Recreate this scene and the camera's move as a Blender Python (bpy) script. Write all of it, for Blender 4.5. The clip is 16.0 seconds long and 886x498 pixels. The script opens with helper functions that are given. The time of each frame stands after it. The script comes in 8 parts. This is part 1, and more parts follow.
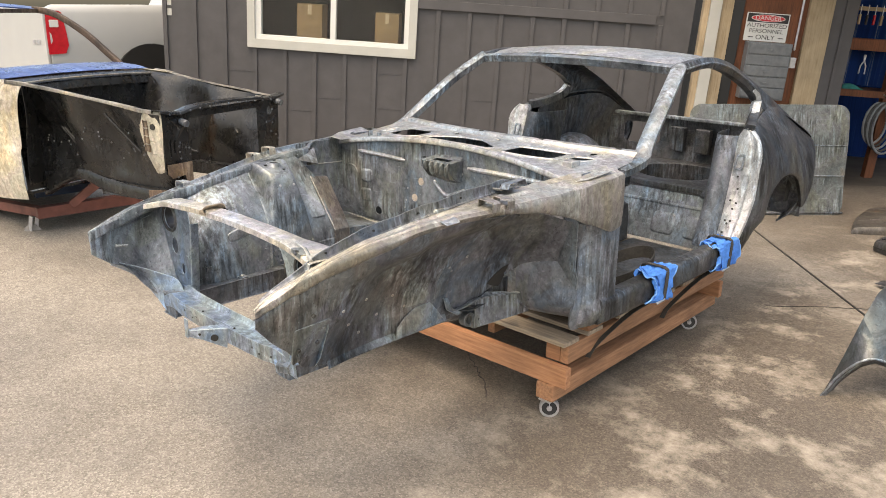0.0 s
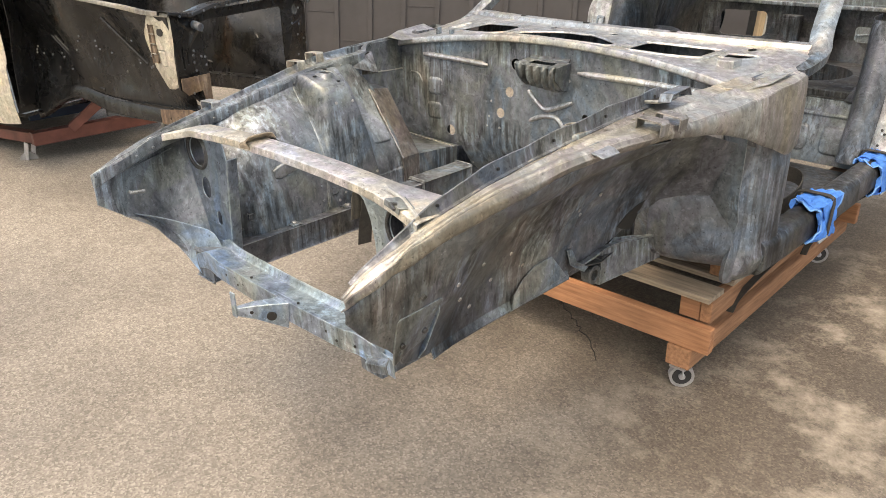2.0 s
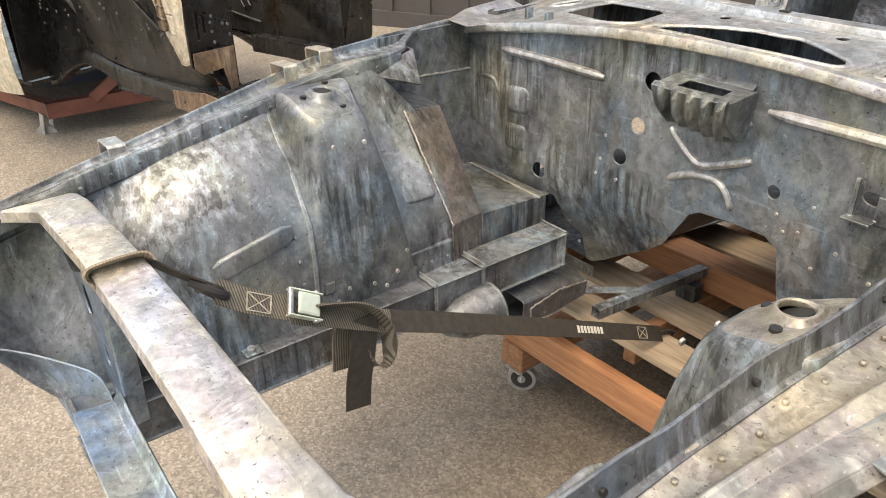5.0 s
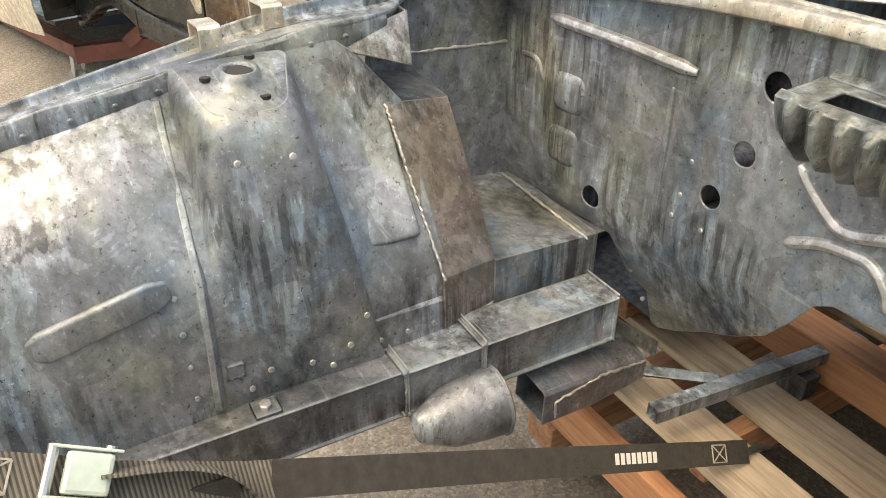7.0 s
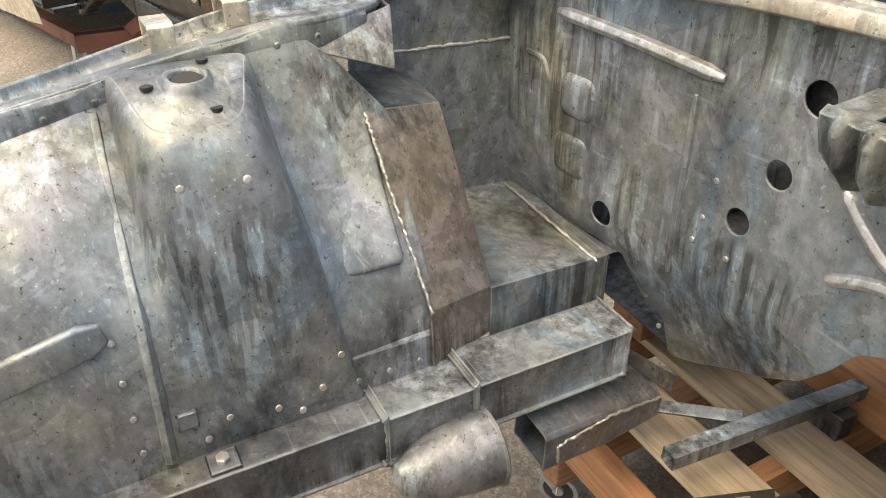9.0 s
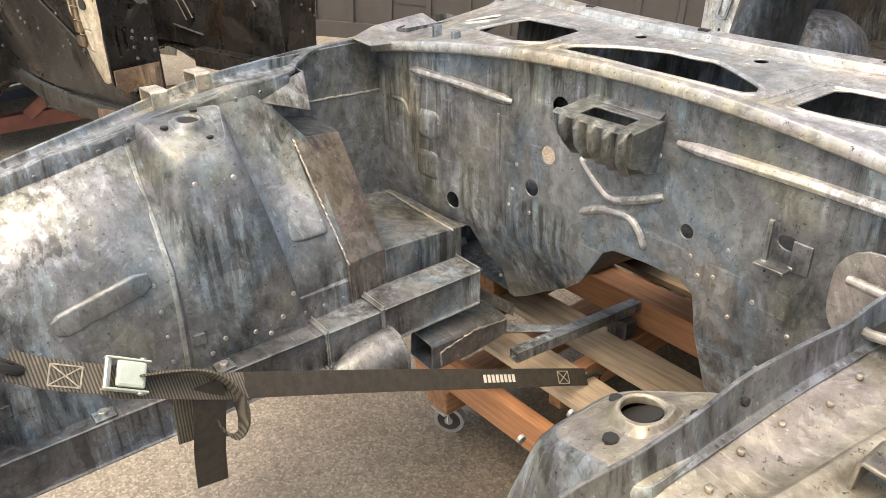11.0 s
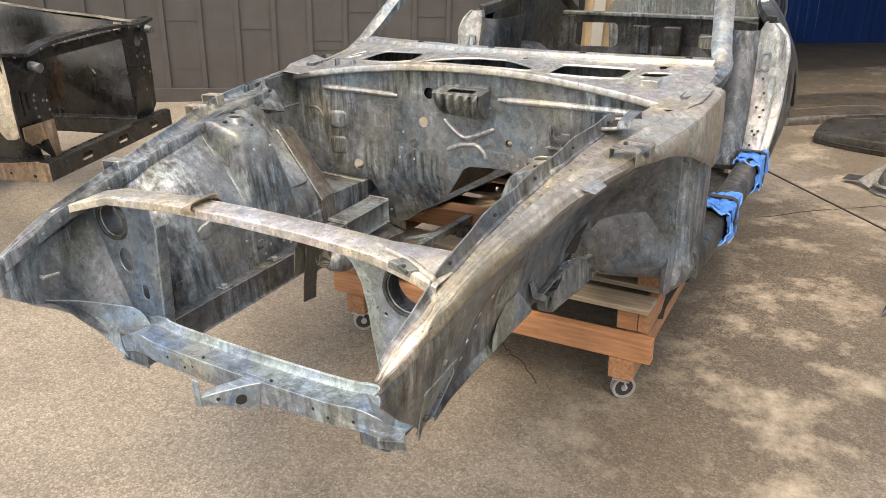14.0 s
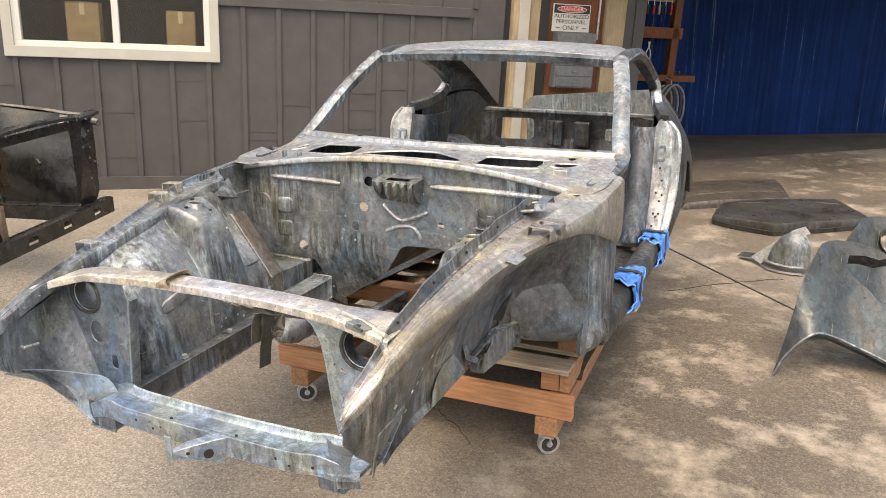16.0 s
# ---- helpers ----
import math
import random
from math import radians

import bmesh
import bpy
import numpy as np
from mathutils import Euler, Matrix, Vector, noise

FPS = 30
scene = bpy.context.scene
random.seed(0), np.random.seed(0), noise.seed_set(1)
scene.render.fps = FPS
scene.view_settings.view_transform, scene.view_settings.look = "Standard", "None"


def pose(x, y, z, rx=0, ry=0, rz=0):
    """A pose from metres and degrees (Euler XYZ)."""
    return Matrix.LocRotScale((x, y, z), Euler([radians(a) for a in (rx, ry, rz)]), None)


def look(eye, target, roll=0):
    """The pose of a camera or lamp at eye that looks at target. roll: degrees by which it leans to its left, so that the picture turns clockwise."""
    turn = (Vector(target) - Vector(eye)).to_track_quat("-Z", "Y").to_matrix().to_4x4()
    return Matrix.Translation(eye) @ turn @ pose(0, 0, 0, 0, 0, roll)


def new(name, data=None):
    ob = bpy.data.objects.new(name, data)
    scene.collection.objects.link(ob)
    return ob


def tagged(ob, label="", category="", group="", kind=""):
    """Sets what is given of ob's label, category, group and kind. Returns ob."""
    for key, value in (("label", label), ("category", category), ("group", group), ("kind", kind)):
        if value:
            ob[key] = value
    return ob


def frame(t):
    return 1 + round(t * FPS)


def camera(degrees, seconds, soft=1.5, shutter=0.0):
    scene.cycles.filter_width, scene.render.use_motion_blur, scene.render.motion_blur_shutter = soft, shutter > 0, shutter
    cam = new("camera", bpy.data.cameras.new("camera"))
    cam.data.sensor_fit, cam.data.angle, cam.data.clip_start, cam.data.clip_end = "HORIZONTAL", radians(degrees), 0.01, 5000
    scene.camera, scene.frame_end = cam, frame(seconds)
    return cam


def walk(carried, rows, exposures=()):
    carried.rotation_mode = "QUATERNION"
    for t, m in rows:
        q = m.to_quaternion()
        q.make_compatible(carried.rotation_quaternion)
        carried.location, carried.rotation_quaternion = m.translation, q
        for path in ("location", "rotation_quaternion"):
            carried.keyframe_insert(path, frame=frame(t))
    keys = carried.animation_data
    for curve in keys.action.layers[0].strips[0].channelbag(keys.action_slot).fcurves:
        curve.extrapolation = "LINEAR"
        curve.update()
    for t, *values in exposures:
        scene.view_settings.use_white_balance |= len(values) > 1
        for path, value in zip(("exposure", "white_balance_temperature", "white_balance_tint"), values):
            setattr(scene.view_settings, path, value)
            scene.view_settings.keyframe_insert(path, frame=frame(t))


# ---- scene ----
cam = camera(60.32, 16.0, 0.9)
PATH = [
    (0, (2.356, -1.172, 1.726), (1.027, 0.198, 1.128), 0.7),
    (0.5, (2.264, -1.128, 1.683), (0.942, 0.230, 1.044), 0.8),
    (1, (2.062, -1.018, 1.665), (0.736, 0.309, 0.971), 0.3),
    (1.5, (1.847, -0.936, 1.604), (0.524, 0.340, 0.817), -0.1),
    (2, (1.609, -0.876, 1.587), (0.323, 0.415, 0.763), -1.0),
    (2.5, (1.465, -0.781, 1.593), (0.215, 0.530, 0.746), -1.0),
    (3, (1.351, -0.571, 1.583), (0.061, 0.692, 0.722), -0.7),
    (3.5, (1.258, -0.396, 1.586), (-0.100, 0.786, 0.715), -1.2),
    (4, (1.126, -0.281, 1.575), (-0.248, 0.867, 0.683), -1.7),
    (4.2, (1.054, -0.232, 1.565), (-0.311, 0.915, 0.659), -1.7),
    (6.3, (0.579, 0.346, 1.423), (-0.930, 1.176, 0.406), 0.2),
    (6.5, (0.533, 0.381, 1.410), (-0.974, 1.209, 0.390), -0.2),
    (7, (0.449, 0.474, 1.386), (-1.047, 1.294, 0.342), 0.2),
    (7.5, (0.371, 0.578, 1.356), (-1.131, 1.351, 0.285), 1.0),
    (8, (0.311, 0.641, 1.335), (-1.206, 1.378, 0.260), 0.4),
    (8.2, (0.300, 0.653, 1.330), (-1.221, 1.382, 0.256), 0.1),
    (10.3, (0.551, 0.351, 1.464), (-0.884, 1.314, 0.457), -0.3),
    (10.5, (0.605, 0.321, 1.475), (-0.821, 1.327, 0.497), -0.1),
    (11, (0.816, 0.257, 1.499), (-0.588, 1.333, 0.566), -0.9),
    (11.5, (0.930, 0.149, 1.524), (-0.374, 1.351, 0.599), -1.6),
    (12, (0.977, -0.064, 1.545), (-0.175, 1.298, 0.640), -1.8),
    (12.5, (1.033, -0.288, 1.558), (-0.043, 1.141, 0.664), -0.3),
    (13, (1.152, -0.527, 1.541), (0.090, 0.915, 0.652), -0.0),
    (13.5, (1.224, -0.753, 1.600), (0.199, 0.724, 0.725), -1.2),
    (14, (1.217, -0.994, 1.638), (0.291, 0.583, 0.829), -1.5),
    (14.5, (1.272, -1.141, 1.699), (0.436, 0.510, 0.942), -0.9),
    (15, (1.337, -1.183, 1.691), (0.509, 0.497, 0.991), -0.1),
    (15.5, (1.349, -1.176, 1.687), (0.521, 0.529, 1.048), -0.0),
    (16, (1.317, -1.269, 1.706), (0.528, 0.467, 1.103), -0.3),
]
walk(cam, [(t, look(eye, target, roll)) for t, eye, target, roll in PATH], [(0, 0.93, 8250, 8), (3.0, 0.84, 8500, 8), (4.2, 0.84, 8500, 8), (6.5, 1.08, 8900, 6), (9, 1.08, 8900, 6), (11, 1.06, 9000, 9), (12.3, 0.80, 9000, 9), (14, 0.88, 8700, 8), (16, 0.97, 8600, 9)])

# ---- world, sun and exposure ----
world = bpy.data.worlds.new("world")
scene.world = world
world.use_nodes = True
wn = world.node_tree
sky = wn.nodes.new("ShaderNodeTexSky")
sky.sky_type, sky.sun_disc = "NISHITA", False
sky.sun_elevation, sky.sun_rotation = radians(68), radians(165)
sky.air_density, sky.dust_density = 1.0, 4.0
wn.links.new(sky.outputs[0], wn.nodes["Background"].inputs[0])
wn.nodes["Background"].inputs[1].default_value = 0.215
sun = new("sun", bpy.data.lights.new("sun", "SUN"))
sun.data.energy, sun.data.angle, sun.data.color = 0.95, radians(85), (1.0, 0.96, 0.90)
sun.matrix_world = look((0.7, -1.6, 6.9), (0, 1.0, 0))

# ---- materials ----
def nodes_of(name):
    m = bpy.data.materials.new(name)
    m.use_nodes = True
    nt = m.node_tree
    return m, nt, nt.nodes["Principled BSDF"]


def noise_tex(nt, scale, detail=6.0, rough=0.6, stretch=(1, 1, 1), coord="Object", rot=(0, 0, 0), warp=0.0):
    tc = nt.nodes.new("ShaderNodeTexCoord")
    mp = nt.nodes.new("ShaderNodeMapping")
    mp.inputs["Scale"].default_value = stretch
    mp.inputs["Rotation"].default_value = [radians(a) for a in rot]
    nz = nt.nodes.new("ShaderNodeTexNoise")
    nz.inputs["Scale"].default_value, nz.inputs["Detail"].default_value, nz.inputs["Roughness"].default_value = scale, detail, rough
    nz.inputs["Distortion"].default_value = warp
    nt.links.new(tc.outputs[coord], mp.inputs[0])
    nt.links.new(mp.outputs[0], nz.inputs["Vector"])
    return nz.outputs["Fac"]


def ramp(nt, fac, stops):
    r = nt.nodes.new("ShaderNodeValToRGB")
    el = r.color_ramp.elements
    while len(el) < len(stops):
        el.new(0.5)
    for e, (p, c) in zip(el, stops):
        e.position, e.color = p, (*c, 1) if len(c) == 3 else c
    nt.links.new(fac, r.inputs[0])
    return r.outputs[0]


def mixc(nt, a, b, fac, kind="MIX"):
    m = nt.nodes.new("ShaderNodeMix")
    m.data_type, m.blend_type = "RGBA", kind
    for sock, val in ((m.inputs[0], fac), (m.inputs[6], a), (m.inputs[7], b)):
        if isinstance(val, (int, float)):
            sock.default_value = val
        elif isinstance(val, tuple):
            sock.default_value = (*val, 1)
        else:
            nt.links.new(val, sock)
    return m.outputs[2]


def grey(v):
    return (v, v, v)


def bump(nt, bsdf, fac, strength=0.2, dist=0.01):
    b = nt.nodes.new("ShaderNodeBump")
    b.inputs["Strength"].default_value, b.inputs["Distance"].default_value = strength, dist
    nt.links.new(fac, b.inputs["Height"])
    nt.links.new(b.outputs[0], bsdf.inputs["Normal"])


def plain(name, color, rough=0.5, metal=0.0, scale=12.0, vary=0.25, bumps=0.1):
    m, nt, b = nodes_of(name)
    f = noise_tex(nt, scale)
    lo, hi = tuple(c * (1 - vary) for c in color), tuple(min(1, c * (1 + vary)) for c in color)
    nt.links.new(ramp(nt, f, [(0.3, lo), (0.7, hi)]), b.inputs["Base Color"])
    b.inputs["Roughness"].default_value, b.inputs["Metallic"].default_value = rough, metal
    g = noise_tex(nt, scale * 9, 3)
    if bumps:
        bump(nt, b, g, bumps, 0.003)
    return m


def steel(name, dark=(0.034, 0.041, 0.048), light=(0.343, 0.375, 0.390), warm=(1.18, 1.0, 0.85), blue=(0.82, 0.97, 1.16), metal=0.5, streak=0.6, rough=(0.38, 0.58), dent=1.0):
    """Bare stripped sheet steel: cloudy blotches, acid runs, heat tints, pits and scratches."""
    m, nt, b = nodes_of(name)
    mid = tuple(0.58 * d + 0.42 * l for d, l in zip(dark, light))
    cloud = noise_tex(nt, 4.6, 10, 0.66, (1, 1, 0.6), warp=0.3)
    col = ramp(nt, cloud, [(0.33, dark), (0.45, mid), (0.50, tuple(0.5 * d + 0.5 * l for d, l in zip(dark, light))), (0.58, tuple(0.35 * d + 0.65 * l for d, l in zip(dark, light))), (0.70, light)])
    mott = ramp(nt, noise_tex(nt, 42.0, 9, 0.72, (1, 1, 0.8)), [(0.33, grey(0.55)), (0.5, grey(1.0)), (0.67, grey(1.45))])
    col = mixc(nt, col, mott, 0.7, "MULTIPLY")
    # crisp-edged acid marks
    mark = ramp(nt, noise_tex(nt, 10.0, 6, 0.6, (1, 1, 0.7), rot=(5, 20, 0), warp=0.9), [(0.46, grey(1.12)), (0.475, grey(0.74)), (0.55, grey(0.92)), (0.60, grey(0.92)), (0.612, grey(1.22))])
    col = mixc(nt, col, mark, 0.75, "MULTIPLY")
    # broad runs down the sheet, only in places, some dark and some pale
    run = ramp(nt, noise_tex(nt, 19.0, 6, 0.6, (2.6, 2.6, 0.20), warp=0.15), [(0.41, grey(0.36)), (0.455, grey(0.9)), (0.535, grey(1.0)), (0.575, (1.55, 1.7, 1.8))])
    where = ramp(nt, noise_tex(nt, 4.2, 3, 0.5), [(0.46, grey(0.0)), (0.56, grey(min(1.0, 1.4 * streak)))])
    col = mixc(nt, col, run, where, "MULTIPLY")
    # heat and acid tints: straw, lavender, neutral, blue, pink-brown
    tint = ramp(nt, noise_tex(nt, 3.4, 4, 0.6, (1, 1, 0.7), rot=(10, 15, 0), warp=0.6), [(0.30, warm), (0.37, (1.07, 1.02, 0.90)), (0.43, (1.02, 1.02, 0.96)), (0.48, (1.0, 0.97, 1.05)), (0.54, (0.96, 1.0, 1.03)), (0.60, blue), (0.66, (0.98, 0.98, 1.02)), (0.73, (1.12, 0.98, 0.92))])
    col = mixc(nt, col, tint, 1.0, "MULTIPLY")
    # pits, pale specks and short scratches
    pits = ramp(nt, noise_tex(nt, 130.0, 4, 0.75), [(0.33, grey(0.25)), (0.39, grey(1.0)), (0.64, grey(1.0)), (0.69, grey(2.0))])
    col = mixc(nt, col, pits, 0.95, "MULTIPLY")
    scr = ramp(nt, noise_tex(nt, 46.0, 2, 0.4, (0.12, 2.4, 1.6), rot=(30, 50, 25)), [(0.67, grey(1.0)), (0.72, grey(1.7))])
    col = mixc(nt, col, scr, 0.5, "MULTIPLY")
    # bright, rubbed edges
    bev = nt.nodes.new("ShaderNodeBevel")
    bev.samples = 4
    bev.inputs["Radius"].default_value = 0.004
    geo = nt.nodes.new("ShaderNodeNewGeometry")
    dot = nt.nodes.new("ShaderNodeVectorMath")
    dot.operation = "DOT_PRODUCT"
    nt.links.new(bev.outputs[0], dot.inputs[0])
    nt.links.new(geo.outputs["Normal"], dot.inputs[1])
    rub = ramp(nt, dot.outputs["Value"], [(0.80, grey(0.75)), (0.985, grey(0.0))])
    rub = mixc(nt, grey(0.0), rub, ramp(nt, noise_tex(nt, 30.0, 4, 0.6), [(0.36, grey(0.25)), (0.6, grey(1.0))]), "MIX")
    col = mixc(nt, col, tuple(min(0.8, 1.35 * c) for c in light), rub)
    nt.links.new(col, b.inputs["Base Color"])
    rr = ramp(nt, noise_tex(nt, 9.0, 6, 0.6, warp=0.6), [(0.35, grey(rough[0])), (0.65, grey(rough[1]))])
    nt.links.new(rr, b.inputs["Roughness"])
    b.inputs["Metallic"].default_value = metal
    # soft dents, with rounded edges
    soft = nt.nodes.new("ShaderNodeBump")
    soft.inputs["Strength"].default_value, soft.inputs["Distance"].default_value = 0.22 * dent, 0.012
    nt.links.new(noise_tex(nt, 7.0, 2, 0.45), soft.inputs["Height"])
    nt.links.new(bev.outputs[0], soft.inputs["Normal"])
    fine = nt.nodes.new("ShaderNodeBump")
    fine.inputs["Strength"].default_value, fine.inputs["Distance"].default_value = 0.16, 0.003
    nt.links.new(noise_tex(nt, 55.0, 5, 0.7), fine.inputs["Height"])
    nt.links.new(soft.outputs[0], fine.inputs["Normal"])
    nt.links.new(fine.outputs[0], b.inputs["Normal"])
    return m


def timber(name, base, dark, axis="x"):
    m, nt, b = nodes_of(name)
    s = {"x": (1, 14, 14), "y": (14, 1, 14), "z": (14, 14, 1)}[axis]
    g = noise_tex(nt, 5.0, 8, 0.65, s)
    col = ramp(nt, g, [(0.3, dark), (0.65, base)])
    blot = ramp(nt, noise_tex(nt, 3.0, 4), [(0.3, grey(0.7)), (0.7, grey(1.1))])
    col = mixc(nt, col, blot, 1.0, "MULTIPLY")
    oi = nt.nodes.new("ShaderNodeObjectInfo")
    ov = ramp(nt, oi.outputs["Random"], [(0.0, grey(0.8)), (1.0, grey(1.1))])
    col = mixc(nt, col, ov, 1.0, "MULTIPLY")
    nt.links.new(col, b.inputs["Base Color"])
    b.inputs["Roughness"].default_value = 0.75
    bump(nt, b, g, 0.25, 0.004)
    return m


STEEL = steel("bare_steel")
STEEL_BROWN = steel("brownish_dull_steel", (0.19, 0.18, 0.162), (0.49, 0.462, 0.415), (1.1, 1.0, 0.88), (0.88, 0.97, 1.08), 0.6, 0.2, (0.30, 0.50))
# darker copy of the ledge steel, with the side's shade painted in
STEEL_BROWN_SHADE = steel("shaded_brown_steel", (0.105, 0.10, 0.09), (0.34, 0.32, 0.29), (1.1, 1.0, 0.9), (0.9, 0.98, 1.06), 0.5, 0.35, (0.34, 0.54))
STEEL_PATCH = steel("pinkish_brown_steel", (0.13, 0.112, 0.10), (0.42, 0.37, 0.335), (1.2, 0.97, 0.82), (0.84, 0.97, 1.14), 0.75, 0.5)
# darker grey steel; carries the shade of the wing apron and lip
STEEL_MID = steel("mid_and_shaded_steel", (0.040, 0.044, 0.050), (0.25, 0.265, 0.285), metal=0.5, streak=0.6)
# dark steel; also carries shade in the tunnel, plenum and cabin
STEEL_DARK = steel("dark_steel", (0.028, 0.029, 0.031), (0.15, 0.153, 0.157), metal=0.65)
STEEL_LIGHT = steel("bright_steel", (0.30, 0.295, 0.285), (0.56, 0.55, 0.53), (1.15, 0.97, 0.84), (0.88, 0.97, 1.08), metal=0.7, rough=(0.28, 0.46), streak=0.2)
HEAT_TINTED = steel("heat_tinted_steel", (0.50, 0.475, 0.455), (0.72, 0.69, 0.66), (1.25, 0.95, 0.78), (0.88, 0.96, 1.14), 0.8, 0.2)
BLUE_TINTED = steel("blue_tinted_steel", (0.19, 0.24, 0.29), (0.50, 0.59, 0.67), (1.15, 0.97, 0.88), (0.80, 0.95, 1.2), 0.85, 0.3)
SCRAPED = steel("scraped_steel", (0.28, 0.28, 0.28), (0.72, 0.72, 0.70), (1.1, 0.98, 0.86), (0.88, 0.96, 1.08), 0.5, 0.5)
BLACK_PAINT = steel("worn_black_paint", (0.004, 0.004, 0.004), (0.026, 0.0255, 0.025), (1.4, 0.98, 0.7), (0.9, 0.97, 1.08), 0.0, 0.6, (0.14, 0.42), 1.6)
WHITE_PAINT = steel("old_cream_paint", (0.26, 0.22, 0.16), (0.66, 0.61, 0.50), (1.12, 0.94, 0.75), (0.97, 1.0, 1.0), 0.0, 0.15, (0.4, 0.6))
BLUE_PAINT = steel("scraped_blue_paint", (0.012, 0.03, 0.14), (0.10, 0.16, 0.36), (1.1, 1.0, 0.9), (0.9, 1.0, 1.05), 0.0, 0.3, (0.2, 0.45))
RED_STEEL = plain("red_oxide_steel", (0.15, 0.055, 0.042), 0.55, 0.1, 9, 0.4)
SIDING = plain("grey_siding_paint", (0.066, 0.063, 0.066), 0.68, 0.0, 5, 0.14, 0.3)
TRIM_WHITE = plain("white_window_trim", (0.42, 0.415, 0.385), 0.6, 0.0, 6, 0.06)
FIR = timber("fir_lumber", (0.47, 0.235, 0.125), (0.25, 0.11, 0.055), "x")
FIR_Y = timber("fir_lumber_lengthwise", (0.43, 0.225, 0.125), (0.21, 0.10, 0.052), "y")
PALLET = timber("weathered_board", (0.47, 0.385, 0.295), (0.22, 0.17, 0.127), "x")
PINE = timber("pale_pine_post", (0.46, 0.36, 0.24), (0.34, 0.25, 0.15), "z")
PLYWOOD = timber("stained_plywood", (0.20, 0.068, 0.028), (0.10, 0.034, 0.015), "z")
RUBBER = plain("dark_rubber", (0.03, 0.03, 0.032), 0.6)
ZINC = plain("zinc_plate", (0.45, 0.45, 0.46), 0.35, 0.9, 30, 0.2)
GALV = plain("caster_galvanised", (0.5, 0.5, 0.52), 0.4, 0.7, 30, 0.2)
MINT = plain("pale_mint_plating", (0.58, 0.66, 0.58), 0.35, 0.3, 30, 0.15)
RAG = plain("blue_shop_towel", (0.045, 0.20, 0.62), 0.95, 0.0, 40, 0.25, 0.5)


def webbing(name, color, depth):
    """Woven strap with cross ribs."""
    m, nt, b = nodes_of(name)
    tc = nt.nodes.new("ShaderNodeTexCoord")
    wv = nt.nodes.new("ShaderNodeTexWave")
    wv.wave_type, wv.bands_direction = "BANDS", "Y"
    wv.inputs["Scale"].default_value, wv.inputs["Distortion"].default_value = 72.0, 0.4
    nt.links.new(tc.outputs["Object"], wv.inputs["Vector"])
    col = ramp(nt, wv.outputs["Fac"], [(0.2, tuple(c * (1 - depth) for c in color)), (0.7, color)])
    worn = ramp(nt, noise_tex(nt, 30.0, 6, 0.7), [(0.3, grey(0.75)), (0.6, grey(1.05)), (0.72, grey(1.5))])
    nt.links.new(mixc(nt, col, worn, 1.0, "MULTIPLY"), b.inputs["Base Color"])
    b.inputs["Roughness"].default_value = 0.8
    bump(nt, b, wv.outputs["Fac"], 0.5 * depth, 0.002)
    return m


WEB_FADED = webbing("faded_ribbed_webbing", (0.165, 0.152, 0.128), 0.65)
STITCH = plain("pale_thread", (0.36, 0.34, 0.29), 0.8, 0.0, 80, 0.3)
WEB_TAN = webbing("tan_webbing_pad", (0.30, 0.25, 0.19), 0.3)
WEB = plain("black_webbing", (0.040, 0.037, 0.033), 0.8, 0.0, 60, 0.3, 0.5)
TRUCK_WHITE = plain("truck_white_paint", (0.44, 0.45, 0.45), 0.25, 0.0, 2, 0.03, 0)
TAIL_RED = plain("tail_lamp_red", (0.45, 0.01, 0.02), 0.15, 0, 20, 0.2, 0)
CARDBOARD = plain("cardboard", (0.20, 0.13, 0.065), 0.8)
SIGN_WHITE = plain("sign_white", (0.62, 0.62, 0.60), 0.4, 0, 3, 0.02, 0)
SIGN_RED = plain("sign_red", (0.55, 0.02, 0.03), 0.4, 0, 3, 0.05, 0)
# flat black for print and joints, and for shade inside holes and recesses
FLAT_BLACK = plain("flat_black", (0.015, 0.015, 0.015), 0.5, 0, 3, 0.05, 0)
BIN_PLASTIC = plain("grey_drawer_plastic", (0.13, 0.14, 0.15), 0.3, 0, 20, 0.2, 0)
DARK_ROOM = plain("dimmed_interior_wall", (0.05, 0.048, 0.045), 0.9)
CONCRETE_LIGHT = plain("pale_concrete", (0.45, 0.42, 0.37), 0.8)

GLASS = bpy.data.materials.new("window_glass")
GLASS.use_nodes = True
gb = GLASS.node_tree.nodes["Principled BSDF"]
gb.inputs["Base Color"].default_value = (0.85, 0.9, 0.9, 1)
gb.inputs["Roughness"].default_value, gb.inputs["Transmission Weight"].default_value, gb.inputs["IOR"].default_value = 0.02, 1.0, 1.45


def blue_wall_material():
    m, nt, b = nodes_of("weathered_blue_sheet")
    st = noise_tex(nt, 2.5, 8, 0.72, (7, 7, 0.10))
    col = ramp(nt, st, [(0.35, (0.001, 0.016, 0.085)), (0.54, (0.002, 0.028, 0.14)), (0.60, (0.012, 0.045, 0.15)), (0.66, (0.20, 0.23, 0.28))])
    blot = ramp(nt, noise_tex(nt, 1.2, 4), [(0.3, grey(0.6)), (0.7, grey(1.1))])
    nt.links.new(mixc(nt, col, blot, 1.0, "MULTIPLY"), b.inputs["Base Color"])
    b.inputs["Roughness"].default_value = 0.7
    b.inputs["Specular IOR Level"].default_value = 0.12
    return m


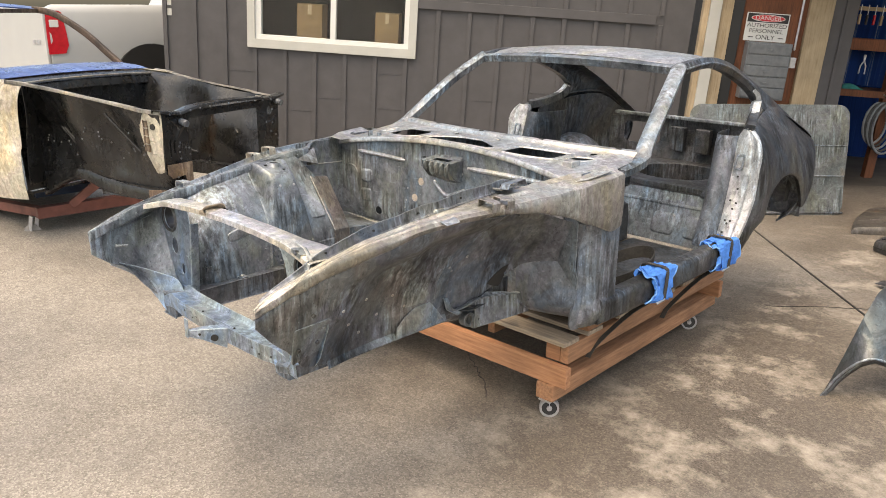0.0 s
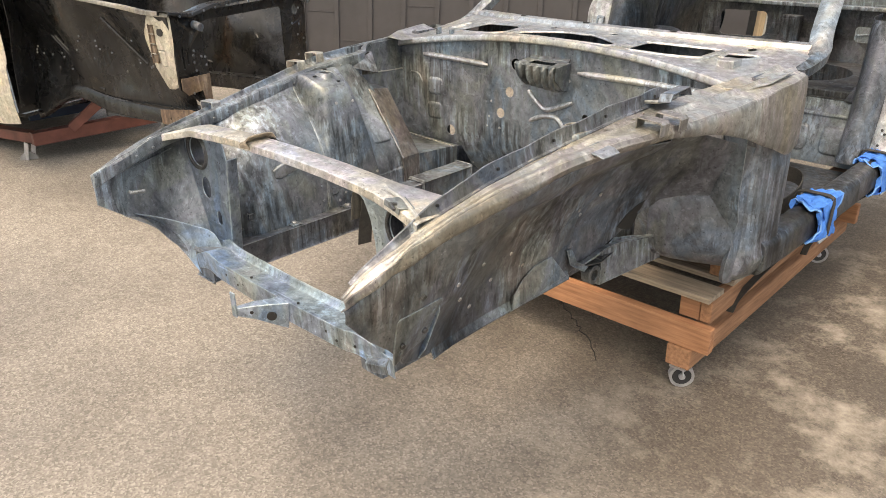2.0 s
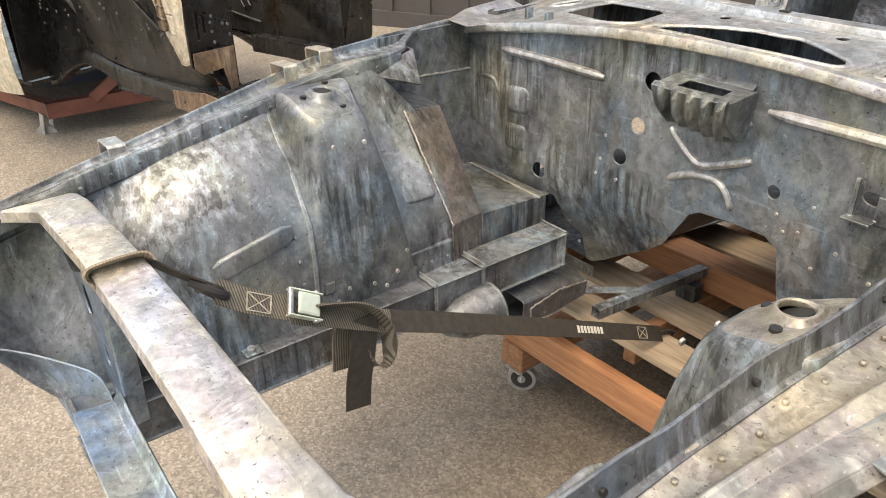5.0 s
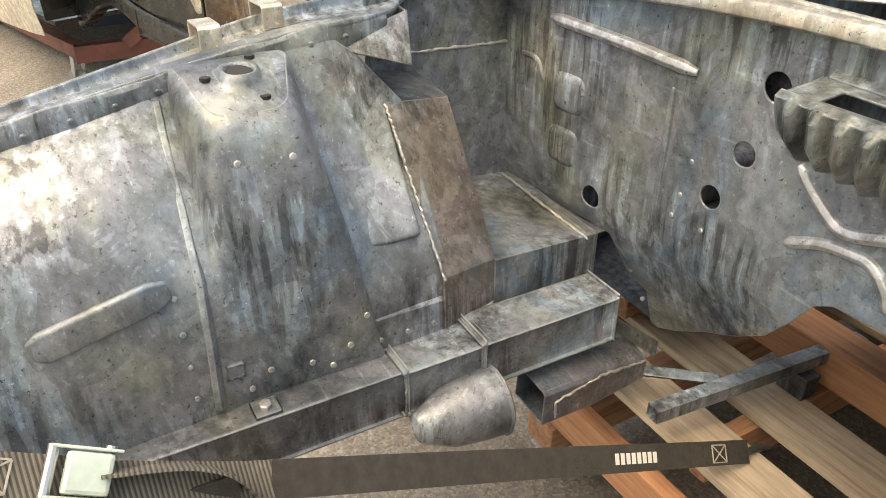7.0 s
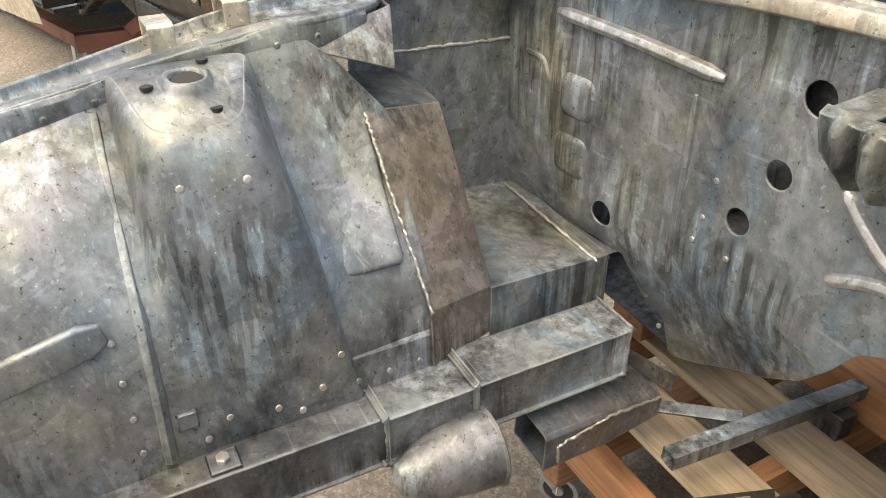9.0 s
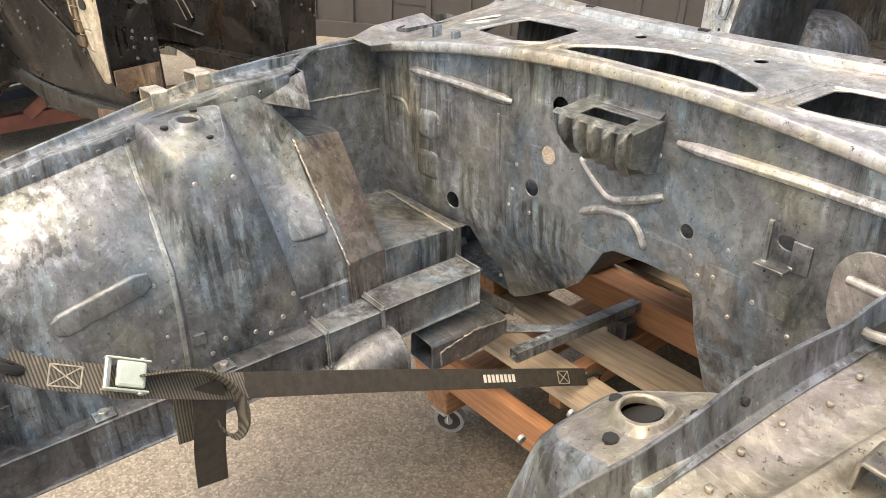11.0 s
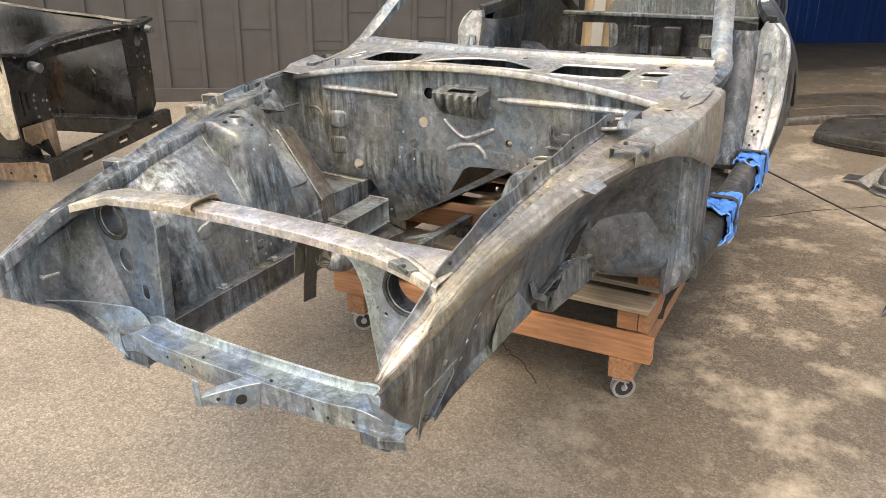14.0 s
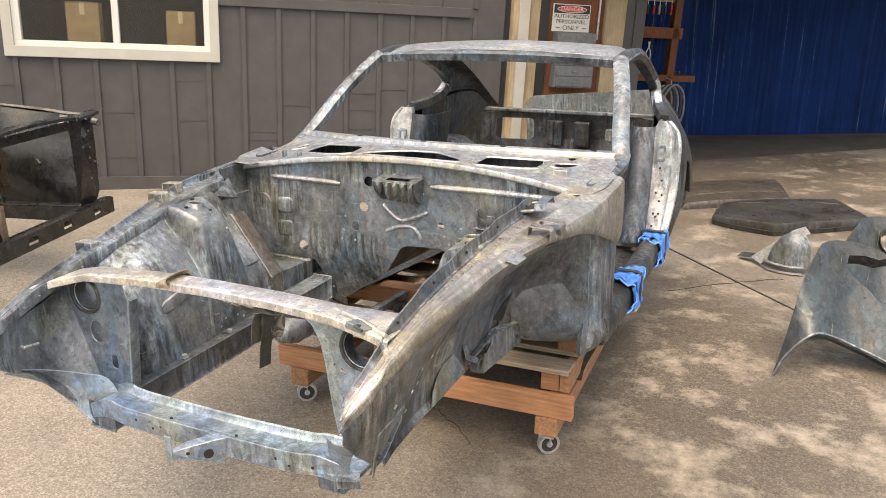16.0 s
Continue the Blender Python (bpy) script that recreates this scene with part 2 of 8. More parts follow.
def ground_material():
    m, nt, b = nodes_of("worn_aggregate_concrete")
    tc = nt.nodes.new("ShaderNodeTexCoord")
    vor = nt.nodes.new("ShaderNodeTexVoronoi")
    vor.inputs["Scale"].default_value = 155.0
    nt.links.new(tc.outputs["Object"], vor.inputs["Vector"])
    peb = nt.nodes.new("ShaderNodeSeparateColor")
    nt.links.new(vor.outputs["Color"], peb.inputs[0])
    peb_col = ramp(nt, peb.outputs[0], [(0.0, (0.09, 0.079, 0.069)), (0.5, (0.228, 0.203, 0.176)), (0.80, (0.31, 0.282, 0.247)), (0.95, (0.45, 0.41, 0.36))])
    fine = ramp(nt, noise_tex(nt, 35.0, 8, 0.75), [(0.3, (0.116, 0.105, 0.093)), (0.7, (0.30, 0.274, 0.242))])
    col = mixc(nt, fine, peb_col, 0.46)
    big = ramp(nt, noise_tex(nt, 0.9, 6, 0.62), [(0.32, grey(0.72)), (0.62, grey(1.12))])
    col = mixc(nt, col, big, 1.0, "MULTIPLY")
    # damp ground round the cart, painted shade towards the garage, with a ragged edge
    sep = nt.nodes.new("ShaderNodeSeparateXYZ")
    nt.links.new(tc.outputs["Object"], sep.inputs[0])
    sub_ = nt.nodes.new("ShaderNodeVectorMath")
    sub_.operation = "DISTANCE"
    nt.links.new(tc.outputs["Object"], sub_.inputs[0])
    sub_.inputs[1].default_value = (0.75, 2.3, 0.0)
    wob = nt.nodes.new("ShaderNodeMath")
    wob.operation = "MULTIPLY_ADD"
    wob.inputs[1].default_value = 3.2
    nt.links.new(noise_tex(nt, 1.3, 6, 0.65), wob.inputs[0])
    # second centre: shade before the garage, put into the slab's colour
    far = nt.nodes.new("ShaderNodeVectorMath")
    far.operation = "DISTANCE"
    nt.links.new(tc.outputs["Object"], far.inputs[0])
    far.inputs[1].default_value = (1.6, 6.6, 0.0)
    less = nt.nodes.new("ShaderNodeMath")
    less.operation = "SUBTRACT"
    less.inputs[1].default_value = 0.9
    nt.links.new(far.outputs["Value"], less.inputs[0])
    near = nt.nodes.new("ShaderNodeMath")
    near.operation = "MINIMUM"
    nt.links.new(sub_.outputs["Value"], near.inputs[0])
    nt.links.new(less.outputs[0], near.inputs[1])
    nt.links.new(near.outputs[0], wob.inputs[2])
    damp_shade = nt.nodes.new("ShaderNodeMapRange")
    damp_shade.inputs[1].default_value, damp_shade.inputs[2].default_value = 2.7, 3.9
    damp_shade.inputs[3].default_value, damp_shade.inputs[4].default_value = 1.0, 0.0
    nt.links.new(wob.outputs[0], damp_shade.inputs[0])
    col = mixc(nt, col, mixc(nt, col, (0.52, 0.485, 0.45), 1.0, "MULTIPLY"), damp_shade.outputs[0])
    # pale worn patches, stronger towards the garage apron
    mr = nt.nodes.new("ShaderNodeMapRange")
    mr.inputs[1].default_value, mr.inputs[2].default_value = 0.0, 0.9
    nt.links.new(sep.outputs[0], mr.inputs[0])
    pat = ramp(nt, noise_tex(nt, 3.0, 9, 0.7), [(0.50, grey(0.0)), (0.68, grey(0.8))])
    amount = mixc(nt, grey(0.0), pat, mr.outputs[0])
    col = mixc(nt, col, (0.40, 0.36, 0.305), amount)
    nt.links.new(col, b.inputs["Base Color"])
    rr = ramp(nt, noise_tex(nt, 3.0, 5), [(0.3, grey(0.55)), (0.7, grey(0.9))])
    nt.links.new(rr, b.inputs["Roughness"])
    bump(nt, b, vor.outputs["Distance"], 0.22, 0.004)
    return m


BLUE_SHEET = blue_wall_material()
GROUND = ground_material()

# ---- mesh helpers ----
def part(name, bm, material, parent=None, label="", smooth=False):
    me = bpy.data.meshes.new(name)
    bmesh.ops.recalc_face_normals(bm, faces=bm.faces)
    bm.to_mesh(me)
    bm.free()
    me.materials.append(material)
    if smooth:
        for p in me.polygons:
            p.use_smooth = True
        me.set_sharp_from_angle(angle=radians(38))
    ob = new(name, me)
    if parent:
        ob.parent = parent
    if label:
        ob["label"] = label
    return ob


def thing(name, label, category, m=None, group="", kind=""):
    ob = new(name)
    ob.empty_display_size = 0.1
    if m:
        ob.matrix_world = m
    return tagged(ob, label, category, group, kind)


def box(x0, x1, y0, y1, z0, z1, bev=0.0, bm=None, m=None):
    bm = bm or bmesh.new()
    r = bmesh.ops.create_cube(bm, size=1.0)
    for v in r["verts"]:
        v.co = Vector((x0 + (v.co.x + 0.5) * (x1 - x0), y0 + (v.co.y + 0.5) * (y1 - y0), z0 + (v.co.z + 0.5) * (z1 - z0)))
        if m:
            v.co = m @ v.co
    if bev:
        es = list({e for v in r["verts"] for e in v.link_edges})
        bmesh.ops.bevel(bm, geom=es, offset=bev, segments=2, affect="EDGES", profile=0.6)
    return bm


def beam(a, b, w, h, up=(0, 0, 1), bev=0.004, bm=None):
    """A bar of section w x h from a to b."""
    a, b = Vector(a), Vector(b)
    y = (b - a).normalized()
    x = y.cross(Vector(up)).normalized()
    z = x.cross(y)
    m = Matrix((x, y, z)).transposed().to_4x4()
    m.translation = a
    return box(-w / 2, w / 2, 0, (b - a).length, -h / 2, h / 2, bev, bm, m)


def loft(rows, thick=0.0, bm=None, close=False):
    """A sheet through rows of points, given a thickness."""
    bm = bm or bmesh.new()
    grid = [[bm.verts.new(p) for p in row] for row in rows]
    faces = []
    n = len(rows[0])
    for r0, r1 in zip(grid, grid[1:]):
        for i in range(n if close else n - 1):
            j = (i + 1) % n
            try:
                faces.append(bm.faces.new((r0[i], r0[j], r1[j], r1[i])))
            except ValueError:
                pass
    if thick:
        thicken(bm, faces, thick)
    return bm


def thicken(bm, faces, t):
    """Give a sheet a back face and rims."""
    bmesh.ops.recalc_face_normals(bm, faces=faces)
    bm.normal_update()
    nrm = {}
    for f in faces:
        for v in f.verts:
            nrm[v] = nrm.get(v, Vector()) + f.normal * f.calc_area()
    own = set(faces)
    rim = []
    for f in faces:
        for l in f.loops:
            if sum(1 for g in l.edge.link_faces if g in own) == 1:
                rim.append((l.vert, l.link_loop_next.vert))
    back = {v: bm.verts.new(v.co - (n.normalized() if n.length > 1e-12 else n) * t) for v, n in nrm.items()}
    for f in faces:
        bm.faces.new([back[v] for v in reversed(f.verts)])
    for a, b in rim:
        bm.faces.new((b, a, back[a], back[b]))


def curve_pts(pts, per=6):
    """Catmull-Rom through points."""
    pts = [Vector(p) for p in pts]
    ext = [2 * pts[0] - pts[1]] + pts + [2 * pts[-1] - pts[-2]]
    out = []
    for i in range(1, len(ext) - 2):
        p0, p1, p2, p3 = ext[i - 1:i + 3]
        for k in range(per):
            t = k / per
            out.append(0.5 * (2 * p1 + (p2 - p0) * t + (2 * p0 - 5 * p1 + 4 * p2 - p3) * t * t + (3 * p1 - p0 - 3 * p2 + p3) * t ** 3))
    return out + [pts[-1]]


def smooth_rows(rows, per=4, across=4):
    """A finer grid through a coarse one, smooth both ways."""
    fine = [curve_pts(r, across) for r in rows]
    cols = [curve_pts(c, per) for c in zip(*fine)]
    return [list(r) for r in zip(*cols)]


def sweep(path, section, up=(0, 0, 1), caps=True, bm=None, scale=None):
    """A closed section (list of (across, up)) swept along a path."""
    bm = bm or bmesh.new()
    path = [Vector(p) for p in path]
    rings = []
    for i, p in enumerate(path):
        d = (path[min(i + 1, len(path) - 1)] - path[max(i - 1, 0)]).normalized()
        x = d.cross(Vector(up)).normalized()
        z = x.cross(d)
        k = scale[i] if scale else 1.0
        rings.append([bm.verts.new(p + x * a * k + z * b * k) for a, b in section])
    n = len(section)
    for r0, r1 in zip(rings, rings[1:]):
        for i in range(n):
            bm.faces.new((r0[i], r0[(i + 1) % n], r1[(i + 1) % n], r1[i]))
    if caps:
        bm.faces.new(rings[0][::-1])
        bm.faces.new(rings[-1])
    return bm


def circle(r, n=12, cx=0.0, cy=0.0, ry=None):
    return [(cx + r * math.cos(2 * math.pi * i / n), cy + (ry or r) * math.sin(2 * math.pi * i / n)) for i in range(n)]


def rrect(x0, x1, y0, y1, r, n=4):
    out = []
    for cx, cy, a0 in ((x1 - r, y1 - r, 0), (x0 + r, y1 - r, 90), (x0 + r, y0 + r, 180), (x1 - r, y0 + r, 270)):
        out += [(cx + r * math.cos(radians(a0 + 90 * k / n)), cy + r * math.sin(radians(a0 + 90 * k / n))) for k in range(n + 1)]
    return out


def fine_loop(loop, step):
    out = []
    for a, b in zip(loop, loop[1:] + loop[:1]):
        n = max(1, int(math.dist(a, b) / step))
        out += [(a[0] + (b[0] - a[0]) * k / n, a[1] + (b[1] - a[1]) * k / n) for k in range(n)]
    return out


def plate(outline, holes, place, thick=0.003, step=0.0, bm=None):
    """A flat or bent sheet with holes. place(u, v) gives the point in space."""
    bm2 = bmesh.new()
    edges = []
    for loop in [outline] + list(holes):
        if step:
            loop = fine_loop(loop, step)
        vs = [bm2.verts.new((u, v, 0)) for u, v in loop]
        edges += [bm2.edges.new((a, b)) for a, b in zip(vs, vs[1:] + vs[:1])]
    bmesh.ops.triangle_fill(bm2, use_beauty=True, use_dissolve=False, edges=edges, normal=(0, 0, 1))
    if step:
        for _ in range(1):
            long = [e for e in bm2.edges if e.calc_length() > 2.2 * step]
            if long:
                bmesh.ops.subdivide_edges(bm2, edges=long, cuts=1)
                bmesh.ops.triangulate(bm2, faces=bm2.faces[:])
    for v in bm2.verts:
        v.co = Vector(place(v.co.x, v.co.y))
    bmesh.ops.recalc_face_normals(bm2, faces=bm2.faces)
    if thick:
        thicken(bm2, bm2.faces[:], thick)
    if bm is None:
        return bm2
    me = bpy.data.meshes.new("tmp")
    bm2.to_mesh(me)
    bm2.free()
    bm.from_mesh(me)
    bpy.data.meshes.remove(me)
    return bm


def tube(path, r, n=10, bm=None):
    return sweep(path, circle(r, n), up=(0.01, 0.02, 1), bm=bm)


def disc_cyl(center, axis, r, depth, n=20, bm=None, hole=0.0):
    bm = bm or bmesh.new()
    m = Vector(axis).to_track_quat("Z", "Y").to_matrix().to_4x4()
    m.translation = Vector(center)
    prof = [(hole, -depth / 2), (r, -depth / 2), (r, depth / 2), (hole, depth / 2)]
    rings = []
    for i in range(n):
        a = 2 * math.pi * i / n
        rings.append([bm.verts.new(m @ Vector((max(p, 1e-4) * math.cos(a), max(p, 1e-4) * math.sin(a), z))) for p, z in prof])
    for i in range(n):
        r0, r1 = rings[i], rings[(i + 1) % n]
        for k in range(4):
            bm.faces.new((r0[k], r0[(k + 1) % 4], r1[(k + 1) % 4], r1[k]))
    return bm


def gz(x):
    """Height of the yard: level by the car, rising gently to the building."""
    d = -x - 2.2
    return 0.055 * (0.5 * d + 0.5 * math.sqrt(d * d + 0.2)) - 0.001

# ---- ground ----
def build_ground():
    xs = [-600, -60, -20] + [-9 + 0.5 * i for i in range(37)] + [12, 25, 60, 600]
    ys = [-600, -60, -20, -8, -3, 0, 3, 6, 9, 13, 20, 60, 600]
    rows = [[(x, y, gz(max(x, -9))) for x in xs] for y in ys]
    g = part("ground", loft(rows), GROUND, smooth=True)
    tagged(g, "stained brown exposed aggregate concrete yard", "ground", kind="structure")


build_ground()

# ---- building: a frame of its own, along the wall, out of the wall, up ----
UP = Vector((0.0513, 0.0244, 0.9984)).normalized()
ALONG = Vector((0.7644, 0.6424, -0.0550)).normalized()
OUT = ALONG.cross(UP).normalized()
BLD = Matrix((ALONG, -OUT, UP)).transposed().to_4x4()   # x along, y into the building, z up
BLD.translation = Vector((-3.53, 4.43, 1.307)) - UP * 1.265  # z = 0 is the foot of the wall


def build_building():
    wall = thing("wall_siding", "grey-brown painted board and batten wall", "wall", BLD, kind="structure")
    # wall panel with the window opening: along s, up h
    for a in ((-2.62, -1.66, -0.6, 3.2), (-0.06, 2.76, -0.6, 3.2), (-1.66, -0.06, -0.6, 1.29), (-1.66, -0.06, 2.3, 3.2)):
        part("wall_panel", box(a[0], a[1], 0.0, 0.1, a[2], a[3]), SIDING, wall)
    rp = random.Random(12)
    for k in range(16):
        x = -2.62 + 0.317 * rp.randint(2, 15)
        z = rp.uniform(0.25, 1.1)
        part("lap_joint", box(x + 0.026, x + 0.291, -0.005, 0.0, z, z + 0.006), SIDING, wall)
    part("end_wall", box(-2.62, -2.5, 0.10, 8, -0.6, 3.2), SIDING, wall)
    s = -2.62
    k = 0
    while s < 2.7:
        inside = -1.75 < s < 0.02
        hi = 1.20 if inside else (1.70 if s > 0 else 3.2)
        part("batten", box(s - 0.022, s + 0.022, -0.022, 0.0, 0.14, hi, 0.003), SIDING, wall)
        if inside or s > 0:
            part("batten", box(s - 0.022, s + 0.022, -0.022, 0.0, 2.45 if inside else 1.79, 3.2, 0.003), SIDING, wall)
        s += 0.317
    part("skirt_board", box(-2.62, 2.76, -0.03, 0.0, -0.6, 0.14, 0.004), SIDING, wall)
    part("band_board", box(0.0, 2.4, -0.035, 0.0, 1.70, 1.79, 0.004), SIDING, wall)
    w = thing("window_1", "white vinyl sliding window with dark interior", "window", BLD, kind="structure")
    for a in ((-1.74, 0.02, 1.20, 1.29), (-1.74, 0.02, 2.30, 2.40), (-1.74, -1.66, 1.29, 2.30), (-0.06, 0.02, 1.29, 2.30)):
        part("window_trim", box(a[0], a[1], -0.045, 0.002, a[2], a[3], 0.003), TRIM_WHITE, w)
    for a in ((-1.66, -0.06, 1.29, 1.335), (-1.66, -1.60, 1.335, 2.3), (-0.11, -0.06, 1.335, 2.3), (-0.875, -0.82, 1.335, 2.3)):
        part("window_frame", box(a[0], a[1], -0.02, 0.05, a[2], a[3], 0.003), SIGN_WHITE, w)
    for a in ((-1.60, -0.875), (-0.82, -0.11)):
        g = part("pane", box(a[0], a[1], 0.015, 0.019, 1.335, 2.3), GLASS, w)
        g.visible_shadow = False
    # room behind the window, its dimness put into dark wall colour
    room = thing("room_behind_window", "room behind the window, walls darkened to read as dim", "room", BLD, kind="structure")
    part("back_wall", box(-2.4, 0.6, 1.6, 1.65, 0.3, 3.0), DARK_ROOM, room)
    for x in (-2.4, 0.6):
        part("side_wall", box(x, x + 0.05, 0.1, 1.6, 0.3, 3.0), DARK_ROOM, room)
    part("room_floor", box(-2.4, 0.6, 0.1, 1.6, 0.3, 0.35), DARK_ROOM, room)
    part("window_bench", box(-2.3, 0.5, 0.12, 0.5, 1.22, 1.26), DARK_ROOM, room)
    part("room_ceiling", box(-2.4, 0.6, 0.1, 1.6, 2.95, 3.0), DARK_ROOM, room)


build_building()


def build_cartons():
    for x, w, h, lab in ((-1.27, 0.27, 0.40, "brown cardboard carton standing behind the window"), (-0.44, 0.25, 0.36, "small brown carton with a pale label behind the glass")):
        c = thing("cardboard_carton", lab, "carton", BLD @ Matrix.Translation((x, 0.16, 1.26)), "cartons behind the window")
        part("carton_body", box(0, w, 0, 0.25, 0, h, 0.004), CARDBOARD, c)
        for k in (0, 1):
            part("flap", box(k * w / 2 + 0.002, (k + 1) * w / 2 - 0.002, 0.0, 0.25, h + 0.001, h + 0.006), CARDBOARD, c)
        part("tape", box(w / 2 - 0.02, w / 2 + 0.02, -0.003, -0.001, h - 0.1, h), PINE, c)


build_cartons()

# ---- the stripped car body: x to its left side, y towards its tail ----
CAR = thing("car_body_shell", "stripped bare-metal coupe body shell strapped on a wooden cart", "car body")


def mirror(rows, s):
    return [[(s * p[0], p[1], p[2]) for p in r] for r in rows]


BACK = [(0.60, 0.562, 0.675, 1.062, 1.026), (0.80, 0.583, 0.725, 1.088, 1.03), (0.95, 0.598, 0.755, 1.103, 1.0), (1.10, 0.62, 0.772, 1.112, 0.965), (1.24, 0.65, 0.778, 1.122, 0.93), (1.36, 0.67, 0.776, 1.135, 0.89), (1.46, 0.69, 0.780, 1.142, 0.905)]
# y, inner x, outer x, top z, outer face foot z; the left nose is knocked back and out
LEDGES = {
    -1: [(-0.139, 0.474, 0.492, 0.925, 0.885), (-0.02, 0.495, 0.535, 0.958, 0.90), (0.10, 0.51, 0.562, 0.987, 0.92), (0.33, 0.535, 0.61, 1.024, 0.965)] + BACK[:2] + [(0.95, 0.598, 0.755, 1.094, 1.0), (1.01, 0.66, 0.762, 1.097, 0.985), (1.10, 0.73, 0.772, 1.10, 0.965), (1.24, 0.738, 0.778, 1.104, 0.93), (1.36, 0.742, 0.776, 1.112, 0.90)],
    1: [(-0.085, 0.535, 0.553, 0.895, 0.862), (0.0, 0.538, 0.572, 0.938, 0.872), (0.10, 0.538, 0.592, 0.975, 0.90), (0.33, 0.543, 0.625, 1.022, 0.965)] + BACK,
}


def rivet_dots(pts, r, parent, material, name="rivet"):
    """Small spot-weld dimples and rivets, one mesh."""
    bm = bmesh.new()
    for p, ax in pts:
        disc_cyl(p, ax, r, 0.004, 8, bm)
    ob = part(name, bm, material, parent)
    return tagged(ob, kind="stuff")


def wavy(y, a=0.004):
    return a * math.sin(31 * y) + 0.6 * a * math.sin(73 * y + 1)


def weld_line(bm, a, b, n):
    """A lumpy welding seam from a to b."""
    rw = random.Random(n)
    pts = [a.lerp(b, k / n) + Vector([rw.uniform(-0.0012, 0.0012) for _ in range(3)]) for k in range(n + 1)]
    sweep(pts, circle(0.0023, 6), up=(0.3, 0.2, 1), bm=bm, scale=[rw.uniform(0.7, 1.4) for _ in pts])


# left wing skin, by stations along the car: lip x, shoulder x, lip foot z, shoulder z, crease z, foot z
SKIN_Y = (-0.085, -0.04, 0.02, 0.10, 0.20, 0.32, 0.45, 0.56, 0.71, 0.81, 0.92, 1.04, 1.16, 1.28, 1.40, 1.47)
SKIN_XI = (0.535, 0.537, 0.539, 0.540, 0.541, 0.543, 0.549, 0.556, 0.570, 0.580, 0.595, 0.615, 0.638, 0.658, 0.68, 0.70)
SKIN_XO = (0.551, 0.566, 0.580, 0.591, 0.602, 0.630, 0.660, 0.682, 0.719, 0.745, 0.766, 0.785, 0.796, 0.801, 0.802, 0.798)
SKIN_ZT = (0.893, 0.920, 0.946, 0.972, 0.998, 1.020, 1.040, 1.054, 1.074, 1.086, 1.098, 1.106, 1.114, 1.122, 1.130, 1.134)
SKIN_ZO = (0.884, 0.914, 0.945, 0.974, 1.003, 1.032, 1.056, 1.070, 1.084, 1.090, 1.094, 1.097, 1.102, 1.108, 1.112, 1.114)
SKIN_ZC = (0.868, 0.890, 0.912, 0.936, 0.960, 0.990, 1.026, 1.044, 1.056, 1.053, 1.042, 1.018, 0.978, 0.934, 0.893, 0.90)
# apron below the crease: x at five heights from the crease to the foot
APRON = {
    -0.085: ((0.868, 0.549), (0.860, 0.548), (0.850, 0.547), (0.842, 0.546), (0.835, 0.545)),
    -0.04: ((0.890, 0.562), (0.860, 0.558), (0.825, 0.555), (0.80, 0.551), (0.780, 0.546)),
    0.02: ((0.912, 0.575), (0.86, 0.568), (0.81, 0.562), (0.77, 0.555), (0.728, 0.545)),
    0.10: ((0.936, 0.586), (0.86, 0.572), (0.79, 0.556), (0.71, 0.530), (0.634, 0.494)),
    0.20: ((0.960, 0.596), (0.87, 0.572), (0.79, 0.548), (0.69, 0.500), (0.590, 0.455)),
    0.32: ((0.990, 0.618), (0.89, 0.562), (0.80, 0.520), (0.69, 0.468), (0.576, 0.438)),
    0.45: ((1.020, 0.640), (0.92, 0.556), (0.82, 0.498), (0.70, 0.446), (0.570, 0.433)),
    0.60: ((1.040, 0.655), (0.94, 0.548), (0.84, 0.490), (0.72, 0.438), (0.570, 0.433)),
    0.75: ((1.046, 0.66), (0.95, 0.548), (0.84, 0.490), (0.72, 0.436), (0.570, 0.433)),
    0.90: ((1.030, 0.64), (0.95, 0.552), (0.85, 0.500), (0.72, 0.442), (0.590, 0.433)),
    1.04: ((1.000, 0.63), (0.94, 0.566), (0.85, 0.522), (0.74, 0.466), (0.630, 0.444)),
    1.13: ((0.975, 0.64), (0.93, 0.585), (0.86, 0.545), (0.77, 0.498), (0.690, 0.470)),
    1.20: ((0.950, 0.66), (0.91, 0.625), (0.86, 0.590), (0.79, 0.540), (0.735, 0.510)),
    1.26: ((0.930, 0.70), (0.90, 0.68), (0.85, 0.655), (0.80, 0.620), (0.752, 0.59)),
    1.30: ((0.915, 0.745), (0.89, 0.735), (0.85, 0.725), (0.80, 0.715), (0.760, 0.70)),
}


def left_x(y, z):
    """Outer face of the left apron."""
    ks = sorted(APRON)
    at = [np.interp(z, [p[0] for p in APRON[k]][::-1], [p[1] for p in APRON[k]][::-1]) for k in ks]
    return float(np.interp(y, ks, at))


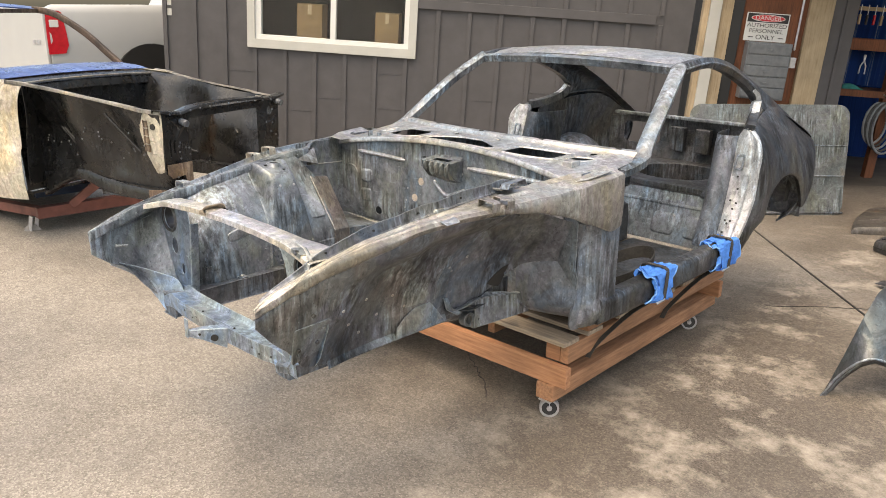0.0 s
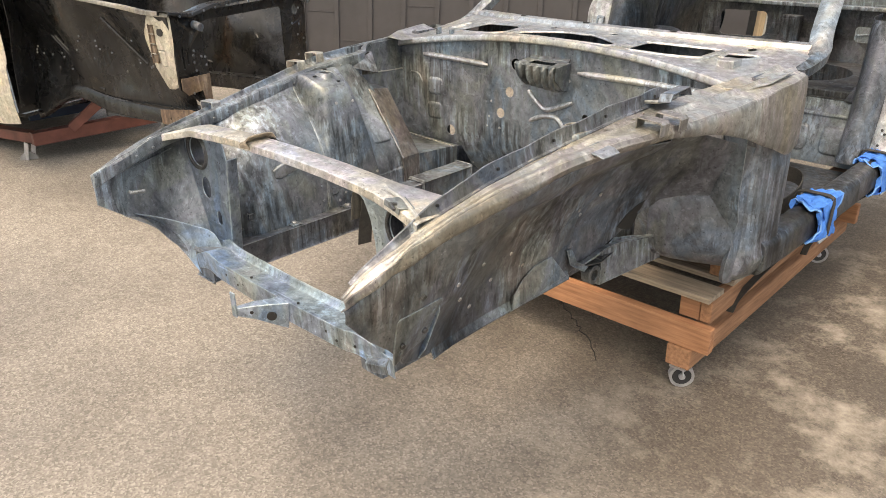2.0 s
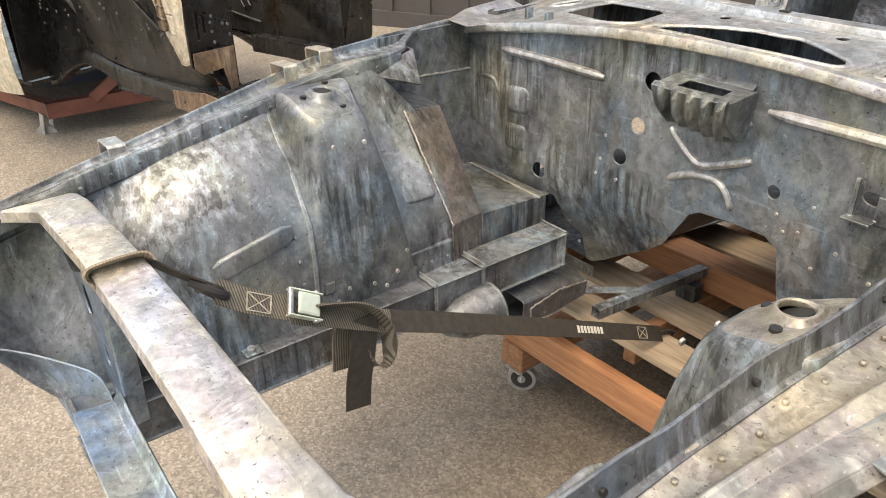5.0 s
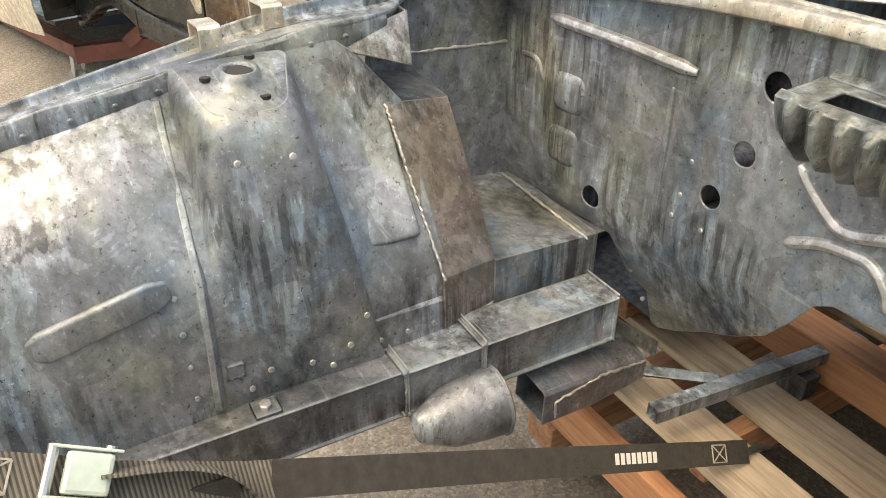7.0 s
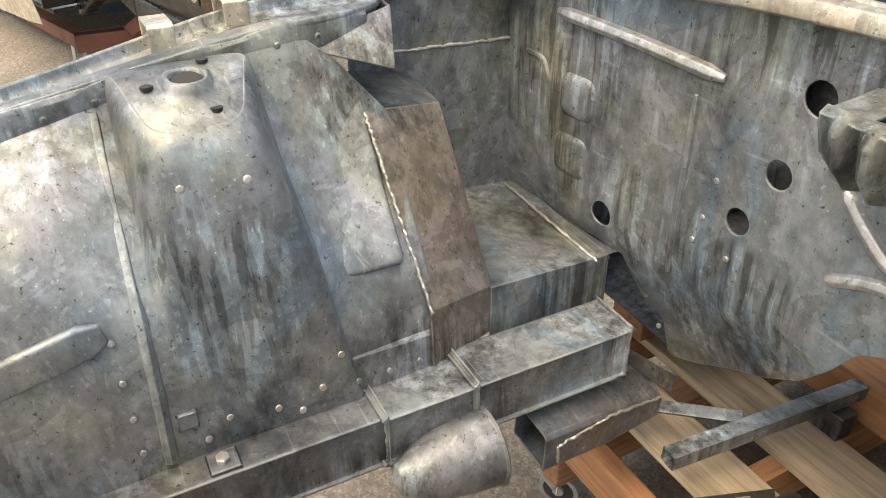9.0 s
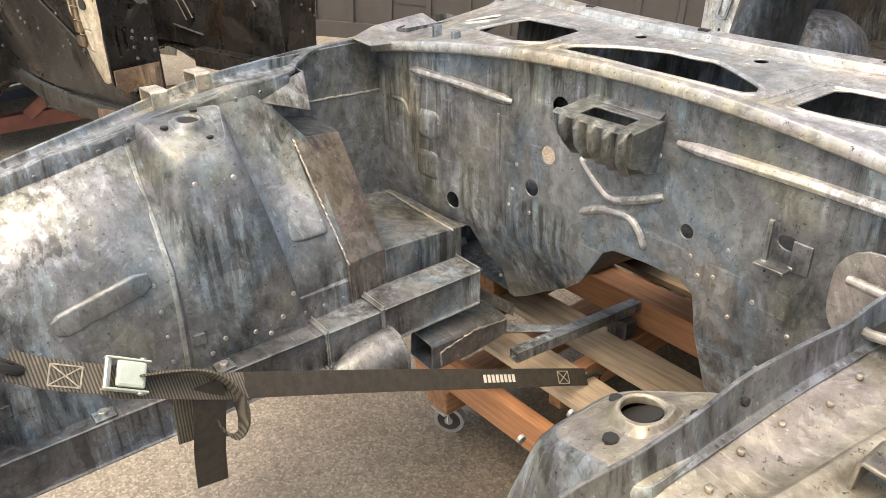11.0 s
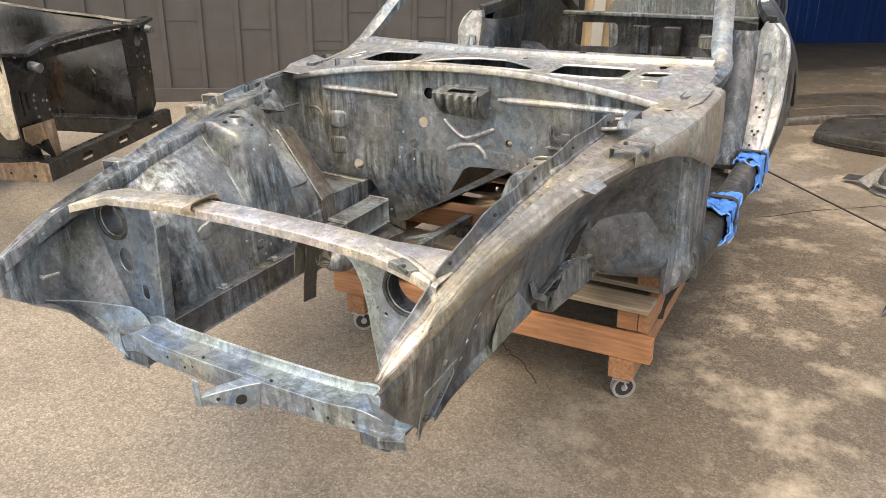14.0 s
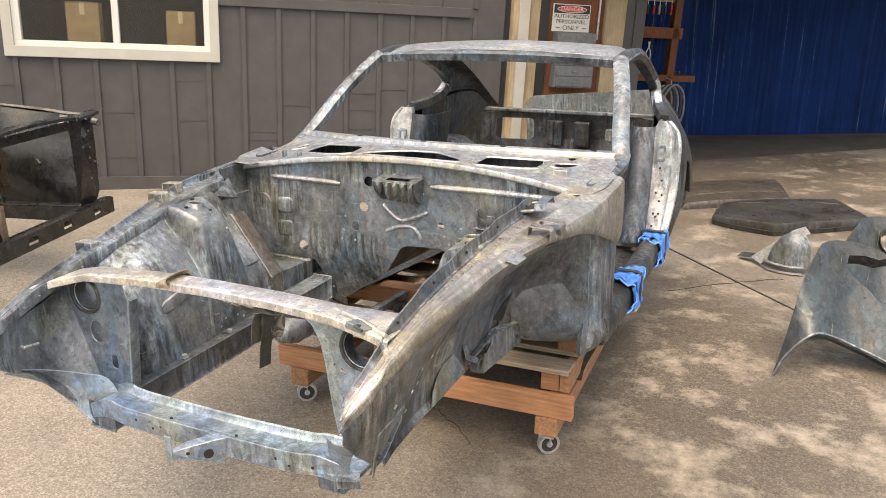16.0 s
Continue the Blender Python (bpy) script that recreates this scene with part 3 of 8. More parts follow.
def build_left_wing():
    rows = []
    for y, xi, xo, zt, zo, zc in zip(SKIN_Y, SKIN_XI, SKIN_XO, SKIN_ZT, SKIN_ZO, SKIN_ZC):
        w = xo - xi
        f = min(1, max(0.15, (y + 0.085) / 0.4))
        u = min(1, max(0, (y - 0.72) / 0.25))
        mix = lambda k: zt + (zo - zt) * k
        rows.append([(xi + 0.004, y, zt - 0.034 * f), (xi + 0.002, y, zt - 0.012 * f), (xi + 0.006, y, zt - 0.004), (xi + 0.012, y, zt - 0.006 * f), (xi + 0.30 * w, y, mix(0.2) - 0.012 * f), (xi + 0.44 * w, y, mix(0.4) - 0.010 * f), (xi + 0.50 * w, y, mix(0.55) + 0.008 * f), (xi + 0.56 * w, y, mix(0.6) + 0.010 * f), (xi + 0.64 * w, y, mix(0.7) + 0.002 * f), (xi + 0.84 * w, y, zo + 0.003 * f), (xo - 0.008 * f, y, zo - 0.003), (xo - 0.001, y, zo - 0.012 * f), (xo + 0.003 * f, y, 0.5 * (zo + zc)), (xo, y, zc + 0.006 * f), (xo - 0.006 - 0.008 * u, y, zc - 0.003 + 0.006 * u), (xo - 0.016 - 0.045 * u, y, zc - 0.010 + 0.03 * u)])
    grid = smooth_rows(rows, 5, 2)
    rn = random.Random(11)
    ph = [rn.uniform(0, 6) for _ in range(4)]
    for r in grid:
        for i, p in enumerate(r):
            if i > 9:
                k = math.exp(-((p.y - 0.02) / 0.13) ** 2)
                p.x += k * (0.0035 * math.sin(40 * p.y + 0.25 * i + ph[0]) + 0.002 * math.sin(85 * p.y - 0.5 * i + ph[1]))
                p.z += k * 0.002 * math.sin(50 * p.y + 0.3 * i + ph[2])
            p.z += 0.0014 * math.sin(38 * p.y + ph[3]) + (0.002 * math.sin(70 * p.y) if i in (3, 4, 5) else 0)
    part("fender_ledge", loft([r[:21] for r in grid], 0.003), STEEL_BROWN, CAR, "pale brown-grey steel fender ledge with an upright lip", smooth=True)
    # same sheet as the ledge, coloured darker for its shaded side
    part("wing_side", loft([r[20:] for r in grid], 0.003), STEEL_BROWN_SHADE, CAR, "outer face of the ledge, brown-grey with its shade painted in", smooth=True)
    rows = []
    for y in np.linspace(-0.06, 1.02, 60):
        xi, zt = float(np.interp(y, SKIN_Y, SKIN_XI)), float(np.interp(y, SKIN_Y, SKIN_ZT))
        h = 0.004 + 0.030 * min(1, max(0, (y + 0.02) / 0.3)) * min(1, max(0, (1.04 - y) / 0.08))
        w = wavy(y, 0.0012)
        rows.append([(xi + 0.012, y, zt - 0.003), (xi + 0.005, y, zt - 0.001), (xi + 0.001 + w, y, zt + 0.3 * h), (xi - 0.002 + w, y, zt + 0.8 * h), (xi - 0.002 + 1.4 * w, y, zt + h + 1.2 * wavy(y + 0.7, 0.0015))])
    # lip in darker steel, its face's shade put into the colour
    lp = part("ledge_lip", loft(rows, 0.0035), STEEL_MID, CAR, "upright lip along the ledge, darkened for its shaded face", smooth=True)
    rivet_dots([((np.interp(y, SKIN_Y, SKIN_XI) + 0.002, y, np.interp(y, SKIN_Y, SKIN_ZT) + 0.016), (1, 0, 0.1)) for y in np.arange(0.18, 0.95, 0.19)], 0.004, lp, FLAT_BLACK, "bolt_hole_dot")
    rivet_dots([((np.interp(y, SKIN_Y, SKIN_XI) + 0.026 + 0.006 * math.sin(40 * y), y, np.interp(y, SKIN_Y, SKIN_ZT) - 0.006), (0, 0, 1)) for y in np.arange(0.34, 0.88, 0.048)], 0.0034, lp, STEEL_BROWN, "spot_weld")
    ks = sorted(APRON)
    rows = []
    for y in np.linspace(ks[0], ks[-1], 54):
        top = float(np.interp(y, SKIN_Y, SKIN_ZC)) - 0.004
        low = float(np.interp(y, ks, [APRON[k][-1][0] for k in ks]))
        row = []
        for t in np.linspace(0, 1, 15):
            z = top + (low - top) * t
            x = left_x(y, z)
            if t < 0.3:
                edge = float(np.interp(y, SKIN_Y, SKIN_XO)) - 0.012
                pull = (1 - t / 0.3) ** 1.6
                x += (edge - x) * pull * (1 if y < 0.8 else max(0, 1 - (y - 0.8) / 0.15))
            # shallow hollow behind the nose and a raised diagonal by the wheel well
            x -= 0.010 * math.exp(-((y - 0.42) / 0.12) ** 2 - ((z - 0.90) / 0.05) ** 2)
            x += 0.010 * math.exp(-((y - 0.62 - 0.9 * (0.85 - z)) / 0.05) ** 2) * (0.7 < z < 0.97)
            row.append(Vector((x, y, z)))
        rows.append(row)
    # side shade of the apron is put into this darker steel
    ap = part("outer_apron", loft(rows, 0.003), STEEL_MID, CAR, "blue-grey stained wing apron, darkened for its shaded side", smooth=True)
    rivet_dots([((left_x(y, z) + 0.004, y, z), (1, 0, -0.4)) for y, z in ((0.24, 0.80), (0.36, 0.80), (0.37, 0.66), (0.52, 0.76), (0.66, 0.78), (0.68, 0.76), (0.80, 0.80), (0.82, 0.78), (0.72, 0.72), (0.30, 0.72), (0.60, 0.69), (0.88, 0.83), (0.46, 0.70))], 0.006, ap, STEEL_LIGHT, "weld_nut")
    # closing plate on the inside of the ledge
    rows = [[(np.interp(y, SKIN_Y, SKIN_XI) + 0.005, y, np.interp(y, SKIN_Y, SKIN_ZT) - 0.03), (left_x(y, 0.9) - 0.004, y, 0.90), (left_x(y, 0.75) - 0.004, y, 0.75)] for y in np.linspace(0.10, 0.98, 12)]
    part("inner_fender", loft(rows, 0.003), STEEL, CAR, smooth=True)


def build_front(s):
    LEDGE = LEDGES[s]
    nose = [(-0.139, 0.0), (-0.06, 0.0), (0.0, 0.0)] if s < 0 else [(-0.09, 0.055), (-0.05, 0.04), (0.0, 0.025)]
    if s < 0:
        right_apron(LEDGE, nose)
    strut_and_rails(s, LEDGE)


def right_apron(LEDGE, nose):
    s = -1
    # fender ledge: top face with a bead, outer face, return
    rows = []
    for y, xi, xo, zt, zb in LEDGE:
        w = xo - xi
        k = min(1, w / 0.11)
        rows.append([(xi + 0.002, y, zt - 0.006), (xi + 0.004, y, zt + 0.002), (xi + 0.026 * k, y, zt + 0.003), (xi + 0.032 * k, y, zt - 0.004), (xi + 0.040 * k, y, zt - 0.020 * k), (xi + 0.70 * w, y, zt - 0.024 * k), (xo - 0.012 * k, y, zt - 0.018 * k), (xo - 0.006 * k, y, zt - 0.004), (xo, y, zt - 0.004), (xo + 0.002, y, zt - 0.018), (xo, y, zb + 0.01), (xo - 0.012 * k, y, zb), (xo - 0.05 * k, y, zb + 0.002)])
    part("fender_ledge", loft(smooth_rows(mirror(rows, s), 4, 2), 0.003), STEEL, CAR, smooth=True)
    # upright lip along the inner edge
    pts = [p for p in curve_pts([(xi, y, zt) for y, xi, xo, zt, zb in LEDGE[:7]], 8)]
    rows = [[(p.x + 0.004 + wavy(p.y, 0.001), p.y, p.z - 0.040), (p.x - 0.001, p.y, p.z - 0.036), (p.x - 0.002 + wavy(p.y, 0.001), p.y, p.z - 0.006), (p.x + 0.002, p.y, p.z + 0.001 + wavy(p.y + 1, 0.002)), (p.x + 0.007, p.y, p.z - 0.002), (p.x + 0.012, p.y, p.z - 0.006)] for p in pts]
    part("ledge_lip", loft(mirror(rows, s), 0.003), STEEL, CAR, smooth=True)
    # inner fender apron
    prof = [
        (nose[0][0], (0.482 + nose[0][1], 0.915 - 0.3 * nose[0][1]), (0.486 + nose[0][1], 0.885), (0.487 + nose[0][1], 0.86), (0.487 + nose[0][1], 0.835)),
        (nose[1][0], (0.505 + nose[1][1], 0.935 - 0.6 * nose[1][1]), (0.508 + nose[1][1], 0.87), (0.505 + nose[1][1], 0.80), (0.50 + nose[1][1], 0.775)),
        (nose[2][0], (0.522 + nose[2][1], 0.95 - 0.6 * nose[2][1]), (0.528 + nose[2][1], 0.87), (0.525 + nose[2][1], 0.785), (0.51 + 0.5 * nose[2][1], 0.74)),
        (0.08, (0.54, 0.965), (0.545, 0.90), (0.54, 0.81), (0.505, 0.71), (0.475, 0.63)),
        (0.17, (0.552, 0.98), (0.54, 0.91), (0.515, 0.82), (0.475, 0.71), (0.43, 0.58)),
        (0.27, (0.555, 0.995), (0.515, 0.93), (0.455, 0.85), (0.405, 0.74), (0.382, 0.60)),
        (0.38, (0.558, 1.01), (0.495, 0.965), (0.435, 0.90), (0.390, 0.76), (0.374, 0.62)),
        (0.50, (0.562, 1.022), (0.51, 0.985), (0.44, 0.915), (0.404, 0.80), (0.380, 0.63)),
        (0.59, (0.567, 1.04), (0.545, 1.01), (0.46, 0.92), (0.405, 0.82), (0.386, 0.63)),
        (0.75, (0.585, 1.074), (0.55, 1.0), (0.47, 0.88), (0.42, 0.78), (0.40, 0.63)),
        (0.86, (0.592, 1.07), (0.545, 0.955), (0.48, 0.86), (0.432, 0.78), (0.40, 0.635)),
        (0.955, (0.57, 0.968), (0.535, 0.91), (0.48, 0.84), (0.43, 0.76), (0.405, 0.64)),
    ]
    prof = [r if len(r) == 6 else r[:2] + (tuple((a + b) / 2 for a, b in zip(r[1], r[2])),) + r[2:] for r in prof]
    rows = [[(x, y, z) for x, z in pts] for y, *pts in prof]
    part("inner_fender", loft(smooth_rows(mirror(rows, s), 3, 4), 0.003), STEEL, CAR, smooth=True)


def strut_and_rails(s, LEDGE):
    # patch panel with its weld bead, behind the tower
    rows = [[(0.557, 0.923, 0.973), (0.50, 0.930, 0.885), (0.44, 0.94, 0.79), (0.405, 0.945, 0.735), (0.40, 0.945, 0.64)], [(0.603, 1.058, 0.945), (0.55, 1.058, 0.875), (0.485, 1.057, 0.79), (0.436, 1.056, 0.722), (0.434, 1.056, 0.64)]]
    if s > 0:
        rows = [[(x - 0.008 - (0.03 if i == 1 else 0), y, z) for x, y, z in r[:4]] for i, r in enumerate(rows)]
    patch = part("patch_panel", loft(mirror(rows, s), 0.004), STEEL_PATCH, CAR, "brownish welded steel patch panel")
    bm = bmesh.new()
    for a, b in (((0.557, 0.923, 0.973), (0.50, 0.930, 0.885)), ((0.50, 0.93, 0.885), (0.405, 0.945, 0.735))):
        n = 30
        weld_line(bm, Vector((s * (a[0] - 0.003), a[1], a[2])), Vector((s * (b[0] - 0.003), b[1], b[2])), n)
    tagged(part("weld_bead", bm, STEEL_LIGHT, patch, "bright weld bead"), kind="stuff")
    if s < 0:
        rows = [[(0.557, 0.923, 0.973), (0.65, 0.93, 0.972), (0.735, 0.94, 0.97)], [(0.603, 1.058, 0.945), (0.67, 1.06, 0.95), (0.735, 1.06, 0.95)]]
        part("patch_top", loft(mirror(rows, s), 0.003), STEEL_MID, CAR)
    # small blister on the panel ahead of the patch
    rows = []
    for z, d in ((1.0, 0.0), (0.97, 0.003), (0.92, 0.007), (0.87, 0.012), (0.83, 0.017), (0.815, 0.0185), (0.806, 0.016), (0.799, 0.004), (0.796, -0.004)):
        x = np.interp(z, [0.64, 0.79, 0.90, 1.02], [0.40, 0.442, 0.516, 0.586])
        y0, y1 = np.interp(z, [0.8, 1.0], [0.838, 0.818]), 0.926
        rows.append([(x + 0.004, y0 - 0.008, z), (x - 0.6 * d, y0, z), (x - d, y0 + 0.012, z), (x - d, (y0 + y1) / 2, z - 0.002), (x - d, y1 - 0.01, z), (x - 0.6 * d, y1 - 0.003, z), (x + 0.004, y1 + 0.002, z)])
    part("blister", loft(smooth_rows(mirror(rows, s), 3, 3), 0.003), STEEL, CAR, smooth=True)
    if s < 0:
        # side wall by the firewall, with the battery shelf
        rows = [[(0.735, 0.97, 1.095), (0.737, 0.97, 0.97), (0.735, 0.97, 0.72)], [(0.735, 1.29, 1.10), (0.737, 1.29, 0.97), (0.735, 1.29, 0.69)]]
        part("cowl_side", loft(mirror(rows, s), 0.003), STEEL, CAR)
        shelf = part("battery_shelf", loft(mirror([[(0.434, 1.056, 0.57), (0.434, 1.056, 0.72), (0.60, 1.056, 0.722), (0.735, 1.056, 0.725)], [(0.452, 1.285, 0.57), (0.453, 1.285, 0.698), (0.60, 1.285, 0.70), (0.735, 1.285, 0.705)]], s), 0.003), STEEL, CAR, smooth=False)
        bm = bmesh.new()
        for a, b in (((0.44, 1.25, 0.703), (0.72, 1.25, 0.712)), ((0.733, 1.00, 0.985), (0.733, 1.28, 0.975))):
            weld_line(bm, Vector((s * a[0], a[1], a[2])), Vector((s * b[0], b[1], b[2])), 40)
        tagged(part("weld_bead", bm, STEEL_LIGHT, shelf, "bright weld bead"), kind="stuff")
    # rail bolt plates and square tabs on the apron foot
    for y in (0.40, 0.62):
        bp = part("bolt_plate", box(s * 0.345, s * 0.378, y, y + 0.036, 0.641, 0.6445, 0.001), STEEL, CAR)
        part("bolt", disc_cyl((s * 0.362, y + 0.018, 0.647), (0, 0, 1), 0.009, 0.008, 6), STEEL_LIGHT, bp)
    for y, z in ((0.27, 0.69), (0.43, 0.70), (0.60, 0.69)):
        part("apron_tab", box(s * 0.386, s * 0.394, y, y + 0.022, z, z + 0.022, 0.002), STEEL, CAR)
    if s < 0:
        hq = [(0.5525 + 0.0 * math.cos(a), 0.325 + 0.055 * math.cos(a), 0.965 + 0.028 * math.sin(a) + 0.010 * math.cos(a)) for a in np.linspace(0, 2 * math.pi, 21)]
        part("opening_rim", sweep([Vector((s * (x - 0.012), y, z)) for x, y, z in hq], circle(0.0028, 6), up=(1, 0.02, 0.01), caps=False), STEEL, CAR, smooth=True)
        # black sheet on the apron, painted as the shade in the opening
        part("opening_shade", plate([(y, z) for x, y, z in hq[:-1]], [], lambda u, v: (s * 0.541, u, v), 0.002), FLAT_BLACK, CAR, "black sheet standing for the shade in an apron opening")
    # strut tower
    def ring(xi, xo, yi0, yi1, yo0, yo1, r=0.024):
        q = [Vector((xi, yi0)), Vector((xi, yi1)), Vector((xo, yo1)), Vector((xo, yo0))]
        out = []
        for k in range(4):
            p, a, c = q[k], q[k - 1], q[(k + 1) % 4]
            d0, d1 = (a - p).normalized() * r, (c - p).normalized() * r
            out += [tuple(p + d0 * (1 - t) ** 2 + d1 * t ** 2) for t in (0, 0.2, 0.4, 0.6, 0.8, 1)]
        full = []
        for k, a in enumerate(out):
            c = out[(k + 1) % len(out)]
            n = 5 if k % 6 == 5 else 1
            full += [(a[0] + (c[0] - a[0]) * j / n, a[1] + (c[1] - a[1]) * j / n) for j in range(n)]
        return full
    levels = ((0.388, 0.43, 0.580, 0.836, 0.578, 0.838, 0.64, 0.010), (0.397, 0.455, 0.592, 0.818, 0.588, 0.83, 0.74, 0.016), (0.407, 0.50, 0.606, 0.798, 0.60, 0.82, 0.85, 0.022), (0.421, 0.545, 0.622, 0.774, 0.607, 0.803, 0.95, 0.028), (0.433, 0.572, 0.634, 0.760, 0.612, 0.793, 1.015, 0.03), (0.438, 0.577, 0.638, 0.755, 0.614, 0.791, 1.034, 0.03), (0.445, 0.576, 0.643, 0.750, 0.617, 0.788, 1.043, 0.028), (0.454, 0.574, 0.649, 0.744, 0.622, 0.783, 1.047, 0.026))
    top = ring(*levels[-1][:6], levels[-1][7])
    tilt = lambda x, z: z - 0.012 * min(1, max(0, (z - 0.95) / 0.09)) + 0.42 * (min(x, 0.54) - 0.454) * min(1, max(0, (z - 0.96) / 0.08))
    rings = [[(s * x, y, tilt(x, L[6])) for x, y in ring(*L[:6], L[7])] for L in levels]
    bm = loft(rings, 0.0, close=True)
    hx, hy, hr = 0.512, 0.702, 0.0185
    cap = [[(s * (x + (hx + hr * math.cos(math.atan2(y - hy, x - hx)) - x) * f), y + (hy + hr * math.sin(math.atan2(y - hy, x - hx)) - y) * f, tilt(x + (hx - x) * f, 1.047) + d) for x, y in top] for f, d in ((-0.02, -0.001), (0.2, 0.0015), (0.45, 0.002), (0.60, 0.003), (0.76, 0.004), (0.82, 0.008), (0.88, 0.0125), (0.95, 0.0135), (1.0, 0.011), (1.0, 0.003))]
    bmesh.ops.remove_doubles(bm, verts=bm.verts, dist=0.0005)
    thicken(bm, bm.faces[:], 0.003)
    tower = part("strut_tower", bm, STEEL, CAR, smooth=True)
    # black disc in the collar stands in for shade inside the tower
    part("tower_hole_shade", disc_cyl((s * hx, hy, tilt(hx, 1.047) + 0.004), (-0.42 * s, 0, 1), hr + 0.001, 0.003, 16), FLAT_BLACK, tower)
    part("tower_cap", loft(cap, 0.002, close=True), STEEL_BROWN if s > 0 else STEEL, tower, "pale cap with a rolled collar round its hole", smooth=True)
    rivet_dots([((s * (hx + 0.046 * math.cos(a)), hy + 0.044 * math.sin(a), tilt(hx + 0.046 * math.cos(a), 1.047) + 0.004), (0, 0, 1)) for a in (0.6, 2.7, 4.8)], 0.007, tower, FLAT_BLACK, "bolt_hole_dot")
    rivet_dots([((s * x, y, z), (-s, 0, 0.2)) for x, y, z in ((0.392, 0.60, 0.70), (0.393, 0.66, 0.68), (0.391, 0.72, 0.67), (0.391, 0.78, 0.68), (0.396, 0.81, 0.72), (0.389, 0.63, 0.66), (0.389, 0.75, 0.655), (0.41, 0.66, 0.99), (0.41, 0.73, 0.985))], 0.005, tower, STEEL_LIGHT, "spot_weld")
    # creased ridge between the wheel dome and the tower
    part("seam_ridge", sweep([(s * x, y, z) for x, y, z in ((0.560, 0.60, 1.03), (0.530, 0.597, 0.995), (0.455, 0.592, 0.915), (0.404, 0.588, 0.845), (0.390, 0.585, 0.77), (0.382, 0.580, 0.65))], [(-0.009, -0.006), (0.009, -0.006), (0.004, 0.004), (-0.004, 0.004)]), STEEL, CAR, smooth=True)
    # pressed stiffener on the wheel dome
    part("stiffener", sweep([(s * x, y, z) for x, y, z in ((0.398, 0.385, 0.812), (0.396, 0.40, 0.815), (0.401, 0.53, 0.842), (0.403, 0.55, 0.846))], rrect(-0.0065, 0.0065, -0.022, 0.022, 0.0055, 3), up=(0, -0.2, 1), scale=[0.6, 1, 1, 0.6]), STEEL, CAR, smooth=True)
    # frame rail with a lapped joint
    rail = part("frame_rail", box(s * 0.345, s * 0.425, 0.10, 0.99, 0.555, 0.64, 0.008), STEEL_MID, CAR)
    part("rail_flange", box(s * 0.395, s * 0.43, 0.16, 0.84, 0.64, 0.645), STEEL, rail)
    for y0, y1, d, h in ((0.845, 0.978, 0.003, 0.6425), (0.979, 1.24, 0.005, 0.646)):
        sl = part("rail_sleeve", box(s * (0.342 - d), s * 0.41, y0, y1, 0.560, h, 0.009), STEEL if s < 0 else STEEL_DARK, CAR)
        bm = bmesh.new()
        x0, x1, y, z = s * (0.342 - d), s * 0.425, y0 - 0.001, h - 0.003
        weld_line(bm, Vector((x0, y, 0.56)), Vector((x0, y, z - 0.004)), 16)
        weld_line(bm, Vector((x0 + s * 0.006, y, z + 0.001)), Vector((x1, y, z + 0.001)), 16)
        tagged(part("weld_bead", bm, STEEL, sl, "lumpy weld bead"), kind="stuff")
    # sill of the shelf above the rail, in two lapped lengths
    if s < 0:
        for y0, y1, x0 in ((0.80, 0.945, 0.404),):
            part("apron_sill", loft(mirror([[(x0 + 0.008, y, 0.700), (x0 + 0.002, y, 0.695), (x0, y, 0.685), (x0, y, 0.645)] for y in np.linspace(y0, y1, 4)], s), 0.003), STEEL, CAR, smooth=True)
    # tension rod bracket below
    rows = [[(0.302, 1.078, 0.455), (0.300, 1.078, 0.520), (0.306, 1.078, 0.526), (0.380, 1.078, 0.530), (0.386, 1.078, 0.46)], [(0.304, 1.19, 0.452), (0.302, 1.19, 0.515), (0.308, 1.19, 0.522), (0.384, 1.19, 0.53), (0.39, 1.19, 0.455)], [(0.318, 1.315, 0.450), (0.316, 1.315, 0.490), (0.322, 1.315, 0.497), (0.39, 1.315, 0.52), (0.395, 1.315, 0.45)]]
    rbk = part("rod_bracket", loft(mirror(rows, s), 0.003, close=True), STEEL_MID, CAR)
    bm = bmesh.new()
    weld_line(bm, Vector((s * 0.299, 1.10, 0.50)), Vector((s * 0.302, 1.20, 0.516)), 20)
    weld_line(bm, Vector((s * 0.302, 1.20, 0.516)), Vector((s * 0.315, 1.31, 0.494)), 20)
    weld_line(bm, Vector((s * 0.299, 1.10, 0.50)), Vector((s * 0.301, 1.105, 0.46)), 8)
    tagged(part("weld_bead", bm, STEEL_LIGHT, rbk, "bright weld bead"), kind="stuff")
    part("angle_iron", loft(mirror([[(0.395, 1.235, 0.60), (0.39, 1.24, 0.57)], [(0.36, 1.29, 0.56), (0.352, 1.29, 0.53)], [(0.325, 1.345, 0.52), (0.318, 1.335, 0.492)]], s), 0.004), STEEL_DARK, CAR)
    bm = bmesh.new()
    loft([[(s * (0.315 + r * math.cos(a)), y, 0.545 + r * math.sin(a)) for a in np.linspace(0, 2 * math.pi, 16, endpoint=False)] for y, r in ((0.845, 0.004), (0.85, 0.02), (0.865, 0.028), (0.90, 0.045), (0.95, 0.052), (0.985, 0.055), (0.99, 0.06))], 0.004, bm, close=True)
    part("rod_cup", bm, STEEL, CAR, "bright pressed steel cup", smooth=True)
    # radiator side panel, bent flange at its inner edge
    if s > 0:
        out = [(0.26, 1.002), (0.50, 0.985), (0.55, 0.95), (0.55, 0.76), (0.50, 0.64), (0.47, 0.60), (0.392, 0.60), (0.380, 0.64), (0.362, 0.72), (0.350, 0.80), (0.342, 0.87), (0.330, 0.925), (0.308, 0.965)]
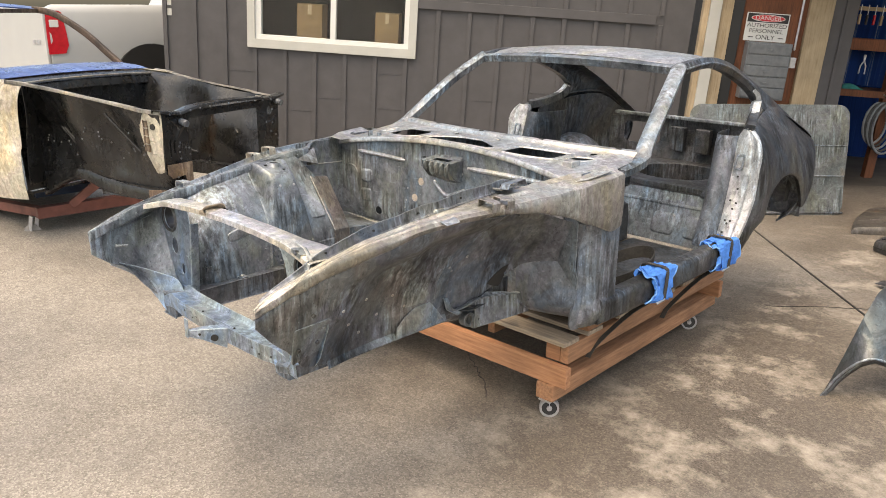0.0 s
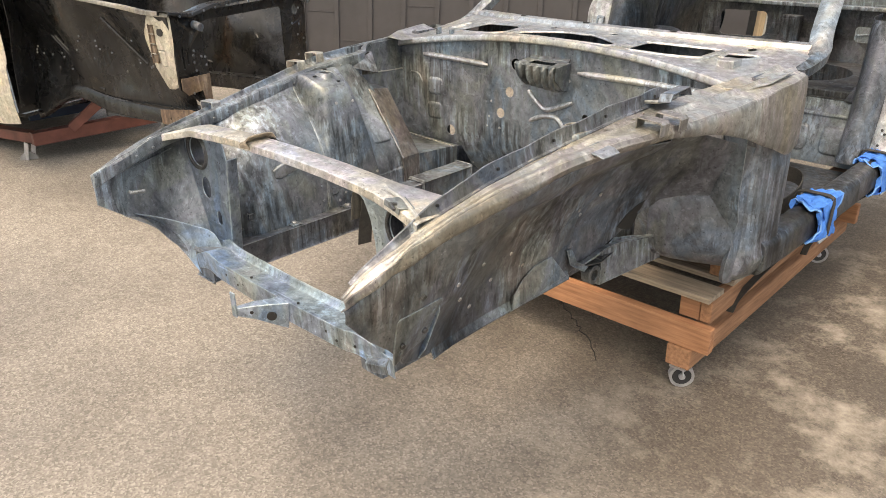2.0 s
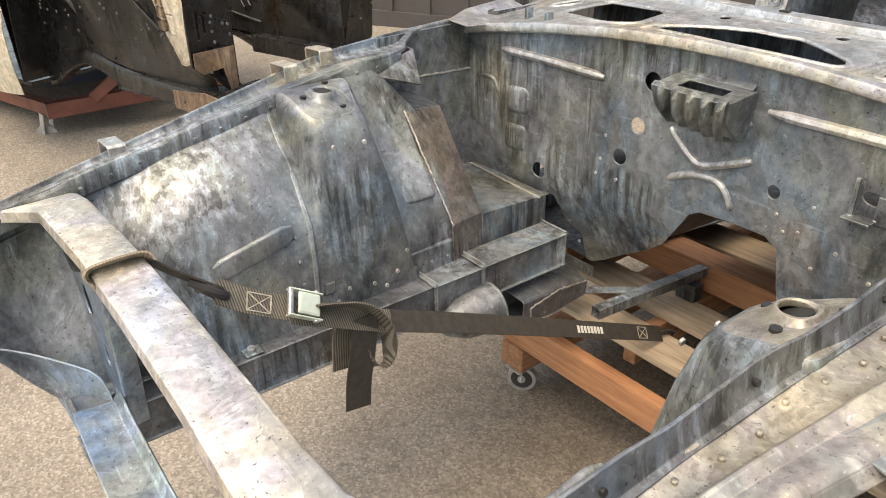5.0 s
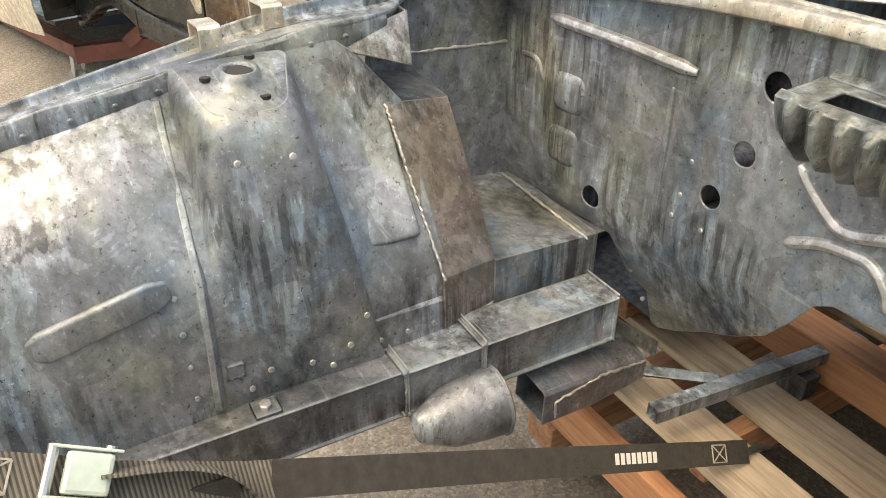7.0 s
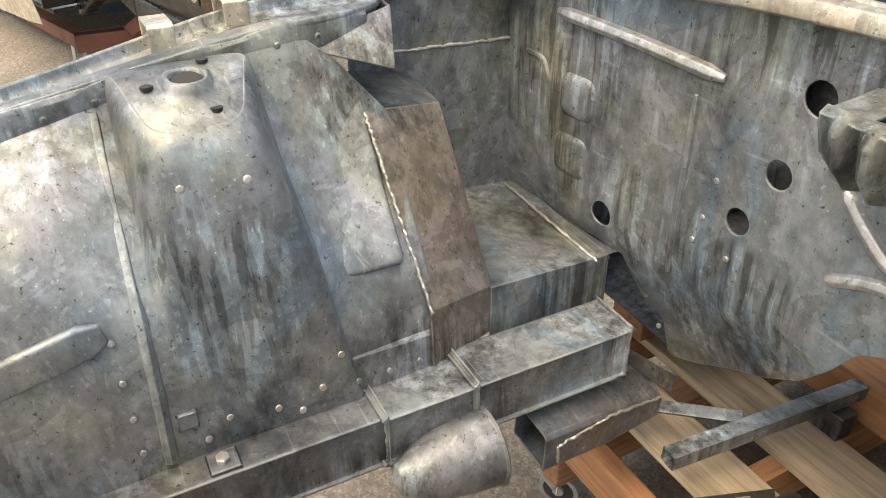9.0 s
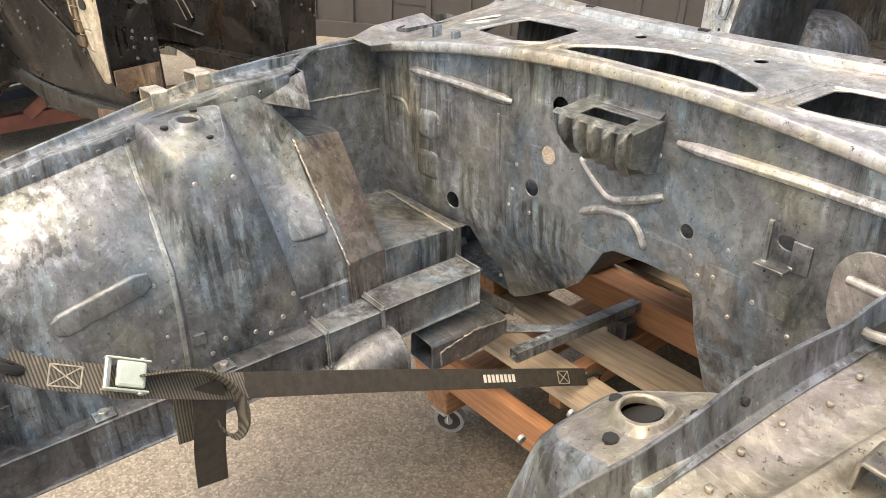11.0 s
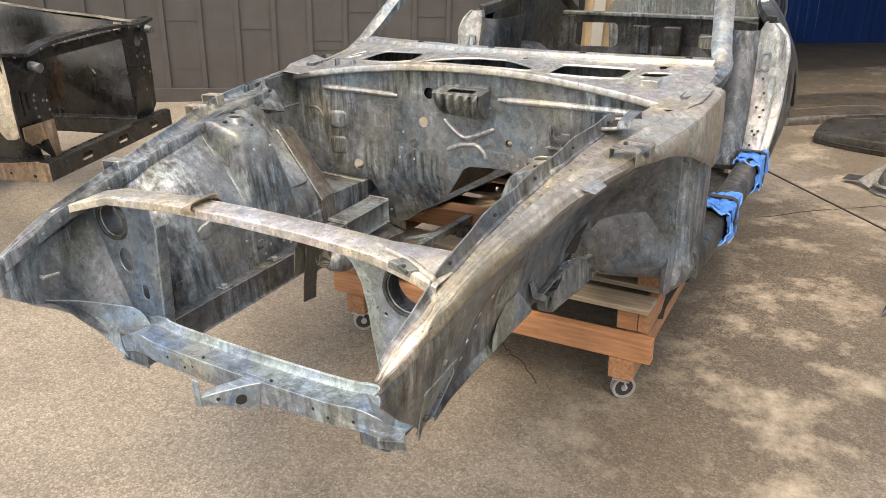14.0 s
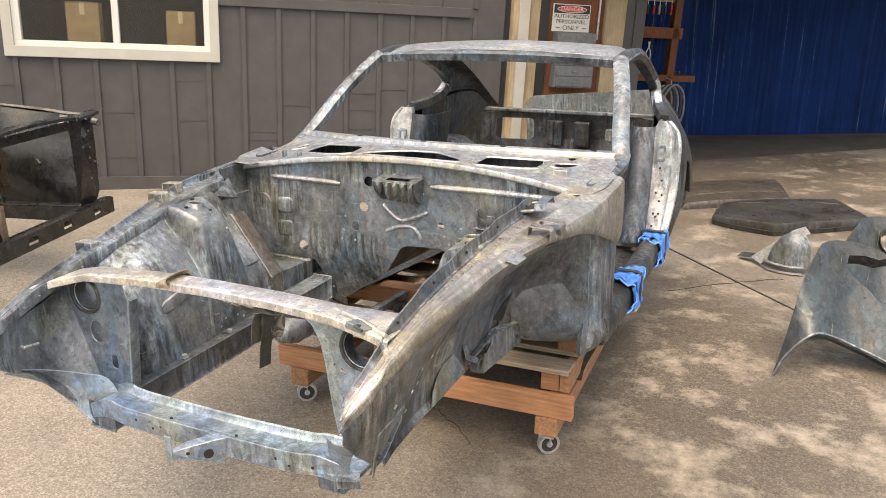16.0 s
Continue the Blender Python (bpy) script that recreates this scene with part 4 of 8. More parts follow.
        holes = [circle(0.050, 22, 0.446, 0.928), circle(0.024, 16, 0.468, 0.83, 0.030), circle(0.018, 14, 0.425, 0.735), circle(0.005, 8, 0.39, 0.78), circle(0.005, 8, 0.388, 0.86)]
        edge = [(0.392, 0.60), (0.380, 0.64), (0.362, 0.72), (0.350, 0.80), (0.342, 0.87), (0.330, 0.925), (0.308, 0.965), (0.26, 1.0)]
        ringc = (0.446, 0.928, 0.050)
    else:
        out = [(0.33, 1.0), (0.50, 0.985), (0.54, 0.95), (0.535, 0.76), (0.47, 0.64), (0.42, 0.60), (0.345, 0.60), (0.335, 0.66), (0.32, 0.80), (0.305, 0.93)]
        ringc = (0.465, 0.925, 0.046)
        edge = [(0.345, 0.60), (0.335, 0.66), (0.32, 0.80), (0.305, 0.93)]
        holes = [circle(0.046, 18, 0.465, 0.925), circle(0.026, 16, 0.442, 0.815, 0.034), rrect(0.375, 0.40, 0.708, 0.752, 0.011, 3)]
    sp = part("radiator_side_panel", plate(out, holes, lambda u, v: (s * u, 0.175 + 0.05 * max(0, v - 0.95), v), 0.003), BLUE_TINTED, CAR)
    part("flange", loft(mirror([[(x, 0.173 + 0.05 * max(0, z - 0.95), z), (x - 0.002, 0.188, z), (x, 0.206, z)] for x, z in edge], s), 0.003), BLUE_TINTED, sp, smooth=True)
    bm = loft([[(s * (ringc[0] + r * math.cos(a)), y, ringc[1] + r * math.sin(a)) for a in np.linspace(0, 2 * math.pi, 24, endpoint=False)] for y, r in ((0.172, ringc[2] + 0.012), (0.164, ringc[2] + 0.008), (0.166, ringc[2] + 0.002), (0.19, ringc[2] - 0.002), (0.21, ringc[2] - 0.003))], 0.002, close=True)
    part("duct_ring", bm, STEEL_DARK, sp, smooth=True)
    # scalloped apron foot ahead of the panel
    rows = [[(0.505, -0.02, 0.752), (0.47, 0.0, 0.735), (0.43, 0.03, 0.725)], [(0.49, 0.035, 0.70), (0.45, 0.05, 0.685), (0.405, 0.07, 0.68)], [(0.47, 0.075, 0.665), (0.43, 0.085, 0.64), (0.385, 0.10, 0.64)], [(0.44, 0.105, 0.60), (0.41, 0.11, 0.59), (0.38, 0.12, 0.61)], [(0.435, 0.17, 0.60), (0.41, 0.172, 0.61), (0.37, 0.172, 0.63)]]
    rows = [[(x, y, z + 0.035) for x, y, z in r] for r in rows]
    if s < 0:
        rows = [[(0.50, -0.03, 0.775), (0.545, -0.035, 0.765), (0.58, -0.037, 0.75)], [(0.485, 0.04, 0.745), (0.51, 0.04, 0.725), (0.532, 0.04, 0.697)], [(0.445, 0.11, 0.71), (0.47, 0.095, 0.675), (0.487, 0.086, 0.62)], [(0.403, 0.154, 0.681), (0.42, 0.13, 0.63), (0.419, 0.101, 0.562)], [(0.368, 0.164, 0.609), (0.385, 0.14, 0.58), (0.40, 0.12, 0.555)]]
    part("apron_foot", loft(smooth_rows(mirror(rows, s), 3, 3), 0.003), BLUE_TINTED, CAR, smooth=True)
    # rear wall of the wheel well and the rounded toe box
    rows = []
    if s > 0:
        for x, y in ((0.440, 1.30), (0.443, 1.262), (0.452, 1.236), (0.468, 1.224), (0.52, 1.226), (0.60, 1.250), (0.68, 1.284), (0.718, 1.302)):
            rows.append([(x, y + 0.075, 0.768), (x, y + 0.035, 0.764), (x, y + 0.010, 0.748), (x, y, 0.70), (x, y, 0.63), (x, y + 0.008, 0.565), (x, y + 0.04, 0.512), (x, y + 0.12, 0.478)])
    zt = 0.69
    for x, back in ((0.465, 0.16), (0.48, 0.08), (0.51, 0.02), (0.58, 0.0), (0.66, 0.0), (0.715, 0.02)) if s < 0 else ():
        rows.append([(x, 1.30 + back * 0.2, zt), (x, 1.14 + back, zt - 0.001), (x, 1.126 + back, zt - 0.012), (x, 1.122 + back, zt - 0.06), (x, 1.125 + back, 0.63), (x, 1.14 + back, 0.56), (x, 1.20 + back * 0.7, 0.505), (x, 1.34, 0.478)])
    part("toe_box", loft(smooth_rows(mirror(rows, s), 3, 3), 0.003), STEEL_MID, CAR, smooth=True)
    rows = []
    for z, d, e in ((0.472, 0.02, -0.02), (0.50, 0.03, 0.0), (0.545, 0.02, 0.012), (0.575, 0.004, 0.004), (0.60, 0.0, 0.0), (0.75, 0.0, 0.0), (0.92, 0.0, 0.0), (1.12, 0.0, 0.0)):
        ring = [(0.695, 1.315), (0.714, 1.300), (0.722, 1.316), (0.728, 1.335), (0.742, 1.340), (0.752, 1.355), (0.766, 1.40), (0.776, 1.45), (0.776, 1.50), (0.70, 1.50)]
        rows.append([(x + (e if i > 3 else 0), y - d * (1 if i < 8 else 0), z) for i, (x, y) in enumerate(ring)])
    part("hinge_pillar", loft(mirror(rows, s), 0.0, close=True), STEEL_MID, CAR, smooth=True)
    bm = sweep([(s * 0.742, 1.40, 0.535), (s * 0.75, 1.6, 0.535), (s * 0.756, 2.2, 0.545), (s * 0.76, 2.66, 0.56)], rrect(-0.045, 0.045, -0.06, 0.06, 0.03, 4))
    part("rocker", bm, STEEL_DARK, CAR, smooth=True)
    # gusset plate and square access plate on the outer face
    on = (lambda y, z, d: left_x(y, z) + d) if s > 0 else (lambda y, z, d: -(0.432 + 0.12 * max(0, z - 0.58)) - d)
    part("gusset_plate", plate([(0.552, 0.572), (0.556, 0.615), (0.60, 0.645), (0.655, 0.667), (0.735, 0.668), (0.765, 0.63), (0.795, 0.59)], [], lambda u, v: (on(u, v, 0.006 + 0.012 * max(0, min(1, (0.66 - v) / 0.05))), u, v), 0.003, 0.03), STEEL, CAR, smooth=True)
    if s > 0:
        ap = part("access_plate", plate(rrect(0.035, 0.180, 0.675, 0.798, 0.010, 3), [circle(0.006, 8, 0.06, 0.70), circle(0.006, 8, 0.155, 0.775)], lambda u, v: (left_x(u, v) + 0.006, u, v), 0.003, 0.03), STEEL, CAR, smooth=True)
        part("plate_stud", disc_cyl((left_x(0.14, 0.72) + 0.009, 0.14, 0.72), (1, 0, -0.3), 0.007, 0.008, 10), STEEL_DARK, ap)
        part("plate_stud", disc_cyl((left_x(0.06, 0.72) + 0.009, 0.06, 0.72), (1, 0, -0.3), 0.007, 0.008, 10), STEEL_DARK, ap)
        part("square_stud", disc_cyl((left_x(0.105, 0.83) + 0.005, 0.105, 0.83), (1, 0, -0.3), 0.010, 0.010, 4), STEEL_DARK, CAR)
        # turned-out flange along the foot of the apron
        ys = np.linspace(0.235, 0.82, 15)
        part("foot_flange", loft([[(left_x(y, 0.60) + 0.001, y, 0.60 + wavy(y, 0.001)), (left_x(y, 0.588) + 0.006, y, 0.588), (left_x(y, 0.575) + 0.014, y, 0.572 + 0.0 * y), (left_x(y, 0.575) + 0.012, y, 0.566)] for y in ys], 0.003), STEEL, CAR, smooth=True)
        # rod bracket, webs and a torn strip by the wheel well
        web = part("rod_web", plate([(0.985, 0.487), (1.31, 0.480), (1.285, 0.562), (1.16, 0.605), (1.05, 0.628), (0.99, 0.60)], [circle(0.006, 8, 1.01, 0.52)], lambda u, v: (0.448 + 0.10 * max(0, u - 1.05), u, v), 0.003), STEEL, CAR)
        part("web_face", loft([[(0.40, 0.985, 0.487), (0.448, 0.985, 0.487)], [(0.39, 0.97, 0.56), (0.448, 0.988, 0.565)], [(0.40, 0.96, 0.60), (0.448, 0.99, 0.60)]], 0.003), STEEL, web)
        part("corner_tab", loft([[(0.447, 0.80, 0.668), (0.447, 0.825, 0.662)], [(0.452, 0.815, 0.615), (0.456, 0.84, 0.62)], [(0.47, 0.86, 0.585), (0.468, 0.885, 0.592)]], 0.003), STEEL, CAR)
        part("web_strip", sweep(curve_pts([(0.45, 0.86, 0.600), (0.452, 0.92, 0.604), (0.455, 0.98, 0.615), (0.458, 1.06, 0.612), (0.47, 1.16, 0.598), (0.482, 1.26, 0.585)], 4), [(-0.008, -0.003), (0.008, -0.003), (0.008, 0.003), (-0.008, 0.003)]), STEEL, CAR)
        # black sheet on the apron in place of a shaded, torn hole
        rh = [(1.045, 0.668), (1.07, 0.70), (1.10, 0.725), (1.135, 0.742), (1.13, 0.70), (1.115, 0.66), (1.10, 0.645), (1.07, 0.655)]
        part("torn_opening_shade", plate(rh, [], lambda u, v: (left_x(u, v) + 0.003, u, v), 0.002, 0.03), FLAT_BLACK, CAR, "black sheet standing for the shade in a torn opening")
    bm = disc_cyl((s * 0.435, 0.95, 0.535), (1, 0, 0), 0.03, 0.03, 20, hole=0.018)
    rb = part("rod_bushing", bm, STEEL_MID, CAR, smooth=True)
    part("bushing_bracket", loft(mirror([[(0.42, 0.86, 0.60), (0.46, 0.86, 0.60)], [(0.42, 0.95, 0.585), (0.47, 0.95, 0.585)], [(0.42, 1.05, 0.60), (0.45, 1.05, 0.58)], [(0.42, 1.09, 0.52), (0.43, 1.09, 0.50)]], s), 0.003), STEEL_DARK, rb)
    # hinge box under the end of the ledge
    bm = loft(mirror([[(0.60, 0.86, 1.058), (0.606, 0.988, 1.092)], [(0.592, 0.875, 1.050), (0.551, 0.968, 1.024)]], s), 0.003)
    loft(mirror([[(0.606, 0.988, 1.092), (0.66, 0.995, 1.09)], [(0.551, 0.968, 1.024), (0.66, 0.985, 1.0)]], s), 0.003, bm)
    part("hinge_box", bm, STEEL_MID, CAR)
    # folded clips on the outer edge of the ledge
    for y in (0.30, 0.70, 0.80) if s < 0 else (0.752, 0.812):
        x = np.interp(y, [r[0] for r in LEDGE], [r[2] for r in LEDGE])
        z = np.interp(y, [r[0] for r in LEDGE], [r[3] for r in LEDGE]) - 0.006
        if s > 0:
            x, z = np.interp(y, SKIN_Y, SKIN_XO) - 0.004, np.interp(y, SKIN_Y, SKIN_ZO)
        w = 0.016 if s < 0 else 0.019
        fold = [(x - 0.056, z - 0.008), (x - 0.054, z + 0.022), (x - 0.05, z + 0.026), (x + 0.010, z + 0.022), (x + 0.016, z + 0.016), (x + 0.014, z - 0.014)]
        bm = loft(mirror([[(a, y + w * k, b) for a, b in fold] for k in (-1, 1)], s), 0.003)
        part("fender_clip", bm, STEEL_BROWN_SHADE if s > 0 else STEEL_LIGHT, CAR)
    if s > 0:
        part("ledge_tab", loft([[(0.640, 0.553, 1.066), (0.690, 0.545, 1.064), (0.706, 0.548, 1.058)], [(0.652, 0.605, 1.076), (0.700, 0.600, 1.072), (0.714, 0.602, 1.062)]], 0.003), STEEL, CAR)
        # hinge pocket near the ledge's end: black sheet for its shade, strap across
        pk = part("hinge_pocket_shade", plate(rrect(0.585, 0.645, 0.905, 0.985, 0.016, 4), [], lambda u, v: (u, v, np.interp(v, SKIN_Y, SKIN_ZT) + 0.25 * (u - 0.585) * 0.6 + 0.0075), 0.002), FLAT_BLACK, CAR, "black sheet standing for the shade in a hinge pocket")
        part("pocket_rim", sweep([Vector((u, v, np.interp(v, SKIN_Y, SKIN_ZT) + 0.15 * (u - 0.585) + 0.009)) for u, v in rrect(0.583, 0.647, 0.903, 0.987, 0.018, 4) + [(0.647, 0.969)]], circle(0.005, 6), up=(0.01, 0.02, 1), caps=False), STEEL_BROWN, pk, smooth=True)
        part("strap", loft([[(0.640, 0.885, 1.115), (0.672, 0.895, 1.118)], [(0.640, 0.895, 1.135), (0.672, 0.905, 1.138)], [(0.640, 0.985, 1.142), (0.672, 0.99, 1.144)], [(0.64, 1.0, 1.12), (0.672, 1.005, 1.12)]], 0.003), STEEL_MID, pk)
    if s < 0:
        part("bumper_clip", tube([(s * 0.455, -0.055, 0.86), (s * 0.44, -0.06, 0.862), (s * 0.435, -0.02, 0.858)], 0.005), STEEL, CAR)
    # spot welds
    dots = []
    for y in np.arange(0.0, 0.9, 0.055):
        xi, zt = np.interp(y, [r[0] for r in LEDGE], [r[1] for r in LEDGE]), np.interp(y, [r[0] for r in LEDGE], [r[3] for r in LEDGE])
        dots.append(((s * (xi - 0.003), y, zt - 0.02), (s, 0, 0.2)))
    for z in np.arange(0.68, 0.98, 0.05):
        x = np.interp(z, [0.65, 0.75, 0.82, 0.92, 1.01], [0.382, 0.392, 0.400, 0.458, 0.546])
        dots.append(((s * (x - 0.004), 0.555, z), (-s, 0, 0.4)))
    for y in np.arange(0.20, 0.95, 0.045):
        dots.append(((s * 0.393, y, 0.668), (-s, 0, 0.3)))
    rivet_dots(dots, 0.0042, CAR, STEEL, "spot_weld")


build_left_wing()
for s in (-1, 1):
    build_front(s)


def build_crossmembers():
    # upper: a shallow channel that flares out at its ends
    rows = []
    for x, y0, y1, z in ((-0.545, 0.06, 0.21, 0.975), (-0.50, 0.095, 0.21, 0.99), (-0.42, 0.135, 0.21, 1.008), (-0.2, 0.142, 0.212, 1.022), (0.0, 0.142, 0.212, 1.026), (0.2, 0.14, 0.212, 1.024), (0.32, 0.136, 0.212, 1.02), (0.39, 0.135, 0.218, 1.014), (0.44, 0.132, 0.24, 1.006), (0.50, 0.122, 0.258, 0.998), (0.55, 0.11, 0.268, 0.99)):
        rows.append([(x, y0 - 0.002, z - 0.022), (x, y0, z - 0.003), (x, y0 + 0.008, z), (x, y1 - 0.008, z + 0.001), (x, y1, z - 0.003), (x, y1 + 0.002, z - 0.022)])
    up = part("upper_crossmember", loft(rows, 0.003), HEAT_TINTED, CAR, "heat-tinted upper radiator crossmember", smooth=True)
    part("sleeve", loft([[(0.43, 0.128, 0.998), (0.432, 0.13, 1.012), (0.455, 0.17, 1.01)], [(0.485, 0.12, 0.99), (0.487, 0.122, 1.004), (0.505, 0.15, 1.003)]], 0.003), STEEL, up)
    part("arm_crease", sweep([(0.40, 0.17, 1.014), (0.46, 0.16, 1.006), (0.54, 0.125, 0.995)], circle(0.006, 6), up=(0.01, 0.02, 1)), HEAT_TINTED, up, smooth=True)
    part("hood_stop", tube([(0.47, 0.13, 1.008), (0.465, 0.115, 1.012), (0.49, 0.105, 1.008)], 0.004), STEEL_DARK, up)
    # lower: channel with a raised rear lip and a front face with holes
    rows = []
    for x, dy, z, h in ((-0.42, 0.02, 0.625, 0.045), (-0.37, 0.012, 0.648, 0.055), (-0.33, 0.005, 0.655, 0.06), (-0.27, 0.0, 0.646, 0.06), (0.0, -0.012, 0.644, 0.062), (0.27, 0.0, 0.646, 0.06), (0.34, 0.005, 0.655, 0.06), (0.40, 0.015, 0.648, 0.058), (0.47, 0.025, 0.63, 0.05)):
        dy = 0.35 * dy
        rows.append([(x, 0.092 + dy, z - h), (x, 0.088 + dy, z - 0.004), (x, 0.096 + dy, z), (x, 0.155 + dy, z - 0.004), (x, 0.165 + dy, z + 0.014), (x, 0.172 + dy, z + 0.012), (x, 0.175 + dy, z - 0.03)])
    lo = part("lower_crossmember", loft(smooth_rows(rows, 3, 2), 0.003), BLUE_TINTED, CAR, "blue-tinted lower radiator crossmember", smooth=True)
    rivet_dots([((x, 0.088 + 0.03 * x * x, 0.618 + dz), (0, 1, 0)) for x, dz in ((-0.24, 0), (-0.19, 0.01), (-0.18, -0.012), (-0.15, 0.0), (-0.12, 0.012), (0.17, 0.008), (0.23, 0.0), (0.27, -0.012), (0.34, 0.0))] + [((x, 0.10, 0.645), (0, 0, 1)) for x in (-0.12, 0.10, 0.3)], 0.004, lo, FLAT_BLACK, "hole")
    # tow bracket: upright tab and a webbed arm
    bm = loft([[(-0.012, -0.02, 0.637), (-0.014, -0.019, 0.615)], [(0.02, 0.02, 0.641), (0.018, 0.022, 0.60)], [(0.055, 0.06, 0.644), (0.045, 0.065, 0.575)], [(0.080, 0.086, 0.645), (0.06, 0.09, 0.562)]], 0.004)
    loft([[(-0.012, -0.02, 0.637), (-0.020, -0.016, 0.637)], [(0.02, 0.02, 0.641), (0.0, 0.03, 0.643)], [(0.055, 0.06, 0.644), (0.025, 0.065, 0.645)], [(0.080, 0.086, 0.645), (0.03, 0.088, 0.647)]], 0.004, bm)
    box(-0.024, -0.004, -0.024, -0.019, 0.612, 0.682, 0.0015, bm)
    tb = part("tow_bracket", bm, BLUE_TINTED, lo)
    part("hole", disc_cyl((0.047, 0.050, 0.607), (0.74, -0.66, -0.1), 0.013, 0.006, 14), FLAT_BLACK, tb)
    part("hole", disc_cyl((0.014, 0.012, 0.622), (0.74, -0.66, -0.1), 0.005, 0.006, 10), FLAT_BLACK, tb)
    part("corner_bracket", loft([[(0.43, 0.06, 0.645), (0.49, 0.07, 0.66)], [(0.44, 0.04, 0.64), (0.50, 0.05, 0.65)], [(0.44, 0.045, 0.615), (0.50, 0.055, 0.625)]], 0.003), STEEL, lo)


build_crossmembers()


def fw_y(x, z):
    return 1.318 - 0.11 * x * x + 0.42 * max(0, 0.74 - z)


def pad(x0, x1, z0, z1, r, h, on):
    """A raised pressed pad with soft edges on a panel."""
    bm = bmesh.new()
    rings = []
    for inset, d in ((0.0, -0.002), (0.004, 0.4 * h), (0.010, 0.85 * h), (0.017, h)):
        rings.append([on(x, z, d) for x, z in rrect(x0 + inset, x1 - inset, z0 + inset, z1 - inset, max(0.004, r - inset), 3)])
    loft(rings, 0.0, bm, close=True)
    bm.verts.ensure_lookup_table()
    bm.faces.new(bm.verts[-len(rings[0]):])
    return bm


BLISTERS = ((-0.608, -0.525, 0.885, 0.962), (-0.612, -0.53, 0.785, 0.862))
BLISTER_ARC = ((-0.69, 0.967), (-0.65, 0.962), (-0.632, 0.93))


def build_firewall():
    out = [(-0.735, 0.69), (-0.455, 0.69), (-0.432, 0.612), (-0.39, 0.585), (-0.402, 0.494), (-0.385, 0.49), (-0.33, 0.522), (-0.255, 0.577), (-0.18, 0.625), (-0.12, 0.675), (-0.075, 0.735), (-0.045, 0.785), (-0.02, 0.80), (0.06, 0.806), (0.135, 0.806), (0.165, 0.79), (0.172, 0.70), (0.175, 0.48), (0.45, 0.475), (0.70, 0.60), (0.735, 0.69), (0.735, 1.08), (0.55, 1.106), (0.35, 1.127), (0.15, 1.139), (0.0, 1.142), (-0.15, 1.139), (-0.35, 1.127), (-0.55, 1.106), (-0.735, 1.08)]
    holes = [circle(0.021, 14, -0.490, 0.754), circle(0.019, 14, -0.246, 0.860), circle(0.019, 14, -0.205, 0.945), circle(0.021, 16, -0.178, 1.05), circle(0.014, 12, 0.135, 0.902), circle(0.02, 12, 0.32, 0.955, 0.012), circle(0.012, 10, 0.47, 0.90), rrect(0.50, 0.60, 0.87, 0.93, 0.02, 3)]
    fw = part("firewall", plate(out, holes, lambda u, v: (u, fw_y(u, v), v), 0.003, 0.06), STEEL, CAR, smooth=True)
    def on(x, z, d=0.0):
        return (x, fw_y(x, z) - d, z)
    def rod(pts, r, name, mat=STEEL_LIGHT, lab=""):
        q = curve_pts([on(x, z, r * 0.3) for x, z in pts], 6)
        n = len(q)
        part(name, sweep(q, circle(r, 8), up=(0.01, 1, 0.02), scale=[0.5 if i in (0, n - 1) else 1 for i in range(n)]), mat, fw, lab, smooth=True)
    rod([(-0.62, 1.045), (-0.46, 1.04), (-0.307, 1.033)], 0.011, "pressed_bead")
    rod([(0.094, 1.052), (0.36, 1.058), (0.628, 1.062)], 0.011, "pressed_bead", SCRAPED, "bright straight pressed bead")
    rod([(-0.118, 0.965), (-0.08, 0.93), (-0.036, 0.906), (0.02, 0.923), (0.078, 0.948)], 0.010, "cross_bead")
    rod([(-0.11, 0.852), (-0.06, 0.875), (-0.02, 0.882), (0.01, 0.882), (0.035, 0.86), (0.05, 0.832)], 0.009, "cross_bead")
    rod([(-0.347, 1.0), (-0.345, 0.90), (-0.35, 0.72)], 0.007, "pressed_rib", STEEL)
    # pressed blisters in the passenger corner
    for x0, x1, z0, z1 in BLISTERS:
        part("pressed_blister", pad(x0, x1, z0, z1, 0.022, 0.009, on), STEEL, fw, smooth=True)
    rod(BLISTER_ARC, 0.006, "pressed_arc", STEEL)
    # wiper motor bracket: a ribbed pocket
    b = bmesh.new()
    y = fw_y(0, 1.07)
    loft([[(-0.135, y, 1.095), (0.03, y, 1.095)], [(-0.135, y - 0.015, 1.085), (0.03, y - 0.015, 1.085)]], 0.003, b)
    plate([(-0.145, 0.0), (0.035, 0.0), (0.03, 0.075), (-0.14, 0.085)], [[(-0.10, 0.02), (0.0, 0.02), (0.0, 0.055), (-0.10, 0.06)]], lambda u, v: (u, y - 0.012 - v, 1.085 - 0.1 * v), 0.003, bm=b)
    n = 40
    rows = [[] for _ in range(6)]
    for i in range(n + 1):
        u = -0.142 + 0.174 * i / n
        f = i / n
        k = 0.011 * math.sin(i * 2 * math.pi * 5 / n)
        for r, (dy, z, kk, du) in zip(rows, ((-0.086, 1.081, 0.0, 0.0), (-0.096, 1.076, 0.0, 0.0), (-0.097, 1.064, 0.7, 0.002), (-0.088, 1.035, 1.0, 0.006), (-0.066, 1.008, 1.0, 0.012), (-0.012, 0.992, 0.4, 0.016))):
            r.append((u + du * (1 - 2 * f), y + dy - 0.004 * f + kk * k, z - 0.01 * f * (z < 1.05)))
    loft(rows, 0.003, b)
